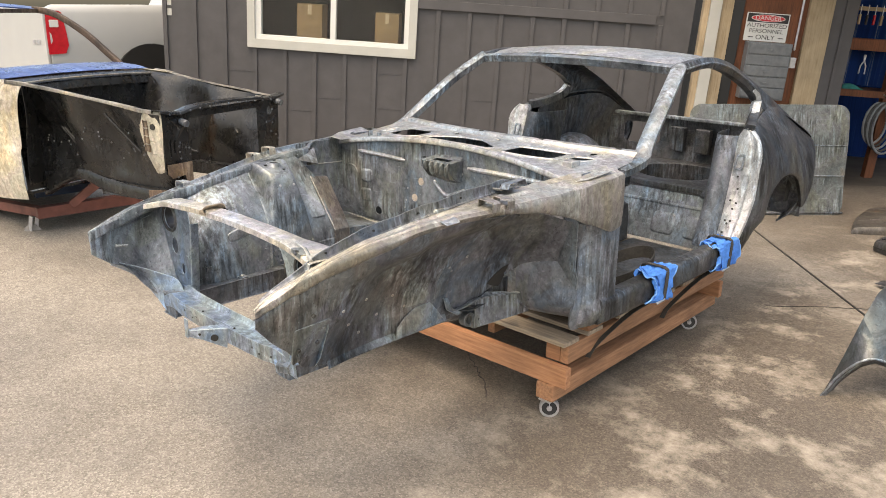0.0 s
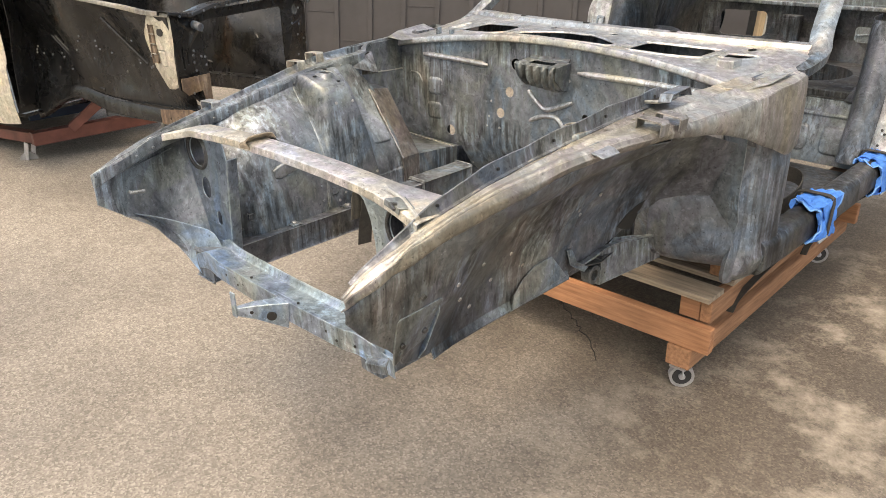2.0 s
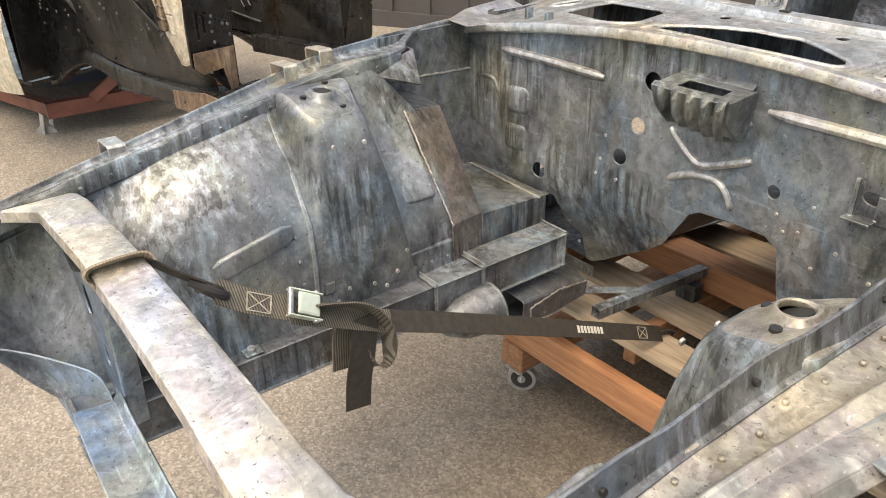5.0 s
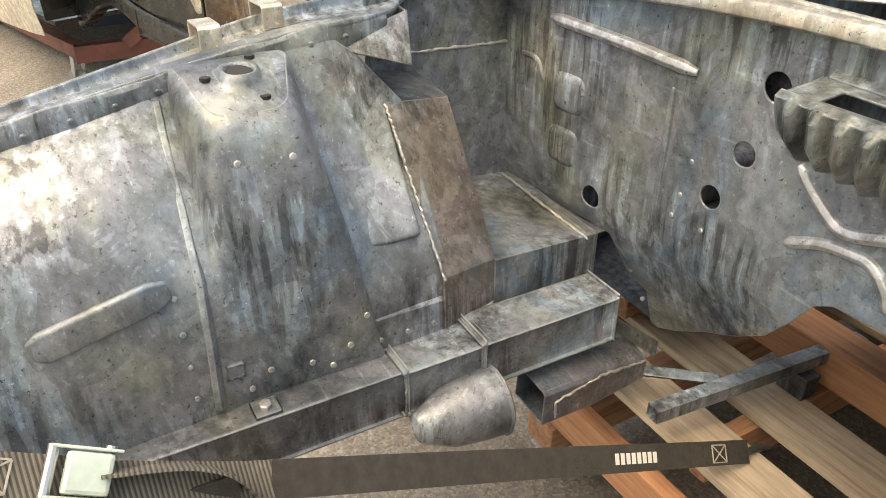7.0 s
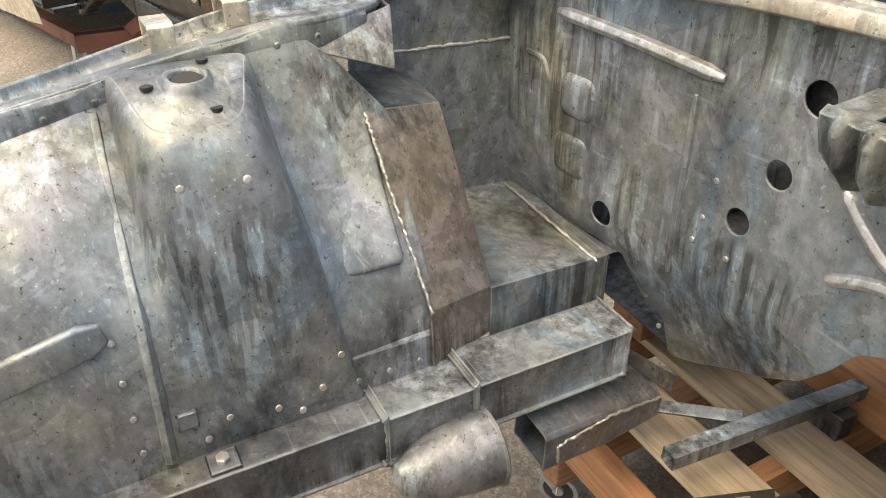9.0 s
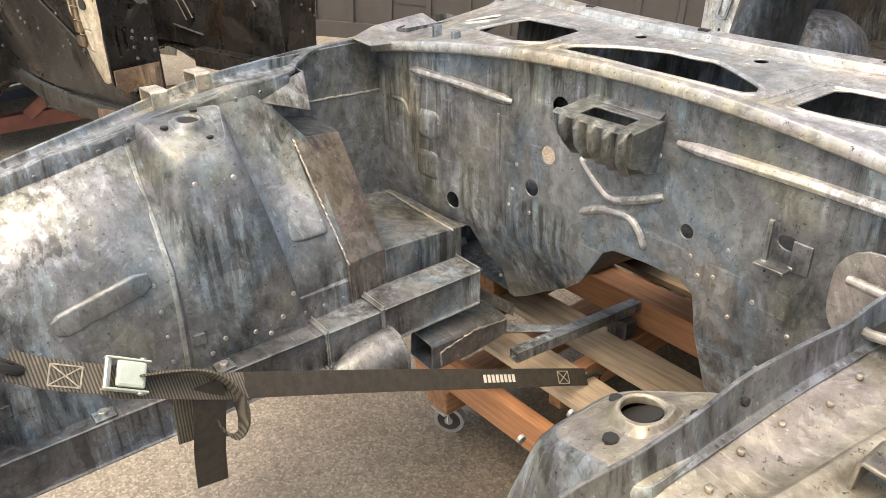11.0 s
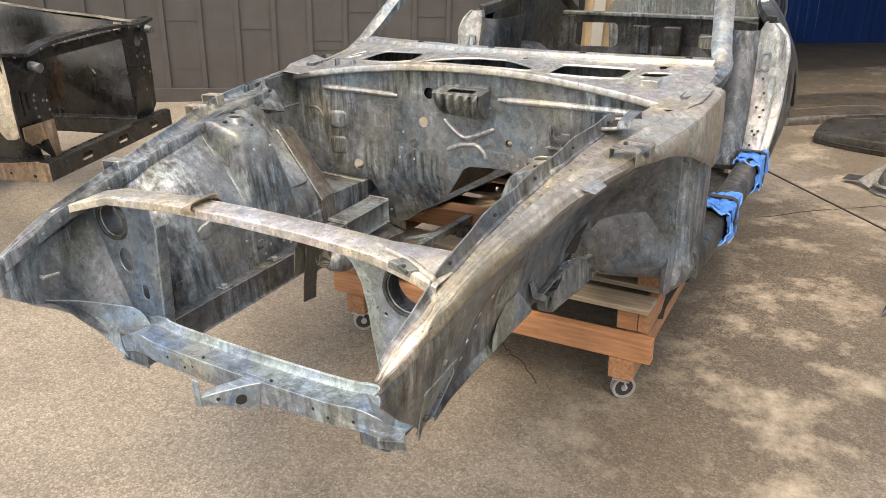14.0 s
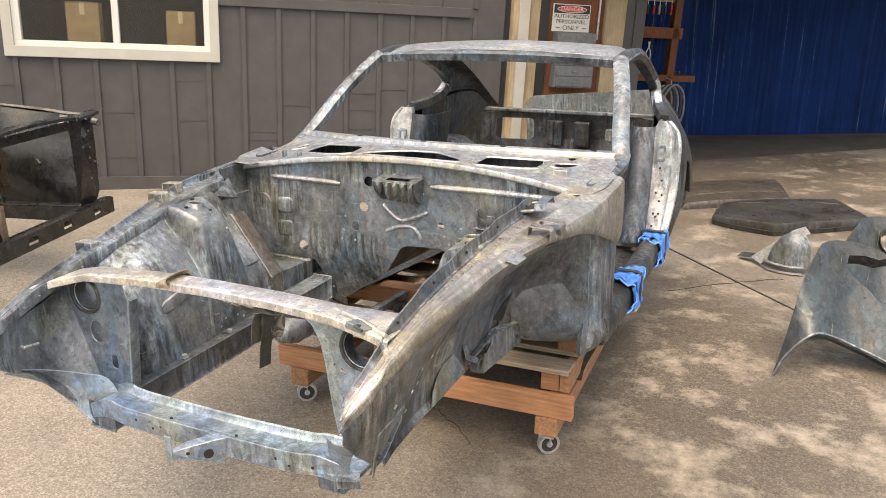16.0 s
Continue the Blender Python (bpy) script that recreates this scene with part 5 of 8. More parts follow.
    for u in (0.033, -0.143):
        loft([[(u, y - 0.008, 1.085), (u, y - 0.092, 1.078)], [(u - 0.05 * (u + 0.055), y - 0.006, 1.04), (u - 0.05 * (u + 0.055), y - 0.088, 1.035)], [(u - 0.12 * (u + 0.055), y, 0.985), (u - 0.12 * (u + 0.055), y - 0.03, 0.99)]], 0.003, b)
    bmesh.ops.translate(b, verts=b.verts, vec=(0.03, 0, 0))
    part("wiper_bracket", b, STEEL, fw, smooth=True)
    # pedal box plate and small brackets
    part("pedal_plate", plate(rrect(0.40, 0.66, 0.84, 1.0, 0.06, 5), [circle(0.018, 12, 0.47, 0.90), rrect(0.50, 0.60, 0.87, 0.93, 0.02, 3)], lambda u, v: (u, fw_y(u, v) - 0.008, v), 0.004), STEEL_LIGHT, fw)
    part("pedal_rod", tube([on(0.43, 0.955, 0.03), on(0.60, 0.955, 0.03)], 0.008), STEEL_LIGHT, fw)
    b = box(0.285, 0.335, 0, 0.035, 0.915, 0.92, m=Matrix.Translation((0, fw_y(0.31, 0.92) - 0.035, 0)))
    box(0.33, 0.36, 0, 0.004, 0.915, 0.965, bm=b, m=Matrix.Translation((0, fw_y(0.31, 0.92) - 0.01, 0)))
    box(0.29, 0.297, 0, 0.007, 0.90, 0.99, bm=b, m=Matrix.Translation((0, fw_y(0.31, 0.92) - 0.02, 0)))
    part("cable_bracket", b, STEEL, fw)
    rivet_dots([(on(x, z, 0.002), (0, 1, 0)) for x, z in ((-0.29, 0.90), (-0.30, 0.84), (-0.31, 0.80), (-0.25, 0.80), (-0.36, 1.03), (-0.33, 1.035), (0.05, 0.99), (0.06, 1.02), (0.15, 0.86), (0.17, 0.83), (0.20, 0.84), (0.22, 0.9), (0.24, 0.78), (0.28, 0.83), (0.35, 0.80), (0.3, 0.7), (0.3, 0.6), (0.36, 0.62), (-0.42, 0.62), (-0.41, 0.55))], 0.0045, fw, STEEL_LIGHT, "stud")
    for x, z in ((-0.272, 1.078), (-0.262, 1.078), (-0.252, 1.078), (-0.405, 1.018), (-0.335, 0.845)):
        part("bolt_hole_dot", disc_cyl(on(x, z, 0.001), (0, 1, 0), 0.0032, 0.003, 10), FLAT_BLACK, fw)
    # transmission tunnel and floor, in dark steel for the shade beneath
    arch = [(-0.19, 0.63), (-0.13, 0.70), (-0.085, 0.775), (-0.02, 0.80), (0.06, 0.806), (0.135, 0.806), (0.165, 0.79), (0.172, 0.70), (0.175, 0.48)]
    rows = []
    for y, k, w in ((1.32, 1.0, 1.0), (1.5, 0.96, 1.0), (1.8, 0.82, 1.0), (2.6, 0.66, 1.0)):
        rows.append([(x * w, y + 0.42 * max(0, 0.74 - z) * (1 if y < 1.4 else 0), 0.48 + (z - 0.48) * k) for x, z in arch])
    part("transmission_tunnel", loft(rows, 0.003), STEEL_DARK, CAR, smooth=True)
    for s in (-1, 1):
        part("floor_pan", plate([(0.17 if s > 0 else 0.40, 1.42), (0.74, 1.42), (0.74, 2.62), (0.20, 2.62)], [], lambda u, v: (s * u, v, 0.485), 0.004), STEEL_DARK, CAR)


build_firewall()


def build_cowl():
    def cowl(u, v):
        y0, y1 = 1.30 - 0.10 * u * u, 1.555 + 0.29 * u * u
        return (u, y0 + (y1 - y0) * v, 1.158 - 0.125 * u * u + (0.002 + 0.095 * u * u) * v + 0.004 * math.exp(-((v - 0.9) / 0.12) ** 2))
    outl = [(u, 0.0) for u in np.linspace(-0.735, 0.735, 13)] + [(u, 1.0) for u in np.linspace(0.735, -0.735, 13)]
    vents = [[(-0.525, 0.33), (-0.502, 0.58), (-0.485, 0.68), (-0.32, 0.68), (-0.295, 0.64), (-0.285, 0.30), (-0.30, 0.22), (-0.36, 0.19)],
             [(-0.208, 0.17), (-0.205, 0.27), (-0.14, 0.43), (-0.045, 0.57), (0.01, 0.56), (0.052, 0.58), (0.10, 0.49), (0.184, 0.30), (0.193, 0.22), (0.178, 0.13), (0.123, 0.105), (0.013, 0.09), (-0.121, 0.11), (-0.19, 0.13)],
             [(0.263, 0.19), (0.267, 0.57), (0.285, 0.62), (0.47, 0.695), (0.488, 0.66), (0.478, 0.42), (0.45, 0.35), (0.29, 0.17)],
             [(0.526, 0.52), (0.533, 0.62), (0.60, 0.68), (0.61, 0.64), (0.57, 0.53)],
             [(-0.64, 0.46), (-0.60, 0.63), (-0.585, 0.64), (-0.575, 0.58), (-0.61, 0.47)]]
    hs = list(vents)
    for u, v in ((-0.157, 0.79), (0.106, 0.80), (0.57, 0.83)):
        hs.append(circle(0.013, 14, u, v, 0.044))
        hs += [circle(0.0034, 8, u + 0.031 * math.cos(a), v + 0.11 * math.sin(a), 0.012) for a in (0.35, 2.6, 4.4)]
    hs.append(circle(0.009, 10, -0.022, 0.77, 0.016))
    def rim(loop, off):
        cu, cv = sum(u for u, v in loop) / len(loop), sum(v for u, v in loop) / len(loop)
        q = []
        for p in curve_pts([(u, 0.28 * v, 0) for u, v in loop + loop[:1]], 4):
            d = Vector((p.x - cu, p.y - 0.28 * cv, 0))
            p = p + d.normalized() * off
            q.append(Vector(cowl(p.x, p.y / 0.28)) + Vector((0, 0, -0.001)))
        return sweep(q, circle(0.006, 8, ry=0.0045), up=(0.01, 0.02, 1), caps=False)
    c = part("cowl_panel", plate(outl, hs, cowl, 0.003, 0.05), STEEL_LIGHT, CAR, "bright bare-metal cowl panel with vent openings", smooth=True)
    for loop, off in zip(vents, (0.012, 0.009, 0.012, 0.006, 0.006)):
        part("opening_rim", rim(loop, off), STEEL_LIGHT, c, smooth=True)
    # pressed ridges between the vents
    for a, b in (((0.215, 0.10), (0.232, 0.60)), ((0.236, 0.10), (0.246, 0.64)), ((-0.262, 0.12), (-0.252, 0.66)), ((-0.236, 0.10), (-0.20, 0.52)), ((0.50, 0.30), (0.515, 0.72))):
        q = [Vector(cowl(a[0] + (b[0] - a[0]) * k, a[1] + (b[1] - a[1]) * k)) for k in np.linspace(0, 1, 7)]
        part("pressed_ridge", sweep(q, circle(0.006, 8, ry=0.005), scale=[0.3, 0.9, 1, 1, 1, 0.9, 0.3]), STEEL_LIGHT, c, smooth=True)
    # rolled front edge and rear lip of the cowl
    rows = []
    for u in np.linspace(-0.735, 0.735, 31):
        p = Vector(cowl(u, 0.0))
        rows.append([p + Vector((0, dy, dz)) for dy, dz in ((0.012, 0.0015), (0.002, 0.003), (-0.006, 0.0), (-0.010, -0.007), (-0.010, -0.019), (-0.005, -0.023), (0.010, -0.024))])
    part("front_edge", loft(rows, 0.002), STEEL_LIGHT, c, "pale rolled front edge", smooth=True)
    rows = [[Vector(cowl(u, 0.97)), Vector(cowl(u, 0.99)) + Vector((0, 0.0, 0.014)), Vector(cowl(u, 1.0)) + Vector((0, 0.025, 0.018)), Vector(cowl(u, 1.0)) + Vector((0, 0.04, 0.0))] for u in np.linspace(-0.735, 0.735, 21)]
    lip = part("windshield_lip", loft(rows, 0.003), STEEL_LIGHT, c, smooth=True)
    # black inserts drawn as the shade in the lip's slots
    for u in (-0.39, -0.06, 0.283, 0.628):
        p = Vector(cowl(u, 1.0)) + Vector((0, 0.016, 0.0185))
        part("slot", box(p.x - 0.011, p.x + 0.011, p.y - 0.006, p.y + 0.006, p.z - 0.004, p.z + 0.001, 0.0), FLAT_BLACK, lip)
    # box below the openings, coloured dark for the shade in the plenum
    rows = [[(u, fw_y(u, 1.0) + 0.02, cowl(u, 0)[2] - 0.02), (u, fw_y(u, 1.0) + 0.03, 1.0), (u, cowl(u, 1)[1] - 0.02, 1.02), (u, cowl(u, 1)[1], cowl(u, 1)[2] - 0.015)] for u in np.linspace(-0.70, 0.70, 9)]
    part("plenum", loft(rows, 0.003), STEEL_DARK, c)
    for s in (-1, 1):
        bm = loft(mirror([[(0.66, 1.19, 1.105), (0.735, 1.19, 1.11)], [(0.66, 1.27, 1.10), (0.77, 1.27, 1.12)], [(0.70, 1.42, 1.115), (0.772, 1.42, 1.132)]], s), 0.003)
        part("corner_gusset", bm, STEEL_LIGHT, c)
    part("wiper_pivot_clip", box(0.555, 0.61, 1.37, 1.43, 1.122, 1.146, 0.004), STEEL_LIGHT, c)
    for x, y in ((-0.58, 1.31), (-0.50, 1.30)):
        part("cowl_stud", box(x - 0.005, x + 0.005, y, y + 0.02, 1.10, 1.145), STEEL, c)


build_cowl()


def build_cabin():
    for s in (-1, 1):
        sec = [(-0.028, -0.02), (0.0, -0.03), (0.028, -0.02), (0.034, 0.012), (0.012, 0.026), (-0.012, 0.026), (-0.034, 0.012)]
        part("a_pillar", sweep(curve_pts([(s * 0.715, 1.54, 1.095), (s * 0.728, 1.62, 1.108), (s * 0.735, 1.70, 1.135), (s * 0.715, 1.76, 1.185), (s * 0.665, 1.98, 1.35), (s * 0.605, 2.20, 1.482)], 5), sec), STEEL, CAR, smooth=True)
        # roof side, round the quarter window
        ln = curve_pts([(s * 0.602, 2.19, 1.478), (s * 0.612, 2.42, 1.502), (s * 0.612, 2.62, 1.478), (s * 0.612, 2.83, 1.415), (s * 0.615, 3.0, 1.345), (s * 0.625, 3.075, 1.28), (s * 0.645, 3.03, 1.215), (s * 0.68, 2.92, 1.175), (s * 0.725, 2.80, 1.155)], 5)
        part("roof_side", sweep(ln, [(-0.024, -0.028), (0.020, -0.03), (0.032, 0.0), (0.018, 0.022), (-0.024, 0.018)]), STEEL_DARK, CAR, smooth=True)
        part("rain_gutter", sweep([p + Vector((s * 0.03, 0, -0.004)) for p in ln[:24]], circle(0.006, 6)), STEEL_MID, CAR, smooth=True)
        part("pillar_scrape", sweep([p + Vector((s * 0.004, -0.010, 0.0)) for p in ln[20:38]], [(-0.022, -0.018), (0.022, -0.020), (0.030, 0.002), (0.016, 0.018), (-0.022, 0.014)]), SCRAPED, CAR, "scraped bright rear pillar edge", smooth=True)
        # sail panel behind the quarter window, down to the hatch edge
        rows = [[(0.60, 2.68, 1.475), (0.57, 2.74, 1.492), (0.50, 2.77, 1.50)], [(0.612, 2.90, 1.392), (0.60, 2.97, 1.405), (0.51, 2.96, 1.44)], [(0.618, 3.04, 1.325), (0.605, 3.16, 1.332), (0.52, 3.13, 1.375)], [(0.635, 3.10, 1.265), (0.605, 3.32, 1.27), (0.53, 3.30, 1.305)], [(0.66, 3.14, 1.21), (0.61, 3.48, 1.20), (0.54, 3.47, 1.225)], [(0.655, 3.45, 1.165), (0.625, 3.72, 1.085), (0.55, 3.70, 1.11)], [(0.67, 3.78, 1.045), (0.66, 3.92, 0.985), (0.56, 3.90, 1.01)]]
        part("sail_panel", loft(smooth_rows(mirror(rows, s), 3, 3), 0.004), STEEL_DARK, CAR, smooth=True)
        # quarter panel round the wheel opening, ending in a hanging tip
        cy, cz, rr = 3.19, 0.57, 0.305
        rows = []
        for a, inner, o in ((205, (0.80, 2.72, 0.545), (0.795, 2.60, 0.525)), (185, (0.812, 2.80, 0.63), (0.815, 2.64, 0.62)), (163, None, (0.832, 2.705, 0.78)), (145, None, (0.836, 2.72, 0.95)), (127, None, (0.815, 2.735, 1.085)), (112, None, (0.765, 2.80, 1.15)), (98, None, (0.70, 3.0, 1.19)), (84, None, (0.655, 3.22, 1.215)), (68, None, (0.62, 3.47, 1.195)), (50, None, (0.635, 3.72, 1.08)), (30, None, (0.668, 3.935, 0.965)), (12, None, (0.675, 3.95, 0.86)), (0, (0.79, 3.495, 0.66), (0.69, 3.86, 0.72)), (-10, (0.765, 3.47, 0.60), (0.70, 3.70, 0.625)), (-20, (0.73, 3.42, 0.558), (0.708, 3.50, 0.566)), (-25, (0.712, 3.385, 0.545), (0.710, 3.395, 0.545))):
            i = Vector(inner or (0.815, cy + rr * math.cos(radians(a)), cz + rr * math.sin(radians(a))))
            o = Vector(o)
            g = min(1.0, (o - i).length / 0.25)
            rows.append([i + Vector((-0.03 * g, 0, 0)), i, i.lerp(o, 0.35) + Vector((0.028 * g, 0, 0)), i.lerp(o, 0.7) + Vector((0.026 * g, 0, 0.004)), o, o + Vector((-0.03 * g, 0, 0.0))])
        part("quarter_panel", loft(smooth_rows(mirror(rows, s), 3, 3), 0.004), STEEL_DARK, CAR, smooth=True)
        part("arch_tab", loft(mirror([[(0.74, 3.40, 0.80), (0.74, 3.47, 0.76)], [(0.73, 3.41, 0.66), (0.73, 3.47, 0.66)]], s), 0.003), STEEL_DARK, CAR)
        # door jamb: bright scraped face with folded edges
        L = ((0.55, 0.710, 2.552, 0.798, 2.565), (0.62, 0.709, 2.583, 0.812, 2.606), (0.73, 0.708, 2.628, 0.825, 2.660), (0.85, 0.706, 2.664, 0.831, 2.700), (0.97, 0.702, 2.698, 0.832, 2.712), (1.06, 0.698, 2.720, 0.826, 2.712), (1.12, 0.698, 2.735, 0.800, 2.722), (1.155, 0.712, 2.745, 0.765, 2.732))
        rows = [[(xl + 0.004, yl + 0.05, z), (xl - 0.002, yl + 0.012, z), (xl + 0.004, yl, z), (xl + 0.40 * (xr - xl), yl + 0.40 * (yr - yl) - 0.012, z), (xl + 0.66 * (xr - xl), yl + 0.66 * (yr - yl) - 0.010, z), (xl + 0.72 * (xr - xl), yl + 0.72 * (yr - yl) + 0.003, z), (xr - 0.012, yr - 0.002, z), (xr, yr, z), (xr + 0.004, yr + 0.02, z)] for z, xl, yl, xr, yr in L]
        jamb = part("door_jamb", loft(smooth_rows(mirror(rows, s), 4, 3), 0.003), SCRAPED, CAR, "scraped bright steel door jamb", smooth=True)
        rivet_dots([((s * (0.706 + u), 2.664 + 0.36 * (z - 0.85) + 0.25 * u - 0.016, z), (0.25 * s, -1, 0.3)) for u, z in ((0.03, 0.64), (0.055, 0.70), (0.03, 0.70), (0.042, 0.685), (0.05, 0.76), (0.03, 0.80), (0.06, 0.79), (0.05, 0.86), (0.035, 0.92))], 0.006, jamb, FLAT_BLACK, "hole")
        part("striker_pocket", plate(rrect(0.012, 0.060, 0.955, 1.035, 0.012, 3), [rrect(0.022, 0.050, 0.967, 1.023, 0.008, 3)], lambda u, v: (s * (0.702 + u), 2.698 + 0.36 * (v - 0.97) - 0.02 + 0.08 * u, v), 0.006), STEEL, jamb)
        # smooth inner panel that curves from the jamb into the cabin
        rows = []
        for z, xl, yl, xr, yr in L[:7]:
            k = 1 - ((z - 0.85) / 0.42) ** 2
            rows.append([(xl, yl + 0.01, z), (xl - 0.03, yl - 0.03 * k, z), (xl - 0.07, yl - 0.05 * k, z), (xl - 0.11, yl - 0.01, z), (xl - 0.14, yl + 0.09, z), (xl - 0.15, yl + 0.22, z)])
        # far side darker: the cabin's shade is put into its steel
        part("inner_quarter_front", loft(smooth_rows(mirror(rows, s), 3, 3), 0.003), STEEL_MID if s > 0 else STEEL_DARK, CAR, smooth=True)
        # inner wheel tub, a smooth dome beside the luggage floor
        rows = []
        for t in np.linspace(0, math.pi, 13):
            rows.append([(0.79, 3.17 - 0.36 * math.cos(t), 0.56 + 0.37 * math.sin(t)), (0.62, 3.17 - 0.34 * math.cos(t), 0.57 + 0.37 * math.sin(t)), (0.53, 3.17 - 0.32 * math.cos(t), 0.56 + 0.33 * math.sin(t)), (0.49, 3.17 - 0.20 * math.cos(t), 0.56 + 0.2 * math.sin(t)), (0.485, 3.17, 0.56)])
        part("wheel_tub", loft(smooth_rows(mirror(rows, s), 1, 3), 0.003), STEEL_MID, CAR, smooth=True)
        # inner side trim between jamb and tub, in dark steel for cabin shade
        rows = [[(0.68, 2.80, 0.75), (0.68, 2.80, 0.85), (0.675, 2.80, 0.98), (0.67, 2.82, 1.13)], [(0.66, 3.0, 0.80), (0.67, 3.0, 0.90), (0.665, 3.0, 1.02), (0.64, 3.05, 1.18)], [(0.66, 3.4, 0.78), (0.68, 3.4, 0.88), (0.65, 3.4, 1.0), (0.60, 3.42, 1.19)], [(0.60, 3.80, 0.70), (0.62, 3.80, 0.80), (0.62, 3.78, 0.92), (0.60, 3.75, 1.05)]]
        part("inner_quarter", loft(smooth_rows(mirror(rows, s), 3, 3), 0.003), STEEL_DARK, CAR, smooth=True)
    head = [(x, 2.205 - 0.05 * (1 - (x / 0.6) ** 2), 1.478 + 0.022 * (1 - (x / 0.6) ** 2)) for x in np.linspace(-0.605, 0.605, 13)]
    part("windshield_header", sweep(head, [(-0.034, -0.026), (0.02, -0.03), (0.034, 0.004), (0.0, 0.016), (-0.034, 0.008)]), STEEL, CAR, smooth=True)
    rows = []
    for y, dz in ((2.16, 0.0), (2.20, 0.012), (2.35, 0.026), (2.50, 0.028), (2.64, 0.012), (2.76, -0.012), (2.79, -0.025)):
        rows.append([(x, y + (0.05 * (x / 0.6) ** 2 if y < 2.3 else 0), 1.492 + 0.03 * (1 - (x / 0.61) ** 2) + dz - 0.03 * max(0, abs(x) - 0.54) / 0.07) for x in np.linspace(-0.615, 0.615, 15)])
    part("roof", loft(rows, 0.004), STEEL_LIGHT, CAR, smooth=True)
    # seat bulkhead with pressed panels
    bk = part("rear_bulkhead", plate([(-0.70, 0.49), (0.70, 0.49), (0.70, 0.77), (-0.70, 0.77)], [], lambda u, v: (u, 2.66 + 0.25 * (v - 0.49), v), 0.003), STEEL, CAR)
    for x0, x1 in ((-0.62, -0.47), (-0.42, -0.27), (0.27, 0.42), (0.47, 0.62)):
        part("pressed_panel", pad(x0, x1, 0.53, 0.66, 0.03, 0.012, lambda x, z, d: (x, 2.66 + 0.25 * (z - 0.49) - d, z)), STEEL, bk, smooth=True)
    part("bulkhead_rib", tube([(-0.68, 2.715, 0.70), (0.68, 2.715, 0.70)], 0.012), STEEL, bk)
    part("luggage_floor", plate([(-0.62, 2.72), (0.62, 2.72), (0.60, 3.62), (-0.60, 3.62)], [circle(0.26, 24, 0.12, 3.25)], lambda u, v: (u, v, 0.775), 0.004), STEEL_DARK, CAR)
    part("spare_well", loft([[(0.12 + 0.26 * math.cos(a), 3.25 + 0.26 * math.sin(a), z) for a in np.linspace(0, 2 * math.pi, 24, endpoint=False)] for z in (0.775, 0.66)], 0.003, close=True), STEEL_DARK, CAR, smooth=True)
    part("crossbar", beam((-0.60, 2.76, 0.79), (0.60, 2.76, 0.79), 0.05, 0.03), STEEL_DARK, CAR)
    # tail panel with openings for the lamps
    hs = [rrect(-0.50, -0.24, 0.86, 1.0, 0.03, 3), rrect(0.24, 0.50, 0.88, 0.96, 0.02, 3)]
    tp = part("tail_panel", plate([(-0.60, 0.62), (0.60, 0.62), (0.60, 1.03), (0.3, 1.06), (-0.3, 1.06), (-0.60, 1.03)], hs, lambda u, v: (u, 3.66 - 0.08 * (u / 0.6) ** 2, v), 0.003), STEEL_DARK, CAR)
    part("tail_edge", beam((-0.58, 3.62, 1.055), (0.58, 3.62, 1.055), 0.05, 0.02), STEEL, tp)
    for x in (-0.08, 0.10):
        part("latch_bracket", box(x - 0.05, x + 0.05, 3.57, 3.62, 0.84, 1.0, 0.008), STEEL_DARK, tp)
    for s in (-1, 1):
        part("quarter_brace", beam((s * 0.56, 2.70, 0.77), (s * 0.66, 2.92, 1.06), 0.05, 0.02), STEEL_DARK, CAR)


build_cabin()

# ---- wooden cart ----
CART = thing("wooden_cart", "fir lumber cart with a weathered pallet deck on small casters", "cart", pose(0.0, 1.34, 0, 0, 0, 1.5))


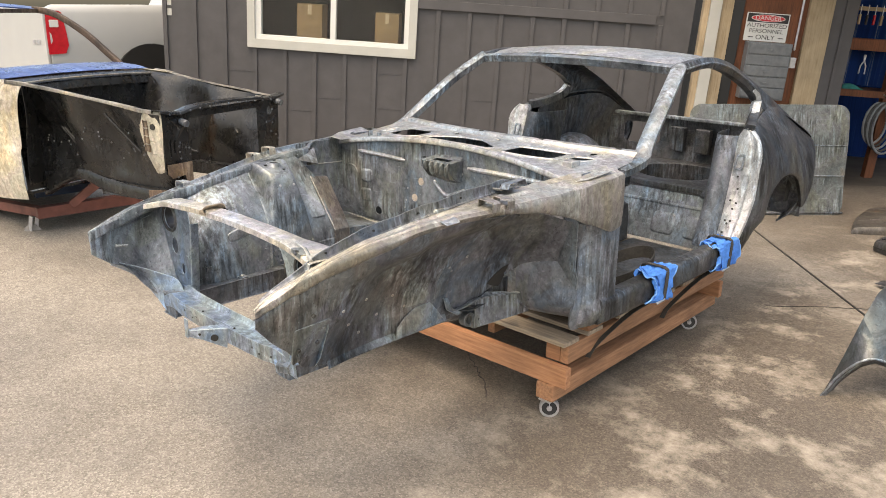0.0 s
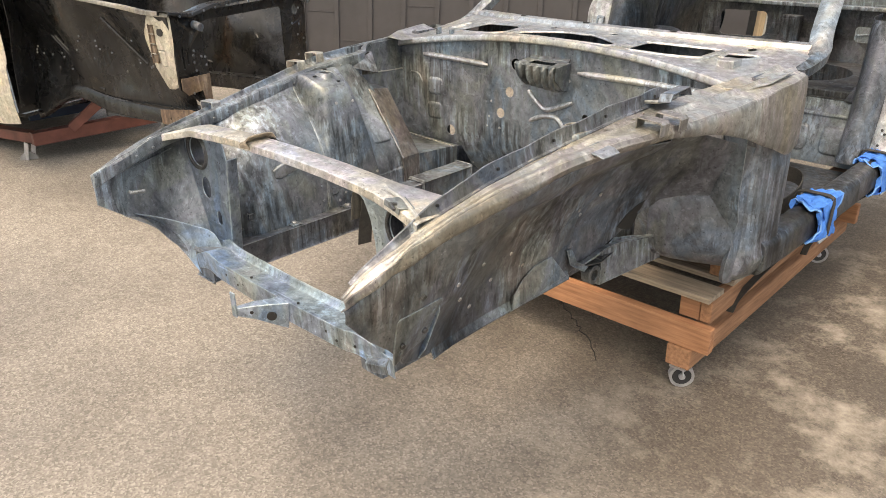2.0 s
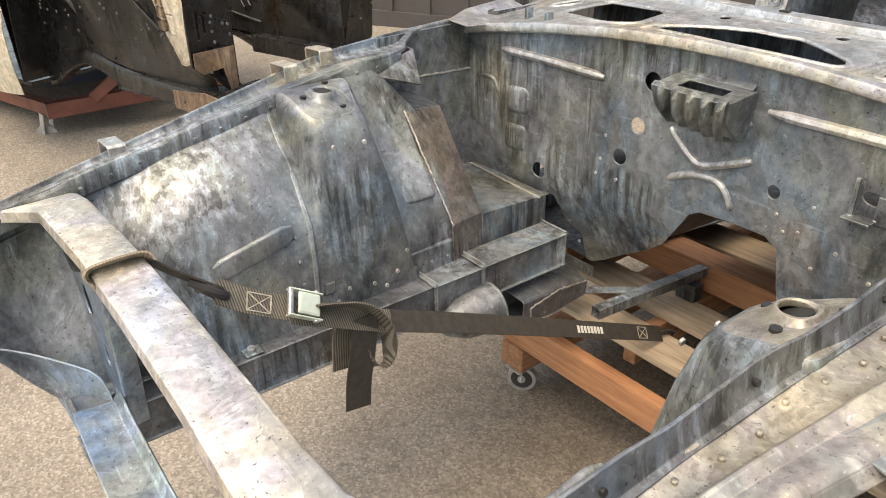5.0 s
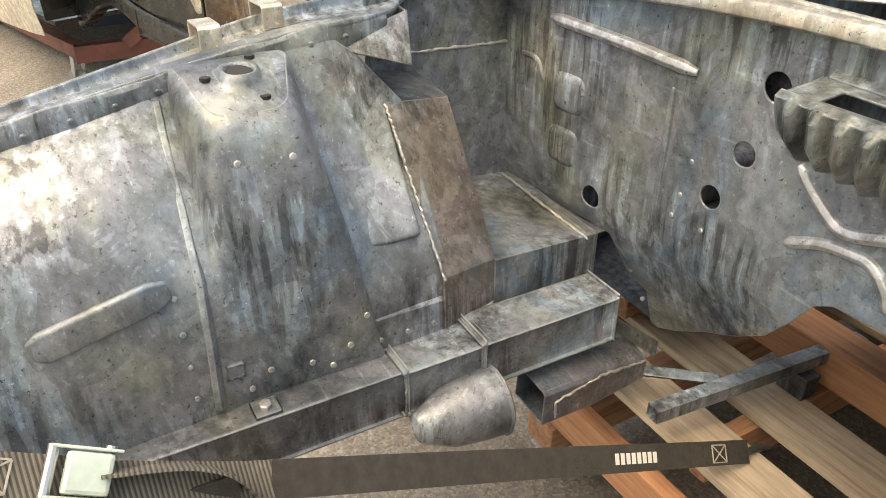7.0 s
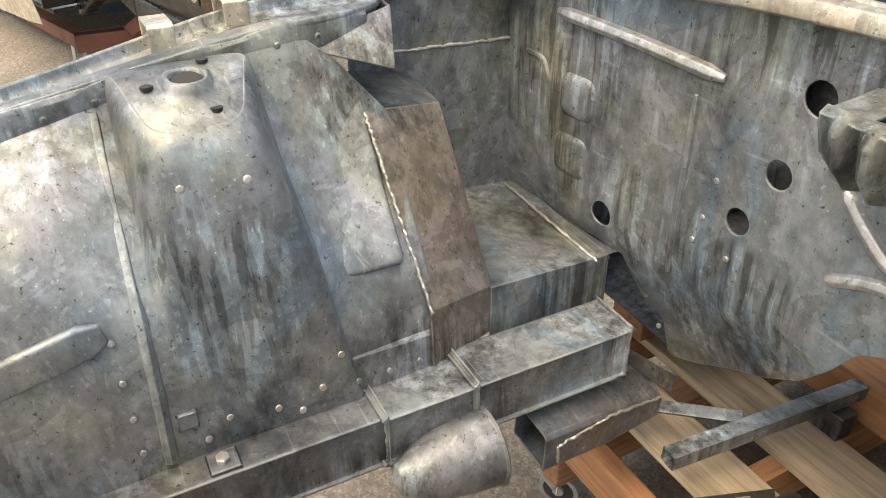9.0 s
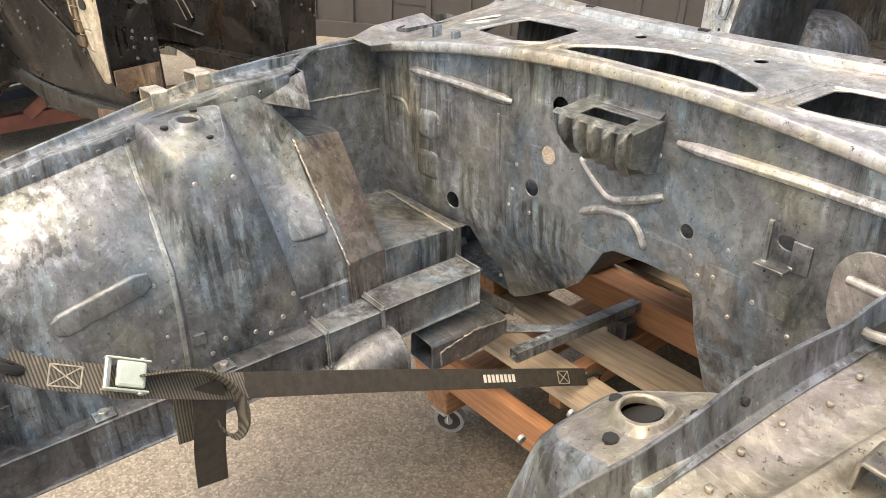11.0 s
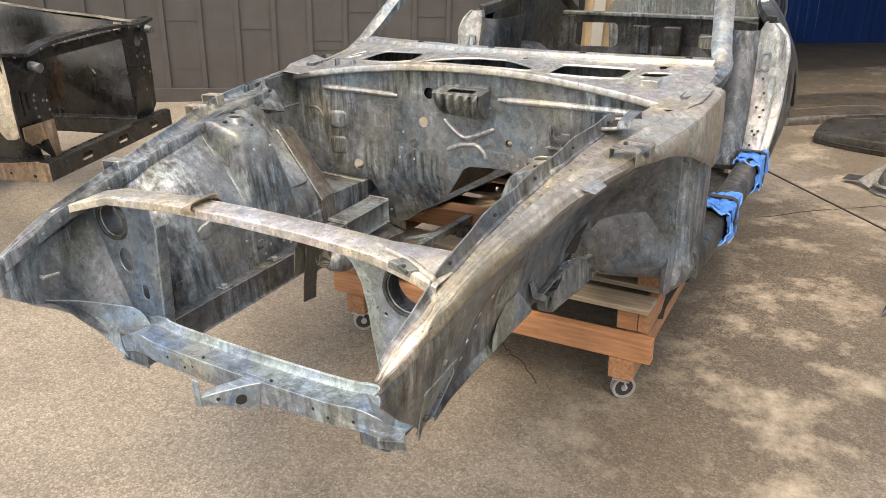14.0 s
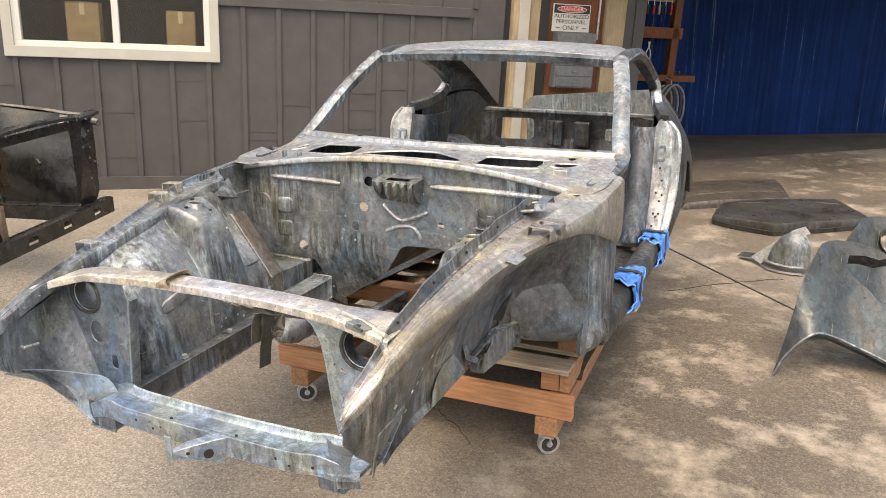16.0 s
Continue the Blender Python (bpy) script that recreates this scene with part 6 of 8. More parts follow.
def build_cart():
    for x in (-0.55, 0.585):
        part("lower_beam", box(x - 0.045, x + 0.045, -0.055, 1.60, 0.094, 0.172, 0.006), FIR_Y, CART)
    for y in (-0.045, 1.50):
        part("cross_beam", box(-0.66, 0.685, y, y + 0.04, 0.173, 0.268, 0.005), FIR, CART)
    for x in (-0.60, 0.64):
        part("upper_beam", box(x - 0.02, x + 0.02, 0.0, 1.60, 0.269, 0.355, 0.005), FIR_Y, CART)
    for x in (-0.2, 0.2):
        part("stringer", box(x - 0.02, x + 0.02, 0.04, 1.60, 0.269, 0.355, 0.005), FIR_Y, CART)
    part("end_block", box(0.545, 0.618, 0.0, 0.04, 0.269, 0.355, 0.004), FIR, CART)
    random.seed(4)
    for k, y in enumerate((-0.02, 0.16, 0.42, 0.60, 0.83, 1.05, 1.30, 1.48)):
        w = random.uniform(0.10, 0.15)
        part("deck_board", box(-0.66, 0.66, y, y + w, 0.356, 0.376, 0.003, m=pose(0, 0, 0, 0, 0, random.uniform(-1.2, 1.2))), PALLET, CART)
    for y in (0.34, 1.1):
        part("riser_block", box(-0.62, 0.62, y, y + 0.09, 0.377, 0.464, 0.005), FIR, CART)
    for x in (-0.60, 0.60):
        part("side_riser", box(x - 0.03, x + 0.06, 0.15, 1.5, 0.377, 0.466, 0.005), FIR_Y, CART)
    for x in (-0.54, 0.59):
        for y in (-0.03, 1.34):
            c = part("caster", disc_cyl((x, y + 0.015, 0.044), (0.6, -0.8, 0.0), 0.044, 0.026, 28, hole=0.034), GALV, CART, smooth=False)
            part("tyre_core", disc_cyl((x, y + 0.015, 0.044), (0.6, -0.8, 0.0), 0.034, 0.020, 24), RUBBER, c)
            part("hub", disc_cyl((x, y + 0.015, 0.044), (0.6, -0.8, 0.0), 0.012, 0.034, 16), GALV, c)
            for d in (-0.012, 0.012):
                part("fork", beam((x + d, y + 0.015 - d * 1.3, 0.044), (x + d * 0.8 - 0.012, y + 0.03 - d * 1.0, 0.0885), 0.003, 0.030, up=(0.6, -0.8, 0.3), bev=0), GALV, c)
            part("swivel_plate", box(x - 0.03, x + 0.03, y - 0.03, y + 0.03, 0.089, 0.0935), GALV, c)


build_cart()

# ---- garage front: posts, board, sign, parts drawers ----
def bpart(name, a, material, parent, bev=0.003, label=""):
    return part(name, box(*a, bev), material, parent, label)


def letters(text, size, place_m, material, parent, name="lettering", width=None):
    cu = bpy.data.curves.new(name, "FONT")
    cu.body, cu.size, cu.align_x, cu.align_y, cu.extrude = text, size, "CENTER", "CENTER", 0.001
    tmp = bpy.data.objects.new("tmp_text", cu)
    scene.collection.objects.link(tmp)
    bpy.context.view_layer.update()
    me = bpy.data.meshes.new_from_object(tmp.evaluated_get(bpy.context.evaluated_depsgraph_get()))
    bpy.data.objects.remove(tmp)
    me.transform(place_m)
    me.name = name
    me.materials.clear()
    me.materials.append(material)
    ob = new(name, me)
    ob.parent = parent
    return ob


def build_garage_front():
    post = thing("door_post", "pale pine door post with a white edge strip", "post", BLD, kind="structure")
    bpart("white_strip", (2.90, 3.01, -0.05, 0.05, -0.2, 3.2), TRIM_WHITE, post)
    bpart("pine_jamb", (2.845, 2.899, -0.03, 0.07, -0.2, 3.2), PINE, post)
    bpart("pine_stud", (3.011, 3.13, -0.02, 0.09, -0.2, 3.2), PINE, post)
    # black strip painted as the shade of the door recess
    bpart("recess_shade", (3.131, 3.24, 0.0, 0.06, -0.2, 3.2), FLAT_BLACK, post)
    board = thing("plywood_board", "red-brown stained plywood wall board", "board", BLD, kind="structure")
    bpart("sheet", (3.241, 3.86, 0.03, 0.06, -0.2, 3.2), PLYWOOD, board)
    post2 = thing("pine_post", "pale pine stud beside the board", "post", BLD, kind="structure")
    bpart("stud", (3.861, 4.09, -0.02, 0.09, -0.2, 3.2), PINE, post2)
    jamb = thing("garage_jamb", "grey painted steel garage door jamb", "door jamb", BLD, kind="structure")
    bpart("jamb_face", (4.091, 4.33, 0.0, 0.12, -0.2, 3.2), SIDING, jamb)
    bpart("jamb_rib", (4.20, 4.225, -0.02, 0.0, -0.2, 3.2), SIDING, jamb)
    # conduit and box
    con = thing("conduit", "galvanised conduit with a junction box on the board", "conduit", BLD)
    part("pipe", tube([(3.80, 0.015, 1.55), (3.80, 0.015, 3.2)], 0.011), GALV, con, smooth=True)
    bpart("junction_box", (3.775, 3.83, -0.01, 0.029, 1.38, 1.48), GALV, con)
    # sign
    sign = thing("danger_sign", "white safety sign with red oval and black lettering", "sign", BLD)
    bpart("panel", (3.285, 3.70, 0.018, 0.028, 1.615, 1.885), SIGN_WHITE, sign, 0.002)
    bpart("header", (3.295, 3.69, 0.0155, 0.0178, 1.795, 1.877), FLAT_BLACK, sign, 0)
    up = Matrix.Rotation(radians(90), 4, "X")
    bm = plate(circle(0.165, 28, 3.4925, 1.836, 0.034), [], lambda u, v: (u, 0.014, v), 0.001)
    part("oval_rim", bm, SIGN_WHITE, sign)
    bm = plate(circle(0.158, 28, 3.4925, 1.836, 0.029), [], lambda u, v: (u, 0.0125, v), 0.001)
    part("oval", bm, SIGN_RED, sign)
    for text, z, size, mat in (("DANGER", 1.836, 0.056, SIGN_WHITE), ("AUTHORIZED", 1.765, 0.055, FLAT_BLACK), ("PERSONNEL", 1.712, 0.055, FLAT_BLACK), ("ONLY", 1.652, 0.062, FLAT_BLACK)):
        letters(text, size, Matrix.Translation((3.4925, 0.0105 if text == "DANGER" else 0.016, z)) @ up @ Matrix.Diagonal((1.12, 1, 1, 1)), mat, sign)
    for x in (3.325, 3.62):
        bpart("bar", (x, x + 0.05, 0.0158, 0.0178, 1.648, 1.656), FLAT_BLACK, sign, 0)
    # drawers
    bins = thing("parts_drawers", "grey plastic small-parts drawer cabinet on the board", "drawer cabinet", BLD)
    bpart("cabinet", (3.31, 3.74, -0.10, 0.029, 1.06, 1.61), BIN_PLASTIC, bins, 0.006)
    for k in range(5):
        d = bpart("drawer", (3.325, 3.725, -0.112, -0.101, 1.075 + 0.106 * k, 1.17 + 0.106 * k), BIN_PLASTIC, bins, 0.004)
        bpart("pull", (3.50, 3.55, -0.122, -0.1125, 1.11 + 0.106 * k, 1.125 + 0.106 * k), BIN_PLASTIC, d, 0.002)
    # house number on the wall, as plain bars
    num = thing("number_plate_bars", "white number marks on the siding", "number", BLD)
    for z in (1.46, 1.56):
        bpart("bar", (-2.60, -2.55, -0.006, -0.001, z, z + 0.07), TRIM_WHITE, num, 0)


build_garage_front()


CRACKS = (((-0.14, 1.60), (0.0, 1.49), (0.11, 1.42), (0.27, 1.28)), ((0.73, 3.40), (1.0, 3.64), (1.25, 3.84), (1.40, 3.93)))


def build_garage():
    g = thing("garage_shell", "garage interior walls with weathered blue sheet back wall", "garage", kind="structure")
    a, b = Vector((-1.9, 8.75, -0.1)), Vector((6.5, 13.0, -0.1))
    d = (b - a).normalized()
    n = Vector((-d.y, d.x, 0))
    bm = loft([[a, b], [a + Vector((0.05, 0, 3.6)), b + Vector((0.05, 0, 3.6))]], 0.05)
    part("back_wall", bm, BLUE_SHEET, g)
    q = [BLD @ Vector(p) for p in ((2.96, 0.12, 0), (11.4, 0.12, 0), (11.4, 7.4, 0), (2.96, 7.4, 0))]
    # floor under the roof; the indoor shade is put into its colour
    fl = part("garage_floor", loft([[(p.x, p.y, 0.004) for p in q[:2]], [(p.x, p.y, 0.004) for p in (q[3], q[2])]]), plain("shaded_garage_concrete", (0.075, 0.066, 0.056), 0.7, 0.0, 2.5, 0.4, 0.2))
    tagged(fl, "garage floor, darkened for the shade indoors", "floor", kind="structure")
    # unseen ceiling, added to keep sky light out of the garage
    ceil = part("garage_ceiling", box(2.86, 11.5, 0.1, 7.5, 3.05, 3.15, m=BLD), PINE)
    tagged(ceil, "unseen garage ceiling added to dim the interior", "ceiling", kind="structure")
    # unseen canopy, added only to shade the garage front and floor
    cano = part("garage_canopy", box(2.86, 11.5, -1.5, 0.1, 2.78, 2.88, m=BLD), PINE)
    tagged(cano, "unseen canopy added to shade the garage front", "canopy", kind="structure")
    # unseen lintel, put in with the ceiling above the door
    lin = part("garage_lintel", box(4.33, 11.5, 0.0, 0.2, 2.6, 3.3, m=BLD), SIDING)
    tagged(lin, "unseen grey lintel above the garage door", "lintel", kind="structure")
    # unseen side walls, coloured dark for the dim garage
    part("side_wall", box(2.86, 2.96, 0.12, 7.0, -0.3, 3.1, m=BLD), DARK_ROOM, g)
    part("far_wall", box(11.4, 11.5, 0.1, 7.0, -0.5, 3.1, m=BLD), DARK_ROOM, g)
    # joints in the slab
    for p, q, w in (((-0.9, 5.97, 0.002), (4.2, 0.4, 0.002), 0.014),):
        j = part("slab_joint", beam(p, q, w, 0.003, bev=0), FLAT_BLACK)
        tagged(j, "dark expansion joint in the slab", "joint", kind="structure")
    rc = random.Random(3)
    for pts in CRACKS:
        q = curve_pts([(x, y, 0.001) for x, y in pts], 6)
        q = [p + Vector((rc.uniform(-0.012, 0.012), rc.uniform(-0.012, 0.012), 0)) for p in q]
        c = part("ground_crack", sweep(q, [(-0.0022, -0.003), (0.0022, -0.003), (0.0022, 0.001), (-0.0022, 0.001)]), FLAT_BLACK)
        tagged(c, "thin dark crack in the concrete", "crack", kind="structure")
    # bench with shelf, tools and hose
    W2 = BLD @ Matrix.Translation((4.40, 0.55, 0))
    bench = thing("tool_bench", "wooden bench with tool shelves and hanging pliers", "workbench", W2)
    bpart("bench_top", (0.0, 1.0, 0.0, 0.5, 1.10, 1.17), PLYWOOD, bench)
    for x in (0.02, 0.62):
        bpart("upright", (x, x + 0.09, 0.0, 0.09, 0.0 if x < 0.3 else -0.2, 2.4), PLYWOOD, bench)
    bpart("upper_shelf", (0.0, 0.75, 0.0, 0.30, 1.58, 1.70), PLYWOOD, bench)
    bpart("tool_rail", (0.0, 0.72, 0.05, 0.09, 1.98, 2.02), PINE, bench)
    bpart("back_board", (-0.05, 1.0, 0.30, 0.34, 1.2, 2.5), BLUE_SHEET, bench)
    rnd = random.Random(5)
    for i in range(7):
        x = 0.12 + 0.075 * i
        t = thing("screwdriver", "screwdriver hanging in a wooden rail", "screwdriver", W2 @ Matrix.Translation((x, 0.02, 1.95)), "tools on the bench rail")
        c = [(0.5, 0.05, 0.03), (0.6, 0.4, 0.05), (0.05, 0.05, 0.06)][i % 3]
        part("handle", disc_cyl((0, 0, -0.06), (0, 0, 1), 0.014, 0.10, 10), TAIL_RED if i % 3 == 0 else (PINE if i % 3 == 1 else FLAT_BLACK), t, smooth=True)
        part("blade", disc_cyl((0, 0, 0.04), (0, 0, 1), 0.004, 0.10, 8), GALV, t)
    pl = thing("pliers", "steel pliers hanging under the shelf", "pliers", W2 @ Matrix.Translation((0.33, -0.01, 1.42)))
    for s in (-1, 1):
        part("jaw", tube([(s * 0.03, 0, -0.08), (s * 0.028, 0, 0.0), (s * -0.005, 0, 0.07), (s * -0.008, 0, 0.12)], 0.007), GALV, pl)
    cap = thing("teal_cap", "teal cloth lying on the bench", "cloth", W2 @ Matrix.Translation((0.3, 0.15, 1.17)))
    part("fold", loft(smooth_rows([[(0.12 * x, 0.09 * y, 0.05 * (1 - x * x) * (1 - y * y) + 0.004) for x in (-1, -0.5, 0, 0.5, 1)] for y in (-1, -0.5, 0, 0.5, 1)], 2, 2), 0.003), plain("teal_cloth", (0.03, 0.22, 0.20), 0.9), cap, smooth=True)
    hose = thing("coiled_hose", "grey coiled air hose hanging from the bench", "hose", W2 @ Matrix.Translation((0.62, -0.08, 0.84)))
    for k in range(5):
        r = 0.19 + 0.012 * k
        pts = [(0.03 * k - 0.06 + 0.62 * r * math.cos(t), -0.03 * k * 0.3, r * 1.15 * math.sin(t) - 0.01 * k) for t in np.linspace(0, 2 * math.pi, 29)]
        part("loop", sweep(pts, circle(0.013, 8), up=(0.01, 1, 0.02), caps=False), RUBBER if k % 2 else BIN_PLASTIC, hose, smooth=True)
    part("hook", tube([(0, 0.08, 0.30), (0, -0.03, 0.28), (0, -0.03, 0.22)], 0.008), GALV, hose)
    # big bare sheet leaning by the opening
    sh = thing("steel_hood_panel", "large bare-metal hood panel leaning against the post", "hood panel", pose(0.0, 5.83, 0, -9, 0, 46))
    bm = plate(rrect(-1.0, 0.42, 0.0, 0.98, 0.10, 5), [], lambda u, v: (u, 0.05 * (u / 1.0) ** 2 + 0.012 * math.sin(v * 7), v), 0.012, 0.12)
    part("skin", bm, steel("sheet_steel", (0.07, 0.075, 0.072), (0.16, 0.168, 0.16), (1.1, 1.0, 0.85), (0.9, 0.97, 1.05), 0.4), sh, smooth=True)
    part("edge_fold", tube([(-1.0, 0.05, 0.02), (-0.3, 0.0, 0.015), (0.42, 0.01, 0.02)], 0.012), STEEL_DARK, sh)
    for z in (0.35, 0.62):
        part("crease", tube([(-0.95, 0.03, z), (-0.3, -0.004, z + 0.01), (0.40, -0.006, z)], 0.006), STEEL, sh)


build_garage()


# ---- loose panels on the slab ----
def build_panels():
    a = thing("hood_panel", "flat rust-stained black hood panel lying on the slab", "car panel")
    m = steel("rusty_black_panel", (0.025, 0.024, 0.023), (0.12, 0.105, 0.09), (1.8, 1.0, 0.55), (0.95, 0.95, 0.95), 0.2)
    rows = [[(0.43, 6.40, 0.0), (0.44, 6.39, 0.05), (0.70, 6.58, 0.066), (1.0, 6.76, 0.062), (1.25, 6.93, 0.05), (1.27, 6.95, 0.0)], [(0.46, 6.0, 0.0), (0.47, 6.0, 0.058), (0.75, 6.2, 0.078), (1.05, 6.4, 0.074), (1.32, 6.59, 0.058), (1.33, 6.6, 0.0)], [(0.54, 5.62, 0.0), (0.55, 5.62, 0.055), (0.80, 5.78, 0.072), (1.1, 5.98, 0.070), (1.385, 6.16, 0.055), (1.395, 6.17, 0.0)], [(0.555, 5.55, 0.0), (0.565, 5.55, 0.045), (0.80, 5.71, 0.058), (1.1, 5.91, 0.056), (1.39, 6.10, 0.045), (1.40, 6.11, 0.0)], [(0.56, 5.54, 0.0), (0.57, 5.54, 0.0), (0.80, 5.70, 0.0), (1.1, 5.90, 0.0), (1.39, 6.09, 0.0), (1.40, 6.10, 0.0)]]
    part("skin", loft(smooth_rows(rows, 2, 2), 0.006), m, a, smooth=True)
    part("stiffener", tube([(0.60, 5.85, 0.070), (0.95, 6.1, 0.080), (1.33, 6.33, 0.064)], 0.006), m, a)
    d = thing("door_shell", "black painted car door shell lying flat", "car door")
    out = curve_pts([(x, y, 0) for x, y in ((0.83, 5.14), (0.98, 5.05), (1.27, 4.96), (1.33, 4.97), (1.65, 5.2), (1.94, 5.44), (1.975, 5.50), (1.97, 5.60), (1.79, 6.02), (1.74, 6.06), (1.6, 6.0), (1.2, 5.8), (0.94, 5.65), (0.88, 5.58), (0.84, 5.35), (0.83, 5.14))], 3)[:-1]
    out = [(p.x, p.y) for p in out]
    dm = steel("black_door_metal", (0.022, 0.022, 0.022), (0.10, 0.10, 0.098), (1.1, 1.0, 0.9), (0.95, 1.0, 1.05), 0.35, 0.4, (0.25, 0.45))
    mx, my = 1.4, 5.45
    rings = [[(mx + (u - mx) * k, my + (v - my) * k, z + (0.018 * math.sin((u - 0.8) * 2.6) if z > 0.03 else 0)) for u, v in out] for k, z in ((0.985, 0.0), (1.0, 0.012), (1.0, 0.065), (0.985, 0.082), (0.90, 0.088), (0.6, 0.092), (0.3, 0.094), (0.02, 0.094))]
    part("skin", loft(rings, 0.0, close=True), dm, d, smooth=True)
    part("edge_seam", sweep([(mx + (u - mx) * 1.002, my + (v - my) * 1.002, 0.036) for u, v in out + out[:1]], circle(0.005, 6), caps=False), FLAT_BLACK, d)
    part("belt_line", tube([(1.0, 5.55, 0.098), (1.4, 5.78, 0.102), (1.78, 5.86, 0.096)], 0.006), dm, d)
    part("latch_hole_dot", disc_cyl((1.22, 5.10, 0.098), (0, 0, 1), 0.03, 0.006, 16), FLAT_BLACK, d)
    # headlight bucket
    c = thing("headlight_bucket", "bright bare-metal headlight scoop lying on the slab", "headlight scoop", pose(1.42, 4.15, 0.0, 0, 0, -12) @ Matrix.Scale(0.82, 4))
    rows = []
    for t in np.linspace(0, 1, 9):
        r = 0.165 * math.sqrt(max(0.01, 1 - 0.92 * t * t))
        rows.append([(r * math.cos(a) + 0.03 * t, 0.75 * r * math.sin(a), 0.05 + 0.27 * t) for a in np.linspace(math.pi * 0.93, math.pi * 2.05, 15)])
    part("bowl", loft(rows, 0.004), STEEL, c, smooth=True)
    part("bowl_rim", sweep([Vector(r[-1]) for r in rows], rrect(-0.006, 0.006, -0.018, 0.018, 0.003, 2), up=(0.1, 1, 0)), STEEL_LIGHT, c, smooth=True)
    for z, r in ((0.075, 0.185), (0.02, 0.20)):
        ring = [[(r * k * math.cos(a), 0.75 * r * k * math.sin(a), z - 0.03 * (k - 0.85)) for k in (0.85, 1.0, 1.06)] for a in np.linspace(math.pi * 1.05, math.pi * 1.75, 12)]
        part("base_band", loft(ring, 0.004), STEEL_LIGHT, c, smooth=True)
    part("flange", loft([[(-0.30, 0.02, 0.05), (-0.18, 0.10, 0.16), (-0.02, 0.16, 0.30), (0.06, 0.18, 0.34)], [(-0.20, -0.06, 0.03), (-0.11, 0.02, 0.14), (0.03, 0.07, 0.25), (0.12, 0.10, 0.31)]], 0.004), STEEL_LIGHT, c, smooth=True)
    part("tail", loft([[(-0.42, 0.05, 0.03), (-0.40, 0.13, 0.05)], [(-0.30, 0.02, 0.05), (-0.26, 0.10, 0.07)]], 0.005), STEEL_DARK, c)
    # two front fenders standing on their wheel arches
    fm = steel("dull_fender_steel", (0.035, 0.040, 0.042), (0.10, 0.110, 0.112), (1.1, 1.0, 0.9), (0.85, 1.0, 1.1), 0.45, 0.15, (0.26, 0.42))
    def fender(m, label, ring):
        f = thing("front_fender", label, "fender", m, "loose fenders on the slab")
        top = [(0.0, 0.0), (0.03, 0.075), (0.064, 0.166), (0.118, 0.326), (0.16, 0.43), (0.20, 0.49), (0.26, 0.57), (0.31, 0.60), (0.357, 0.615), (0.457, 0.615), (0.525, 0.595), (0.62, 0.55)]
        cutout = [] if ring else [(0.546, 0.53), (0.475, 0.545), (0.40, 0.54), (0.38, 0.487), (0.42, 0.44), (0.475, 0.40), (0.546, 0.326), (0.635, 0.28)]
        tail = [(0.72, 0.24), (0.95, 0.14), (1.20, 0.06), (1.20, -0.08), (0.95, -0.05), (0.72, 0.02), (0.60, 0.075), (0.457, 0.13), (0.36, 0.16), (0.27, 0.175), (0.19, 0.172), (0.136, 0.146), (0.09, 0.11), (0.054, 0.076), (0.025, 0.03)]
        outl = top + cutout + tail
        hole = [circle(0.085, 24, 0.44, 0.49, 0.075)] if ring else []
        def bend(u, v):
            return (u, -0.10 * math.exp(-((u - 0.16) / 0.12) ** 2) + 0.12 * max(0, u - 0.25) + 0.30 * max(0, 0.13 - u) + 0.9 * max(0, v - 0.52) ** 1.3, 1.22 * v)
        part("skin", plate(outl, hole, bend, 0.004, 0.04), fm, f, smooth=True)
        lip = [Vector(bend(u, v)) for u, v in tail[4:] + [(0.0, 0.0)]]
        part("arch_lip", sweep(curve_pts([p + Vector((0, 0.008, 0)) for p in lip], 3), rrect(-0.014, 0.014, -0.004, 0.004, 0.002, 2)), STEEL, f, smooth=True)
        inner = [Vector(bend(u, v)) for u, v in tail[4:]]
        part("arch_return", loft([inner, [p + Vector((0.01, 0.10, 0.012)) for p in inner]], 0.004), STEEL_DARK, f, smooth=True)
        part("crease_line", tube([bend(0.27, 0.18), bend(0.30, 0.33), bend(0.345, 0.46), bend(0.36, 0.53)], 0.004), fm, f)
        if ring:
            loop = [Vector(bend(u, v)) for u, v in hole[0]]
            loop += loop[:1]
            part("lamp_tube", loft([[p + Vector((0, -0.02, 0)) for p in loop], [p + Vector((0, 0.02, 0)) for p in loop], [p + Vector((0.01, 0.09, -0.01)) for p in loop]], 0.005), STEEL_DARK, f, smooth=True)
        else:
            edge = [Vector(bend(u, v)) for u, v in top[-2:] + cutout]
            part("lamp_flange", loft([edge, [p + Vector((0, 0.09, -0.012)) for p in edge]], 0.004), STEEL_DARK, f, smooth=True)
        return f
    fender(pose(1.385, 2.40, 0, -38, 0, 14), "dull bare-metal front fender with an open headlight cutout", False)
    fender(pose(1.53, 2.93, 0, -34, 0, 8), "dull bare-metal front fender with a round headlight ring behind the other", True)


build_panels()


# ---- second stripped car on a red rolling frame ----
OC = pose(-2.40, 1.55, 0.02, 0, 0, 107.6) @ Matrix.Diagonal((0.94, 1, 0.985, 1))


RUSTY_BLACK = steel("rusty_black_paint", (0.012, 0.010, 0.009), (0.10, 0.065, 0.045), (1.3, 0.9, 0.6), (0.9, 0.95, 1.0), 0.1, 0.6, (0.45, 0.7))


RUST = steel("surface_rust", (0.03, 0.022, 0.016), (0.26, 0.175, 0.115), (1.2, 0.9, 0.7), (0.95, 0.98, 1.0), 0.0, 0.7, (0.5, 0.75))
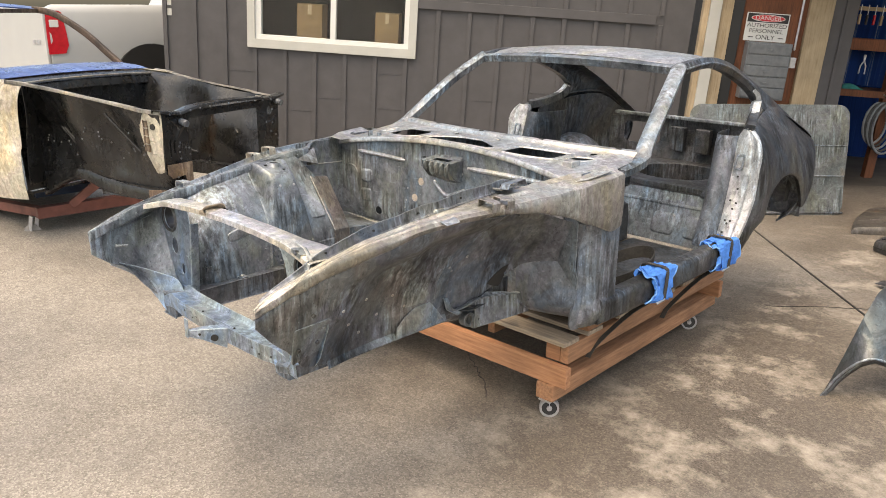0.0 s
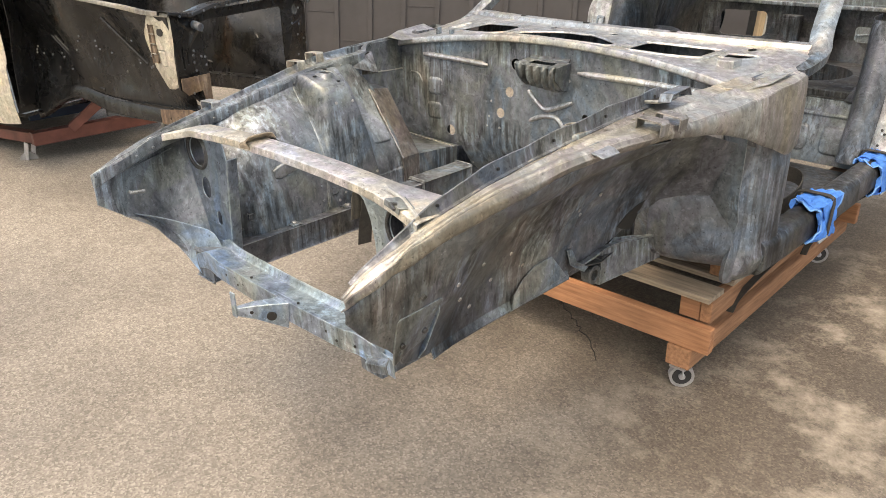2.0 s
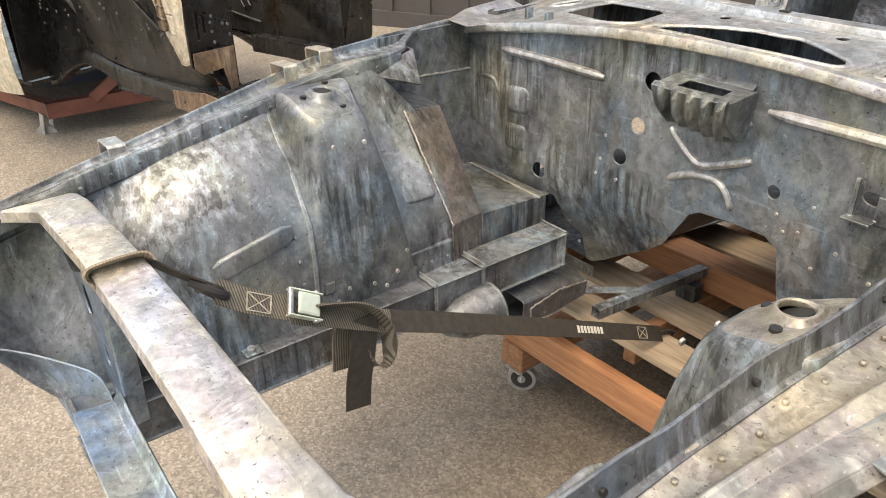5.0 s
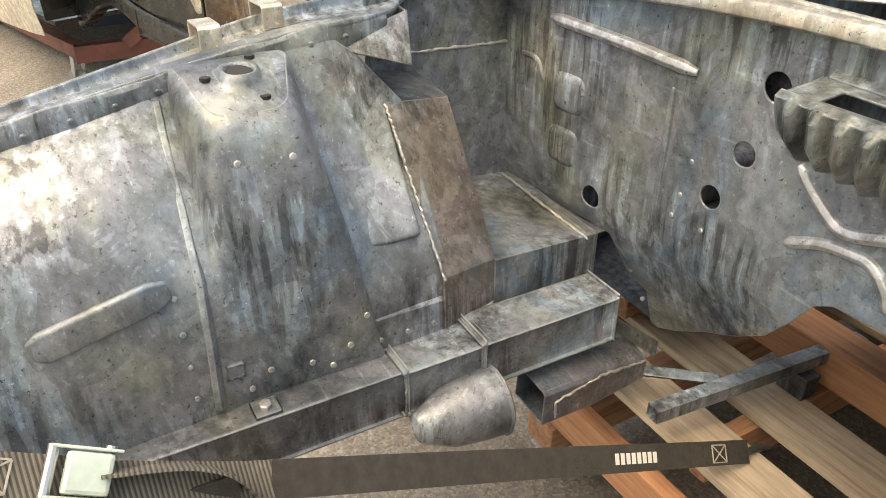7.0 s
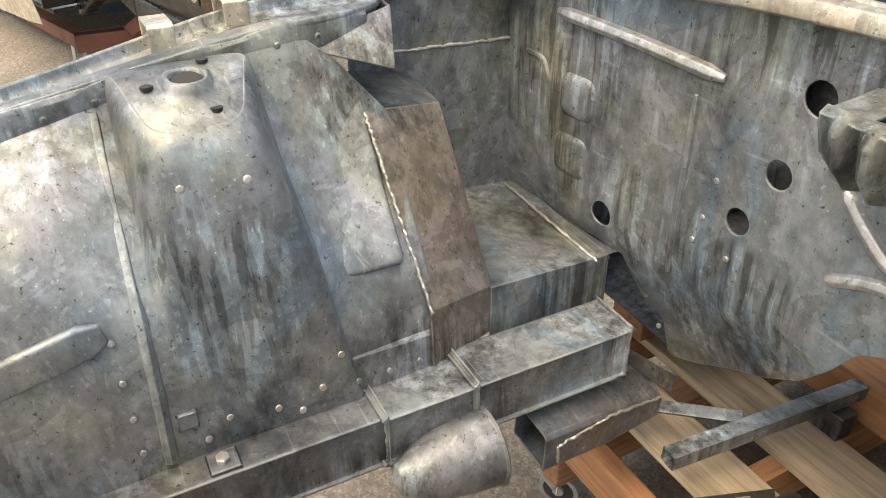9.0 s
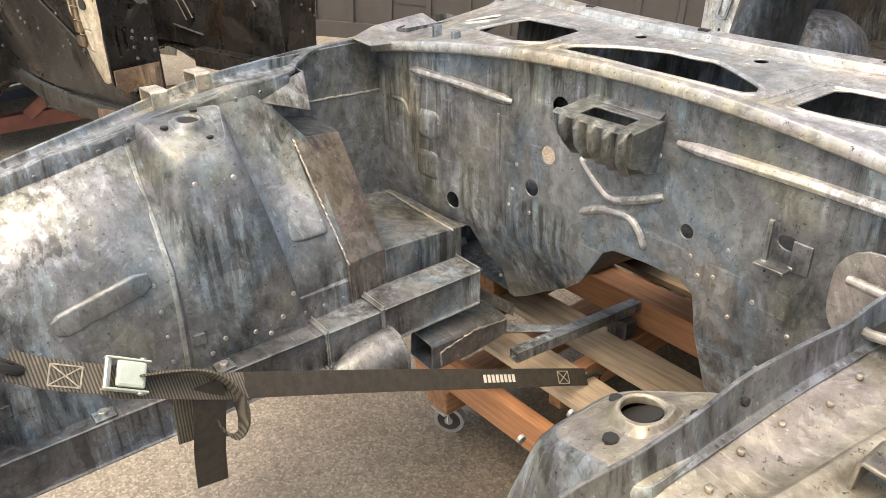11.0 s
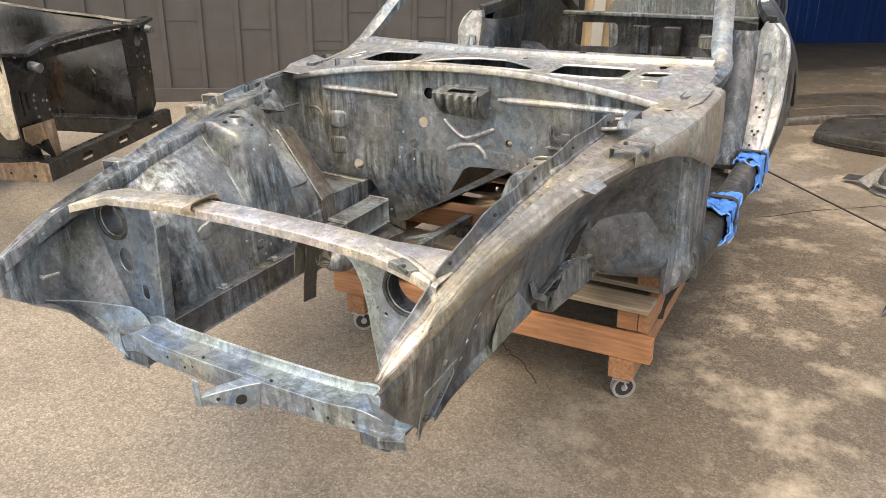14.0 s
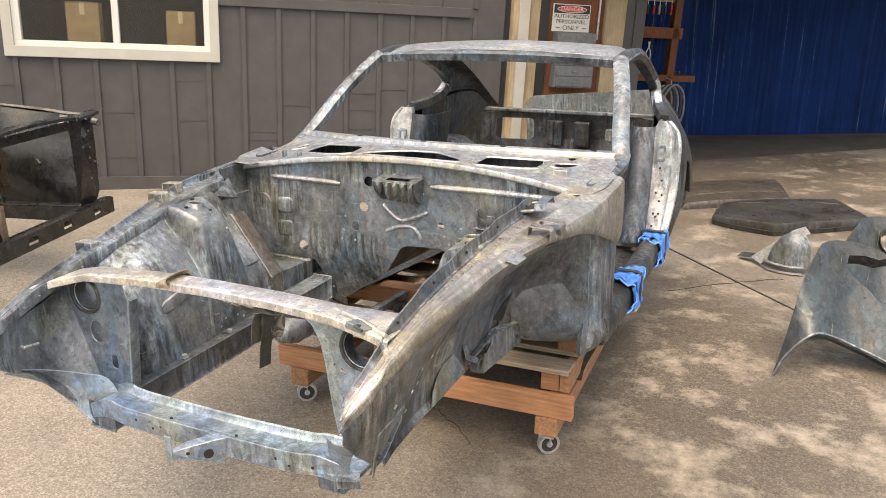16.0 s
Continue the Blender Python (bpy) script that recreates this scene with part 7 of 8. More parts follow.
CHIPPED = steel("chipped_edge_paint", (0.03, 0.027, 0.024), (0.34, 0.31, 0.26), (1.15, 0.95, 0.75), (0.95, 1.0, 1.0), 0.1, 0.4, (0.35, 0.6))


def build_other_car():
    c = thing("donor_car_shell", "stripped black and cream car front on a red frame", "car body", OC)
    for s in (-1, 1):
        # inner fender with a hollow wheelhouse and a raised tower
        rows = []
        for y, zt, b, d in ((0.0, 1.085, 0.0, 0.0), (0.10, 1.10, 0.0, 0.0), (0.22, 1.115, 0.01, 0.02), (0.34, 1.13, 0.03, 0.055), (0.50, 1.148, 0.05, 0.10), (0.62, 1.16, 0.03, 0.06), (0.70, 1.17, -0.01, 0.015), (0.86, 1.19, -0.01, 0.02), (0.95, 1.20, 0.04, 0.06), (1.10, 1.213, 0.08, 0.12), (1.30, 1.225, 0.05, 0.10)):
            rows.append([(0.612, y, zt), (0.604 - 0.4 * d, y, zt - 0.05), (0.592 - d, y, 0.97), (0.555 - d, y, 0.86), (0.525 - 0.8 * d, y, 0.75), (0.49 - 0.3 * d, y, 0.66), (0.475, y, 0.60), (0.47, y, 0.56)])
        part("inner_fender", loft(smooth_rows(mirror(rows, s), 3, 3), 0.004), BLACK_PAINT, c, smooth=True)
        lip = [(0.605, -0.02, 1.098), (0.612, 0.15, 1.108), (0.618, 0.3, 1.128), (0.625, 0.6, 1.158), (0.645, 0.95, 1.20), (0.69, 1.15, 1.225), (0.70, 1.3, 1.235)]
        rows = [[(x - 0.03, y, z - 0.002), (x - 0.005, y, z + 0.004), (x + 0.012, y, z + 0.002 + 0.003 * math.sin(40 * y)), (x + 0.016, y, z - 0.016 + 0.004 * math.sin(33 * y))] for x, y, z in lip]
        part("top_rail", loft(smooth_rows(mirror(rows, s), 6, 2), 0.004), CHIPPED, c, "chipped black and cream top rail", smooth=True)
        part("frame_rail", box(s * 0.40, s * 0.485, -0.02, 0.72, 0.47, 0.565, 0.01), BLACK_PAINT, c)
        rows = [[(0.483, y, z0 + h), (0.492, y, z0 + h - 0.012), (0.492, y, z0 + 0.01), (0.482, y, z0), (0.42, y, z0)] for y, z0, h in ((0.0, 0.46, 0.09), (0.3, 0.462, 0.09), (0.55, 0.47, 0.10), (0.72, 0.49, 0.10), (0.86, 0.535, 0.085), (0.98, 0.545, 0.08), (1.12, 0.50, 0.11), (1.28, 0.41, 0.16), (1.34, 0.38, 0.18))]
        part("lower_rail", loft(smooth_rows(mirror(rows, s), 3, 1), 0.004), BLACK_PAINT, c, smooth=True)
        # cream fender stub
        rows = [[(0.655, 1.13, 1.225), (0.70, 1.15, 1.205), (0.728, 1.17, 1.12), (0.735, 1.185, 0.98), (0.728, 1.20, 0.80), (0.735, 1.215, 0.74), (0.725, 1.235, 0.55), (0.70, 1.25, 0.40)], [(0.655, 1.35, 1.235), (0.71, 1.35, 1.225), (0.745, 1.36, 1.15), (0.755, 1.37, 0.98), (0.745, 1.38, 0.80), (0.752, 1.385, 0.75), (0.742, 1.39, 0.56), (0.71, 1.40, 0.39)], [(0.655, 1.75, 1.245), (0.72, 1.75, 1.235), (0.76, 1.75, 1.16), (0.77, 1.75, 0.98), (0.76, 1.75, 0.80), (0.765, 1.75, 0.75), (0.755, 1.75, 0.57), (0.72, 1.75, 0.38)]]
        part("cowl_fender", loft(smooth_rows(mirror(rows, s), 3, 3), 0.004), WHITE_PAINT, c, "torn cream painted fender stub", smooth=True)
        part("fender_return", loft(smooth_rows(mirror([[(0.70, 1.15, 1.205), (0.69, 1.16, 1.0), (0.69, 1.20, 0.78), (0.68, 1.24, 0.5)], [(0.60, 1.22, 1.2), (0.55, 1.24, 1.0), (0.53, 1.26, 0.78), (0.50, 1.30, 0.5)]], s), 2, 3), 0.004), BLACK_PAINT, c, smooth=True)
        part("a_pillar", sweep(curve_pts([(s * 0.70, 1.70, 1.255), (s * 0.69, 1.82, 1.34), (s * 0.66, 2.05, 1.51), (s * 0.61, 2.32, 1.655), (s * 0.57, 2.55, 1.70)], 4), rrect(-0.022, 0.022, -0.026, 0.026, 0.01, 2)), RUSTY_BLACK, c, smooth=True)
        # pale zinc-streaked post and slotted corner at the radiator support
        part("corner_post", loft(mirror([[(0.602, -0.012, 1.085), (0.612, 0.03, 1.088), (0.615, 0.13, 1.09), (0.60, 0.185, 1.095)], [(0.600, -0.012, 0.95), (0.612, 0.03, 0.95), (0.606, 0.13, 0.95), (0.585, 0.20, 0.96)], [(0.596, -0.012, 0.80), (0.605, 0.03, 0.78), (0.585, 0.12, 0.78), (0.55, 0.19, 0.80)], [(0.59, -0.012, 0.72), (0.595, 0.03, 0.70), (0.565, 0.10, 0.69), (0.54, 0.14, 0.70)]], s), 0.004), WHITE_PAINT, c, "scuffed cream corner post", smooth=True)
        part("post_hole_dot", disc_cyl((s * 0.614, 0.06, 1.0), (1, 0, 0), 0.02, 0.006, 16), FLAT_BLACK, c)
        for k in range(4):
            part("rust_slot", box(s * 0.604, s * 0.612, 0.105, 0.14, 0.84 + 0.052 * k, 0.88 + 0.052 * k, 0.004), RUST, c)
        # diagonal pressings on the apron
        for a, b, r in (((0.575, 0.52, 1.05), (0.50, 0.30, 0.80), 0.011), ((0.53, 0.98, 0.92), (0.485, 0.78, 0.70), 0.008), ((0.52, 1.02, 0.92), (0.475, 0.82, 0.69), 0.006), ((0.48, 0.70, 0.62), (0.46, 0.92, 0.66), 0.009)):
            part("pressed_rib", tube([(s * a[0], a[1], a[2]), (s * b[0], b[1], b[2])], r), BLACK_PAINT, c, smooth=True)
    hs = [rrect(-0.36, 0.36, 0.575, 1.035, 0.02, 3), circle(0.032, 14, 0.50, 1.0), circle(0.024, 12, 0.45, 0.93), circle(0.012, 10, -0.46, 0.98), circle(0.012, 10, -0.5, 0.9), rrect(-0.55, -0.535, 0.80, 0.92, 0.005, 2), rrect(-0.515, -0.50, 0.82, 0.90, 0.005, 2)]
    part("radiator_support", plate([(-0.60, 0.70), (-0.52, 0.66), (-0.42, 0.56), (0.52, 0.555), (0.585, 0.62), (0.61, 0.95), (0.61, 1.085), (-0.60, 1.085)], hs, lambda u, v: (u, -0.012 - 0.03 * max(0, 1 - abs(abs(u) - 0.42) / 0.05), v), 0.010), BLACK_PAINT, c)
    rows = [[(x, -0.045, 1.082 + d), (x, -0.04, 1.098 + d), (x, -0.005, 1.104 + d), (x, 0.035, 1.10 + d), (x, 0.04, 1.078 + d)] for x, d in ((-0.635, 0.012), (-0.56, 0.0), (-0.45, -0.012), (-0.3, 0.014), (0.0, 0.024), (0.3, 0.016), (0.45, 0.0), (0.56, 0.004), (0.65, 0.018))]
    part("support_top", loft(smooth_rows(rows, 3, 1), 0.004), BLACK_PAINT, c, smooth=True)
    for x, z in ((-0.45, 1.02), (0.56, 1.06)):
        part("hood_bumper", disc_cyl((x, -0.055, z), (0.2, 1, 0.2), 0.022, 0.06, 12), STEEL_MID, c, smooth=True)
    rd = random.Random(7)
    rivet_dots([((x, -0.046, 1.088 + 0.012 * math.cos(4 * x)), (0, 1, 0)) for x in np.linspace(-0.56, 0.58, 13)] + [((rd.choice((-1, 1)) * rd.uniform(0.40, 0.56), -0.046, rd.uniform(0.62, 1.05)), (0, 1, 0)) for _ in range(16)], 0.007, c, STEEL_MID, "bolt_hole_dot")
    rivet_dots([((-0.585 + 0.18 * (0.98 - z), y, z), (1, 0, 0)) for y, z in [(rd.uniform(0.12, 1.2), rd.uniform(0.72, 1.0)) for _ in range(26)]], 0.006, c, STEEL_MID, "bolt_hole_dot")
    # front bar with slots, mounted low
    slots = [rrect(x - 0.045, x + 0.045, 0.482, 0.522, 0.012, 3) for x in (-0.25, 0.08, 0.40)]
    part("front_bar", plate([(-0.56, 0.455), (0.60, 0.455), (0.60, 0.545), (-0.56, 0.545)], slots, lambda u, v: (u, -0.085, v + 0.03), 0.006), BLACK_PAINT, c)
    part("front_bar_top", loft([[(x, -0.085, 0.576), (x, -0.06, 0.583), (x, -0.02, 0.578), (x, -0.018, 0.50)] for x in (-0.56, 0.0, 0.60)], 0.004), BLACK_PAINT, c)
    part("bar_end", plate([(-0.09, 0.485), (0.02, 0.48), (0.20, 0.485), (0.20, 0.565), (-0.02, 0.585), (-0.09, 0.576)], [circle(0.010, 10, 0.0, 0.51), circle(0.008, 10, 0.13, 0.52)], lambda u, v: (-0.563, u, v), 0.004), RUST, c, "scuffed rusty cream rail end")
    part("rusted_corner", plate([(-0.60, 0.70), (-0.56, 0.665), (-0.47, 0.68), (-0.44, 0.57), (-0.40, 0.57), (-0.40, 0.76), (-0.60, 0.76)], [], lambda u, v: (u, -0.052 if abs(abs(u) - 0.42) < 0.05 else -0.03, v), 0.004), RUST, c, "bare rusty corner patch")
    part("firewall", plate([(-0.66, 0.45), (0.66, 0.45), (0.68, 1.2), (-0.68, 1.2)], [], lambda u, v: (u, 1.30, v), 0.004), BLACK_PAINT, c)
    rows = [[(x, y + 0.03 * x * x, z + 0.02 * math.cos(x * 2)) for x in np.linspace(-0.70, 0.70, 13)] for y, z in ((1.38, 1.235), (1.44, 1.25), (1.55, 1.262), (1.72, 1.272))]
    part("cowl_top", loft(rows, 0.004), BLUE_PAINT, c, "scraped blue painted cowl top", smooth=True)
    rows = [[(x, y, z + 0.02 * math.cos(x * 2)) for x in np.linspace(-0.68, 0.68, 9)] for y, z in ((1.24, 1.13), (1.25, 1.18), (1.28, 1.20), (1.38, 1.222))]
    part("cowl_front", loft(rows, 0.004), BLACK_PAINT, c, smooth=True)
    part("cowl_flange", sweep([(x, 1.262, 1.205 + 0.02 * math.cos(x * 2)) for x in np.linspace(-0.68, 0.68, 15)], rrect(-0.012, 0.012, -0.006, 0.006, 0.003, 2)), CHIPPED, c, smooth=True)
    part("roof", loft([[(x, y, z + 0.04 * (1 - x * x * 2)) for x in np.linspace(-0.60, 0.60, 9)] for y, z in ((2.50, 1.685), (2.60, 1.71), (3.0, 1.73), (3.4, 1.73))], 0.01), BLUE_PAINT, c, smooth=True)
    part("header", beam((-0.60, 2.50, 1.685), (0.60, 2.50, 1.685), 0.05, 0.035), RUSTY_BLACK, c)
    part("dash_rail", beam((-0.66, 1.78, 1.20), (0.66, 1.78, 1.20), 0.05, 0.08), RUSTY_BLACK, c)
    part("door_opening_post", beam((-0.66, 2.95, 0.45), (-0.60, 3.05, 1.68), 0.06, 0.10), RUSTY_BLACK, c)
    part("floor", box(-0.62, 0.62, 1.3, 3.2, 0.42, 0.44), BLACK_PAINT, c)
    f = thing("red_rolling_frame", "red oxide steel rolling frame on gray casters", "rolling frame", OC)
    part("cross_tube", beam((-0.50, 1.46, 0.23), (0.55, 1.10, 0.23), 0.075, 0.075), RED_STEEL, f)
    part("cross_tube", beam((-0.50, 2.75, 0.23), (0.55, 2.75, 0.23), 0.075, 0.075), RED_STEEL, f)
    for s, y0 in ((-1, 1.44), (1, 1.13)):
        part("side_tube", beam((s * 0.46, y0, 0.231), (s * 0.46, 2.80, 0.231), 0.07, 0.07), RED_STEEL, f)
        part("upright", beam((s * 0.42, 2.2, 0.25), (s * 0.42, 2.2, 0.43), 0.06, 0.06), RED_STEEL, f)
    part("diagonal", beam((-0.26, 1.36, 0.26), (-0.05, 1.20, 0.45), 0.05, 0.05), RED_STEEL, f)
    part("diagonal", beam((0.30, 1.18, 0.26), (0.20, 1.0, 0.46), 0.05, 0.05), RED_STEEL, f)
    part("upright", beam((-0.33, 1.52, 0.25), (-0.33, 1.52, 0.31), 0.05, 0.05), RED_STEEL, f)
    part("blue_tube", beam((-0.37, 1.62, 0.335), (0.30, 1.33, 0.35), 0.05, 0.05), plain("blue_tube_paint", (0.012, 0.03, 0.07), 0.5), f, "dark blue square tube")
    for x, y in ((-0.46, 1.56), (0.46, 1.22), (-0.46, 2.7), (0.46, 2.7)):
        w = part("caster", disc_cyl((x, y + 0.03, 0.052), (0.6, 0.8, 0), 0.062, 0.04, 26), plain("grey_caster", (0.30, 0.29, 0.28), 0.6), f)
        part("hub", disc_cyl((x, y + 0.03, 0.046), (0.6, 0.8, 0), 0.022, 0.05, 14), GALV, w)
        for d in (-0.028, 0.028):
            part("fork", beam((x + d, y + 0.03, 0.04), (x + d, y - 0.01, 0.19), 0.004, 0.04, up=(0, 1, 0), bev=0), GALV, w)


build_other_car()


# ---- white pickup beyond the corner ----
def build_truck():
    t = thing("pickup_truck", "white pickup truck parked behind the building corner", "pickup truck", pose(-7.1, 2.15, 0.27, 0, 0, 90))
    rows = []
    for x, zt, zb in ((-0.02, 1.42, 0.62), (0.05, 1.46, 0.60), (1.0, 1.47, 0.58), (2.05, 1.47, 0.58), (2.1, 1.47, 0.58), (4.2, 1.44, 0.55), (5.4, 1.30, 0.55)):
        rows.append([(x, 0.12, zt), (x, 0.02, zt - 0.02), (x, -0.01, zt - 0.30), (x, 0.0, 0.95), (x, 0.03, zb)])
    part("body_side", loft(smooth_rows(rows, 1, 3), 0.01), TRUCK_WHITE, t, smooth=True)
    part("tailgate", box(-0.04, -0.0, 0.10, 1.95, 0.66, 1.42, 0.02), TRUCK_WHITE, t)
    part("bed", box(0.0, 2.05, 0.10, 1.95, 0.6, 1.0), TRUCK_WHITE, t)
    part("cab", loft([[(2.1, 0.04, 1.45), (2.1, 1.96, 1.45), (5.0, 1.96, 1.40), (5.0, 0.04, 1.40)], [(2.35, 0.16, 1.98), (2.35, 1.84, 1.98), (4.1, 1.84, 1.98), (4.1, 0.16, 1.98)]], 0.0, close=True), TRUCK_WHITE, t)
    part("side_glass", loft([[(2.55, 0.075, 1.50), (4.3, 0.075, 1.48)], [(2.62, 0.145, 1.90), (3.9, 0.145, 1.90)]], 0.006), FLAT_BLACK, t)
    part("hood", box(4.8, 6.0, 0.05, 1.95, 1.0, 1.38, 0.06), TRUCK_WHITE, t)
    bm = loft([[(-0.05, -0.005, 0.92), (0.13, -0.02, 0.93), (0.17, -0.022, 1.02)], [(-0.05, -0.005, 1.12), (0.14, -0.024, 1.12), (0.16, -0.024, 1.15)], [(-0.04, 0.0, 1.40), (0.10, -0.018, 1.40), (0.13, -0.02, 1.38)]], 0.012)
    lamp = part("tail_lamp", bm, TAIL_RED, t, "red tail lamp", smooth=True)
    part("reverse_lens", box(-0.02, 0.08, -0.032, -0.026, 1.22, 1.30, 0.004), SIGN_WHITE, lamp)
    # black disc stands in for the shade of the wheel opening
    part("arch_shade", disc_cyl((1.15, 0.0, 0.52), (0, 1, 0), 0.50, 0.05, 30), FLAT_BLACK, t)
    w = part("wheel", disc_cyl((1.15, 0.10, 0.14), (0, 1, 0), 0.40, 0.26, 30), RUBBER, t)
    part("rim", disc_cyl((1.15, -0.04, 0.14), (0, 1, 0), 0.25, 0.03, 24), GALV, w)
    w = part("wheel", disc_cyl((4.9, 0.10, 0.14), (0, 1, 0), 0.40, 0.26, 30), RUBBER, t)
    part("rim", disc_cyl((4.9, -0.04, 0.14), (0, 1, 0), 0.25, 0.03, 24), GALV, w)
    for x in (2.45, 3.4):
        part("door_handle", box(x, x + 0.22, -0.06, -0.02, 1.16, 1.20, 0.012), GALV, t)
    for x in (2.15, 3.2):
        part("door_seam", box(x, x + 0.012, -0.022, -0.012, 0.65, 1.45), FLAT_BLACK, t)
    for k in range(3):
        part("badge_bar", box(-0.046, -0.041, 0.25 + 0.09 * k, 0.31 + 0.09 * k, 1.02, 1.07), GALV, t)


build_truck()

# ---- straps, towels, loose bits on the car ----
def ribbon(path, w, up, parent, material, name="webbing", thick=0.0028):
    return part(name, sweep(curve_pts(path, 5), [(-thick / 2, -w / 2), (thick / 2, -w / 2), (thick / 2, w / 2), (-thick / 2, w / 2)], up=up), material, parent, smooth=True)


def build_strap():
    st = thing("tie_down_strap", "olive-grey ribbed webbing tie-down strap with a pale buckle", "strap")
    flat = (-0.6, 0.0, 0.8)
    ribbon([(-0.131, 0.1375, 1.008), (-0.131, 0.137, 1.022), (-0.13, 0.15, 1.029), (-0.13, 0.205, 1.029), (-0.128, 0.218, 1.018)], 0.040, (0.8, 0.0, 0.6), st, WEB_TAN, "pad")
    ribbon([(-0.128, 0.212, 1.02), (-0.124, 0.25, 0.985), (-0.118, 0.30, 0.945)], 0.030, (0.8, 0.0, 0.6), st, WEB)
    part("knot", tube(curve_pts([(-0.122, 0.262, 0.972), (-0.108, 0.285, 0.955), (-0.112, 0.305, 0.935), (-0.128, 0.30, 0.930), (-0.128, 0.28, 0.95), (-0.112, 0.27, 0.962)], 4), 0.008, 8), RUBBER, st, "dark hook folded into the webbing", smooth=True)
    ribbon([(-0.117, 0.295, 0.945), (-0.112, 0.34, 0.912), (-0.106, 0.41, 0.872)], 0.040, flat, st, WEB_FADED)
    ribbon([(-0.106, 0.40, 0.872), (-0.106, 0.47, 0.836), (-0.105, 0.54, 0.80), (-0.106, 0.585, 0.779)], 0.040, flat, st, WEB_FADED)
    ribbon([(-0.106, 0.58, 0.7815), (-0.11, 0.80, 0.68), (-0.12, 1.10, 0.535), (-0.13, 1.40, 0.39)], 0.040, flat, st, WEB)
    # free end: over the buckle, a curl, then a long hanging tail
    ribbon([(-0.103, 0.435, 0.868), (-0.10, 0.475, 0.858), (-0.096, 0.51, 0.846), (-0.093, 0.54, 0.822), (-0.092, 0.562, 0.78), (-0.094, 0.566, 0.735), (-0.10, 0.555, 0.706), (-0.112, 0.535, 0.71), (-0.118, 0.522, 0.75), (-0.118, 0.516, 0.79)], 0.040, (0.8, 0.1, 0.55), st, WEB_FADED, "strap_tail")
    ribbon([(-0.100, 0.522, 0.815), (-0.098, 0.522, 0.79), (-0.102, 0.517, 0.74), (-0.112, 0.512, 0.68), (-0.118, 0.509, 0.617)], 0.048, (0.1, 0.94, -0.22), st, WEB, "strap_tail")
    ribbon([(-0.118, 0.505, 0.80), (-0.128, 0.500, 0.77), (-0.135, 0.498, 0.70)], 0.044, (0.1, 0.94, -0.22), st, WEB_FADED, "strap_tail")
    # buckle: a pale plate between two cheeks, lying on the strap
    d = (Vector((-0.105, 0.54, 0.80)) - Vector((-0.12, 0.30, 0.945))).normalized()
    up = d.cross(Vector((-0.6, 0.0, 0.8))).normalized()
    if up.z < 0:
        up = -up
    w = d.cross(up)
    bmx = Matrix((w, d, up)).transposed().to_4x4()
    bmx.translation = Vector((-0.106, 0.425, 0.872)) + up * 0.004
    b = part("buckle", box(-0.018, 0.018, -0.022, 0.018, 0.006, 0.012, 0.004, m=bmx), MINT, st, "pale mint plated cam buckle")
    for sg in (-1, 1):
        part("cheek", box(sg * 0.021 - 0.0015, sg * 0.021 + 0.0015, -0.036, 0.025, -0.004, 0.009, 0.0012, m=bmx), MINT, b)
        part("pivot", disc_cyl(bmx @ Vector((sg * 0.0235, 0.015, 0.003)), w, 0.005, 0.003, 10), ZINC, b)
    part("roller", disc_cyl(bmx @ Vector((0, -0.032, 0.003)), w, 0.005, 0.044, 10), ZINC, b)
    # stitched cross and plain marks in place of the maker's lettering
    d = (Vector((-0.13, 1.40, 0.39)) - Vector((-0.11, 0.80, 0.68))).normalized()
    upv = Vector((-0.6, 0.0, 0.8))
    x = d.cross(upv).normalized()
    z = x.cross(d)
    m = Matrix((d, z, x)).transposed().to_4x4()
    for k in range(8):
        m.translation = Vector((-0.119, 1.07, 0.549)) + d * 0.013 * k
        for sg in (-1, 1):
            part("mark", box(0, 0.008, -0.008, 0.008, sg * 0.0022 - 0.0006, sg * 0.0022 + 0.0006, m=m), SIGN_WHITE, st)
    # sewn boxes with a cross
    for centre, dd in ((Vector((-0.126, 1.315, 0.431)), d), (Vector((-0.1105, 0.352, 0.9045)), (Vector((-0.106, 0.41, 0.872)) - Vector((-0.112, 0.34, 0.912))).normalized())):
        xx = dd.cross(upv).normalized()
        m = Matrix((dd, xx.cross(dd), xx)).transposed().to_4x4()
        m.translation = centre
        bm = bmesh.new()
        for sg in (-1, 1):
            w = sg * 0.0022
            q = [(-0.02, -0.014), (0.02, -0.014), (0.02, 0.014), (-0.02, 0.014)]
            for a, b in ((0, 1), (1, 2), (2, 3), (3, 0), (0, 2), (1, 3)):
                beam(m @ Vector((*q[a], w)), m @ Vector((*q[b], w)), 0.0018, 0.0012, xx, 0.0, bm)
        part("stitching", bm, STITCH, st, "pale sewn box with a cross")
    part("hook", tube([(-0.13, 1.40, 0.39), (-0.132, 1.43, 0.385), (-0.13, 1.455, 0.372), (-0.128, 1.445, 0.355), (-0.13, 1.425, 0.36)], 0.006), RUBBER, st, smooth=True)


build_strap()


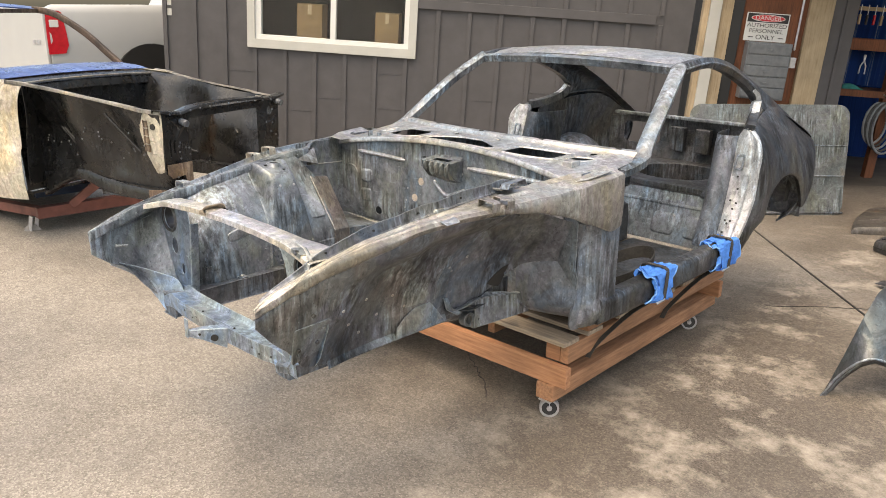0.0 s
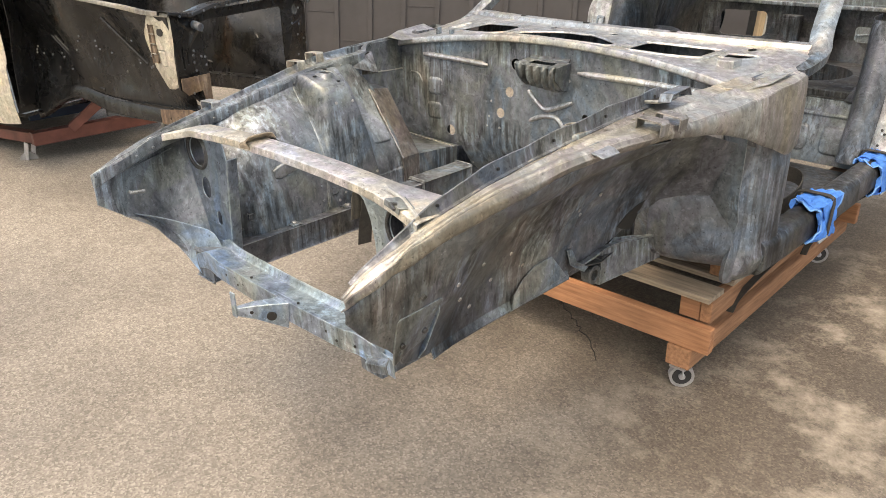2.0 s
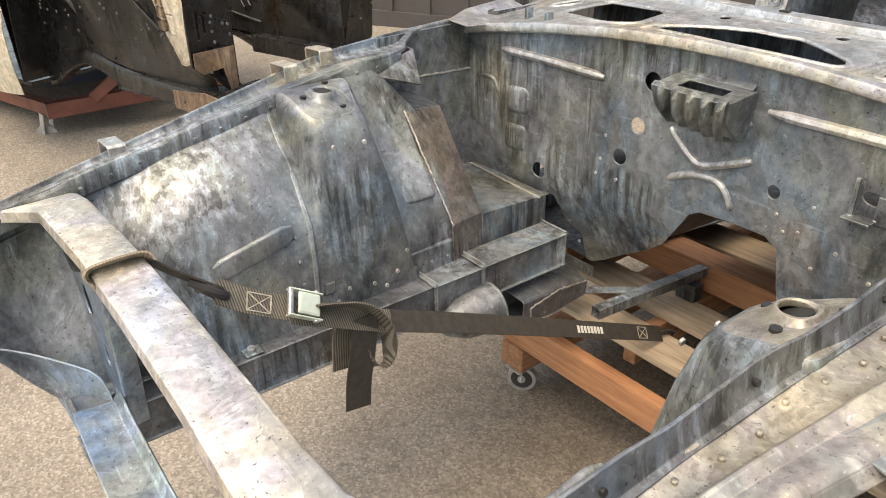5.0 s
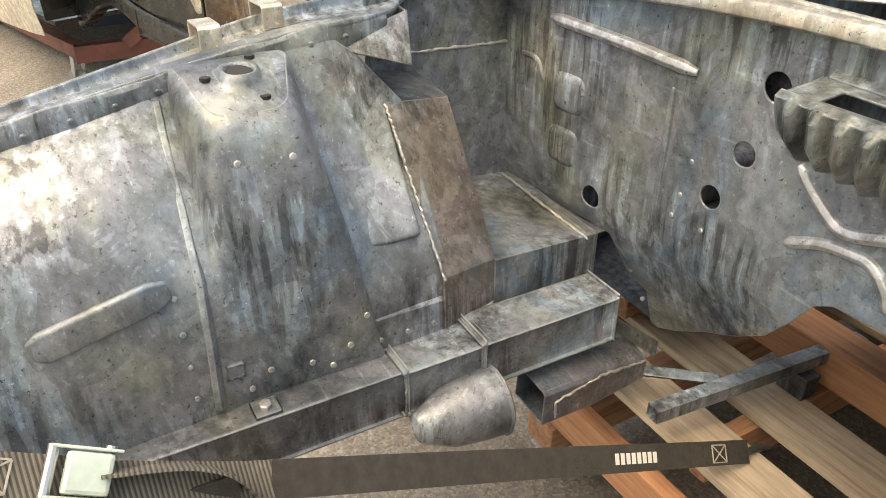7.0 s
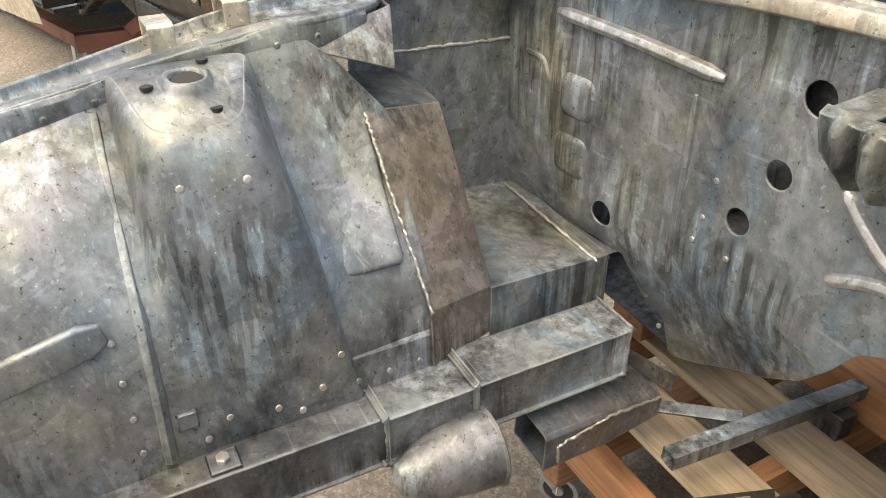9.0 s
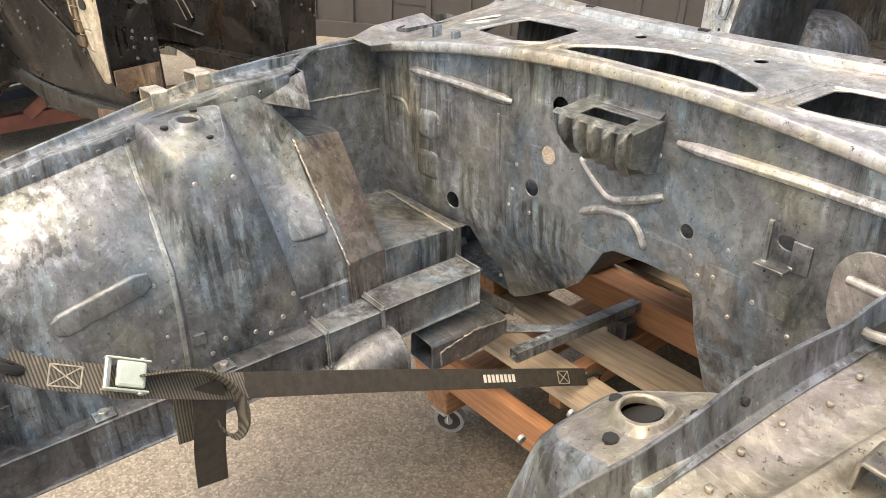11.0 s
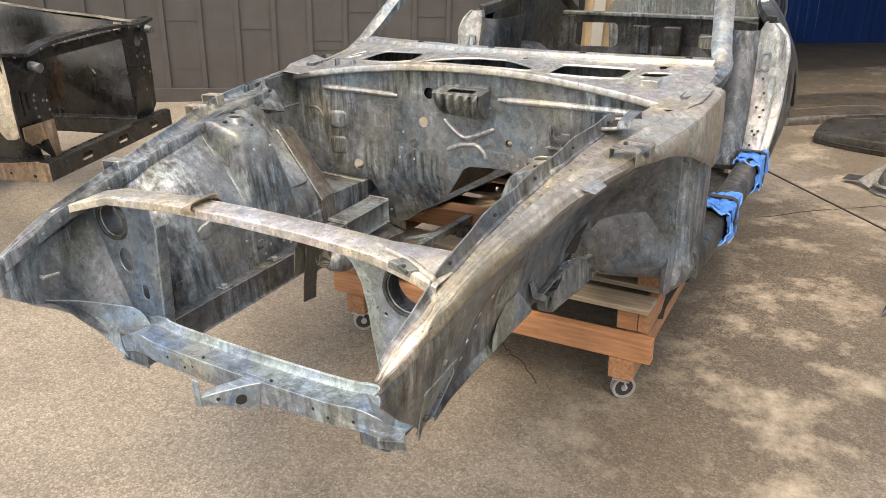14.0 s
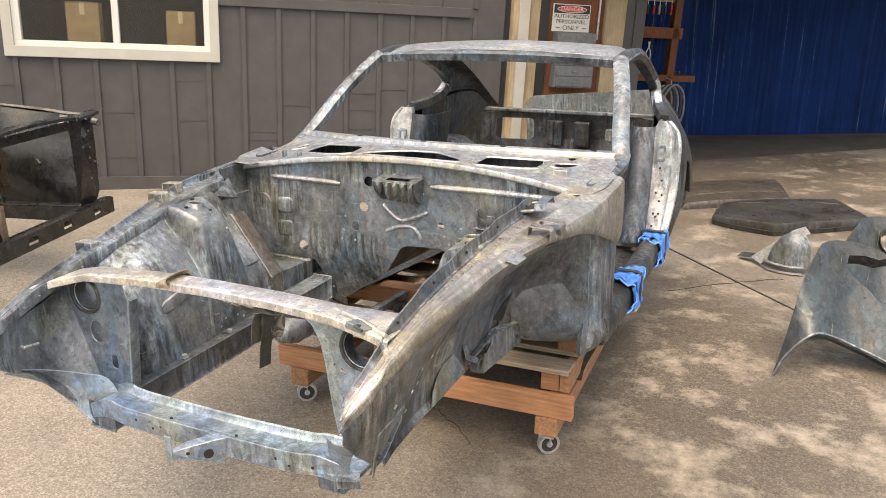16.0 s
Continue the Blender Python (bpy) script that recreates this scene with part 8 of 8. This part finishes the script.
def build_towel(y, w, seed, sweep_deg=(-75, 150), drop=0.0):
    r = random.Random(seed)
    t = thing("shop_towel", "blue folded shop towel wrapped over the car sill", "towel", group="towels on the sill")
    for layer in range(2):
        rows = []
        for k in np.linspace(0, 1, 9):
            row = []
            yy = y - w / 2 + w * k
            ph = r.uniform(0, 6)
            for a in np.linspace(sweep_deg[0] + 18 * layer, sweep_deg[1] - 25 * layer, 19):
                ar = radians(a)
                rr = 1.0 + 0.09 * math.sin(3 * ar + ph) + 0.06 * math.sin(7 * ar + 2 * ph) + 0.04 * math.sin(13 * ar + 3 * ph) + 0.09 * layer
                cx, cz = math.cos(ar), math.sin(ar)
                px = max(-1, min(1, cx * 1.35)) * 0.052 * rr
                pz = max(-1, min(1, cz * 1.3)) * 0.066 * rr
                row.append((0.757 + px + 0.004, yy + 0.022 * math.sin(a * 0.05 + ph) + 0.02 * layer, 0.545 + pz + 0.004))
            rows.append(row)
        part("cloth", loft(smooth_rows(rows, 1, 1), 0.004), RAG, t, smooth=True)
        edge = rows[0] if layer == 0 else rows[-1]
        part("hem", sweep([Vector(p) for p in edge], circle(0.0035, 6), up=(0.02, 1, 0.03)), plain("pale_blue_hem", (0.14, 0.34, 0.72), 0.9), t, smooth=True)
    return t


build_towel(1.84, 0.15, 3)
build_towel(2.50, 0.20, 8)


def build_sill_straps():
    for y, lab in ((1.86, "black tie-down strap round the sill by a towel"), (2.52, "black tie-down strap over a towel on the sill")):
        st = thing("sill_strap", lab, "strap", group="straps on the sill")
        loop = [(0.757 + 0.066 * max(-1, min(1, 1.3 * math.cos(a))), y + 0.01 * math.sin(a), 0.548 + 0.082 * max(-1, min(1, 1.3 * math.sin(a)))) for a in np.linspace(0, 2 * math.pi, 25)]
        part("band", sweep([Vector(p) for p in loop], [(-0.0015, -0.013), (0.0015, -0.013), (0.0015, 0.013), (-0.0015, 0.013)], up=(0.02, 1, 0.01), caps=False), WEB, st, smooth=True)
        part("lead", sweep(curve_pts([(0.80, y, 0.49), (0.72, y - 0.10, 0.42), (0.66, y - 0.28, 0.30), (0.655, y - 0.34, 0.25)], 4), [(-0.0015, -0.013), (0.0015, -0.013), (0.0015, 0.013), (-0.0015, 0.013)], up=(1, 0, 0.2)), WEB, st, smooth=True)
        part("hook_plate", box(-0.012, 0.012, -0.03, 0.03, -0.004, 0.004, 0.003, m=pose(0.815, y - 0.03, 0.485, 20, 60, 10)), ZINC, st)
    belt = thing("black_belt_loop", "black webbing belt looped on the cabin floor", "belt")
    pts = [(0.52 + 0.13 * math.cos(a), 1.98 + 0.20 * math.sin(a), 0.53 + 0.05 * math.sin(a + 0.6)) for a in np.linspace(0, 2 * math.pi, 29)]
    part("band", sweep([Vector(p) for p in pts], [(-0.002, -0.03), (0.002, -0.03), (0.002, 0.03), (-0.002, 0.03)], caps=False), WEB, belt, smooth=True)


build_sill_straps()


def build_tube():
    t = thing("steel_square_tube", "bare square steel tube lying on the pallet boards", "steel tube")
    a, b = Vector((-0.234, 1.263, 0.455)), Vector((-0.205, 1.78, 0.44))
    bm = sweep([a, b], [(-0.014, -0.014), (0.014, -0.014), (0.014, 0.014), (-0.014, 0.014)], caps=False)
    sweep([a, b], [(-0.011, -0.011), (-0.011, 0.011), (0.011, 0.011), (0.011, -0.011)], caps=False, bm=bm)
    part("tube", bm, STEEL, t)
    part("flat_bar", beam((-0.36, 1.30, 0.448), (-0.248, 1.44, 0.448), 0.03, 0.006), STEEL, t)
    part("support", box(-0.24, -0.18, 1.60, 1.64, 0.376, 0.427, 0.003), STEEL_DARK, t)


build_tube()
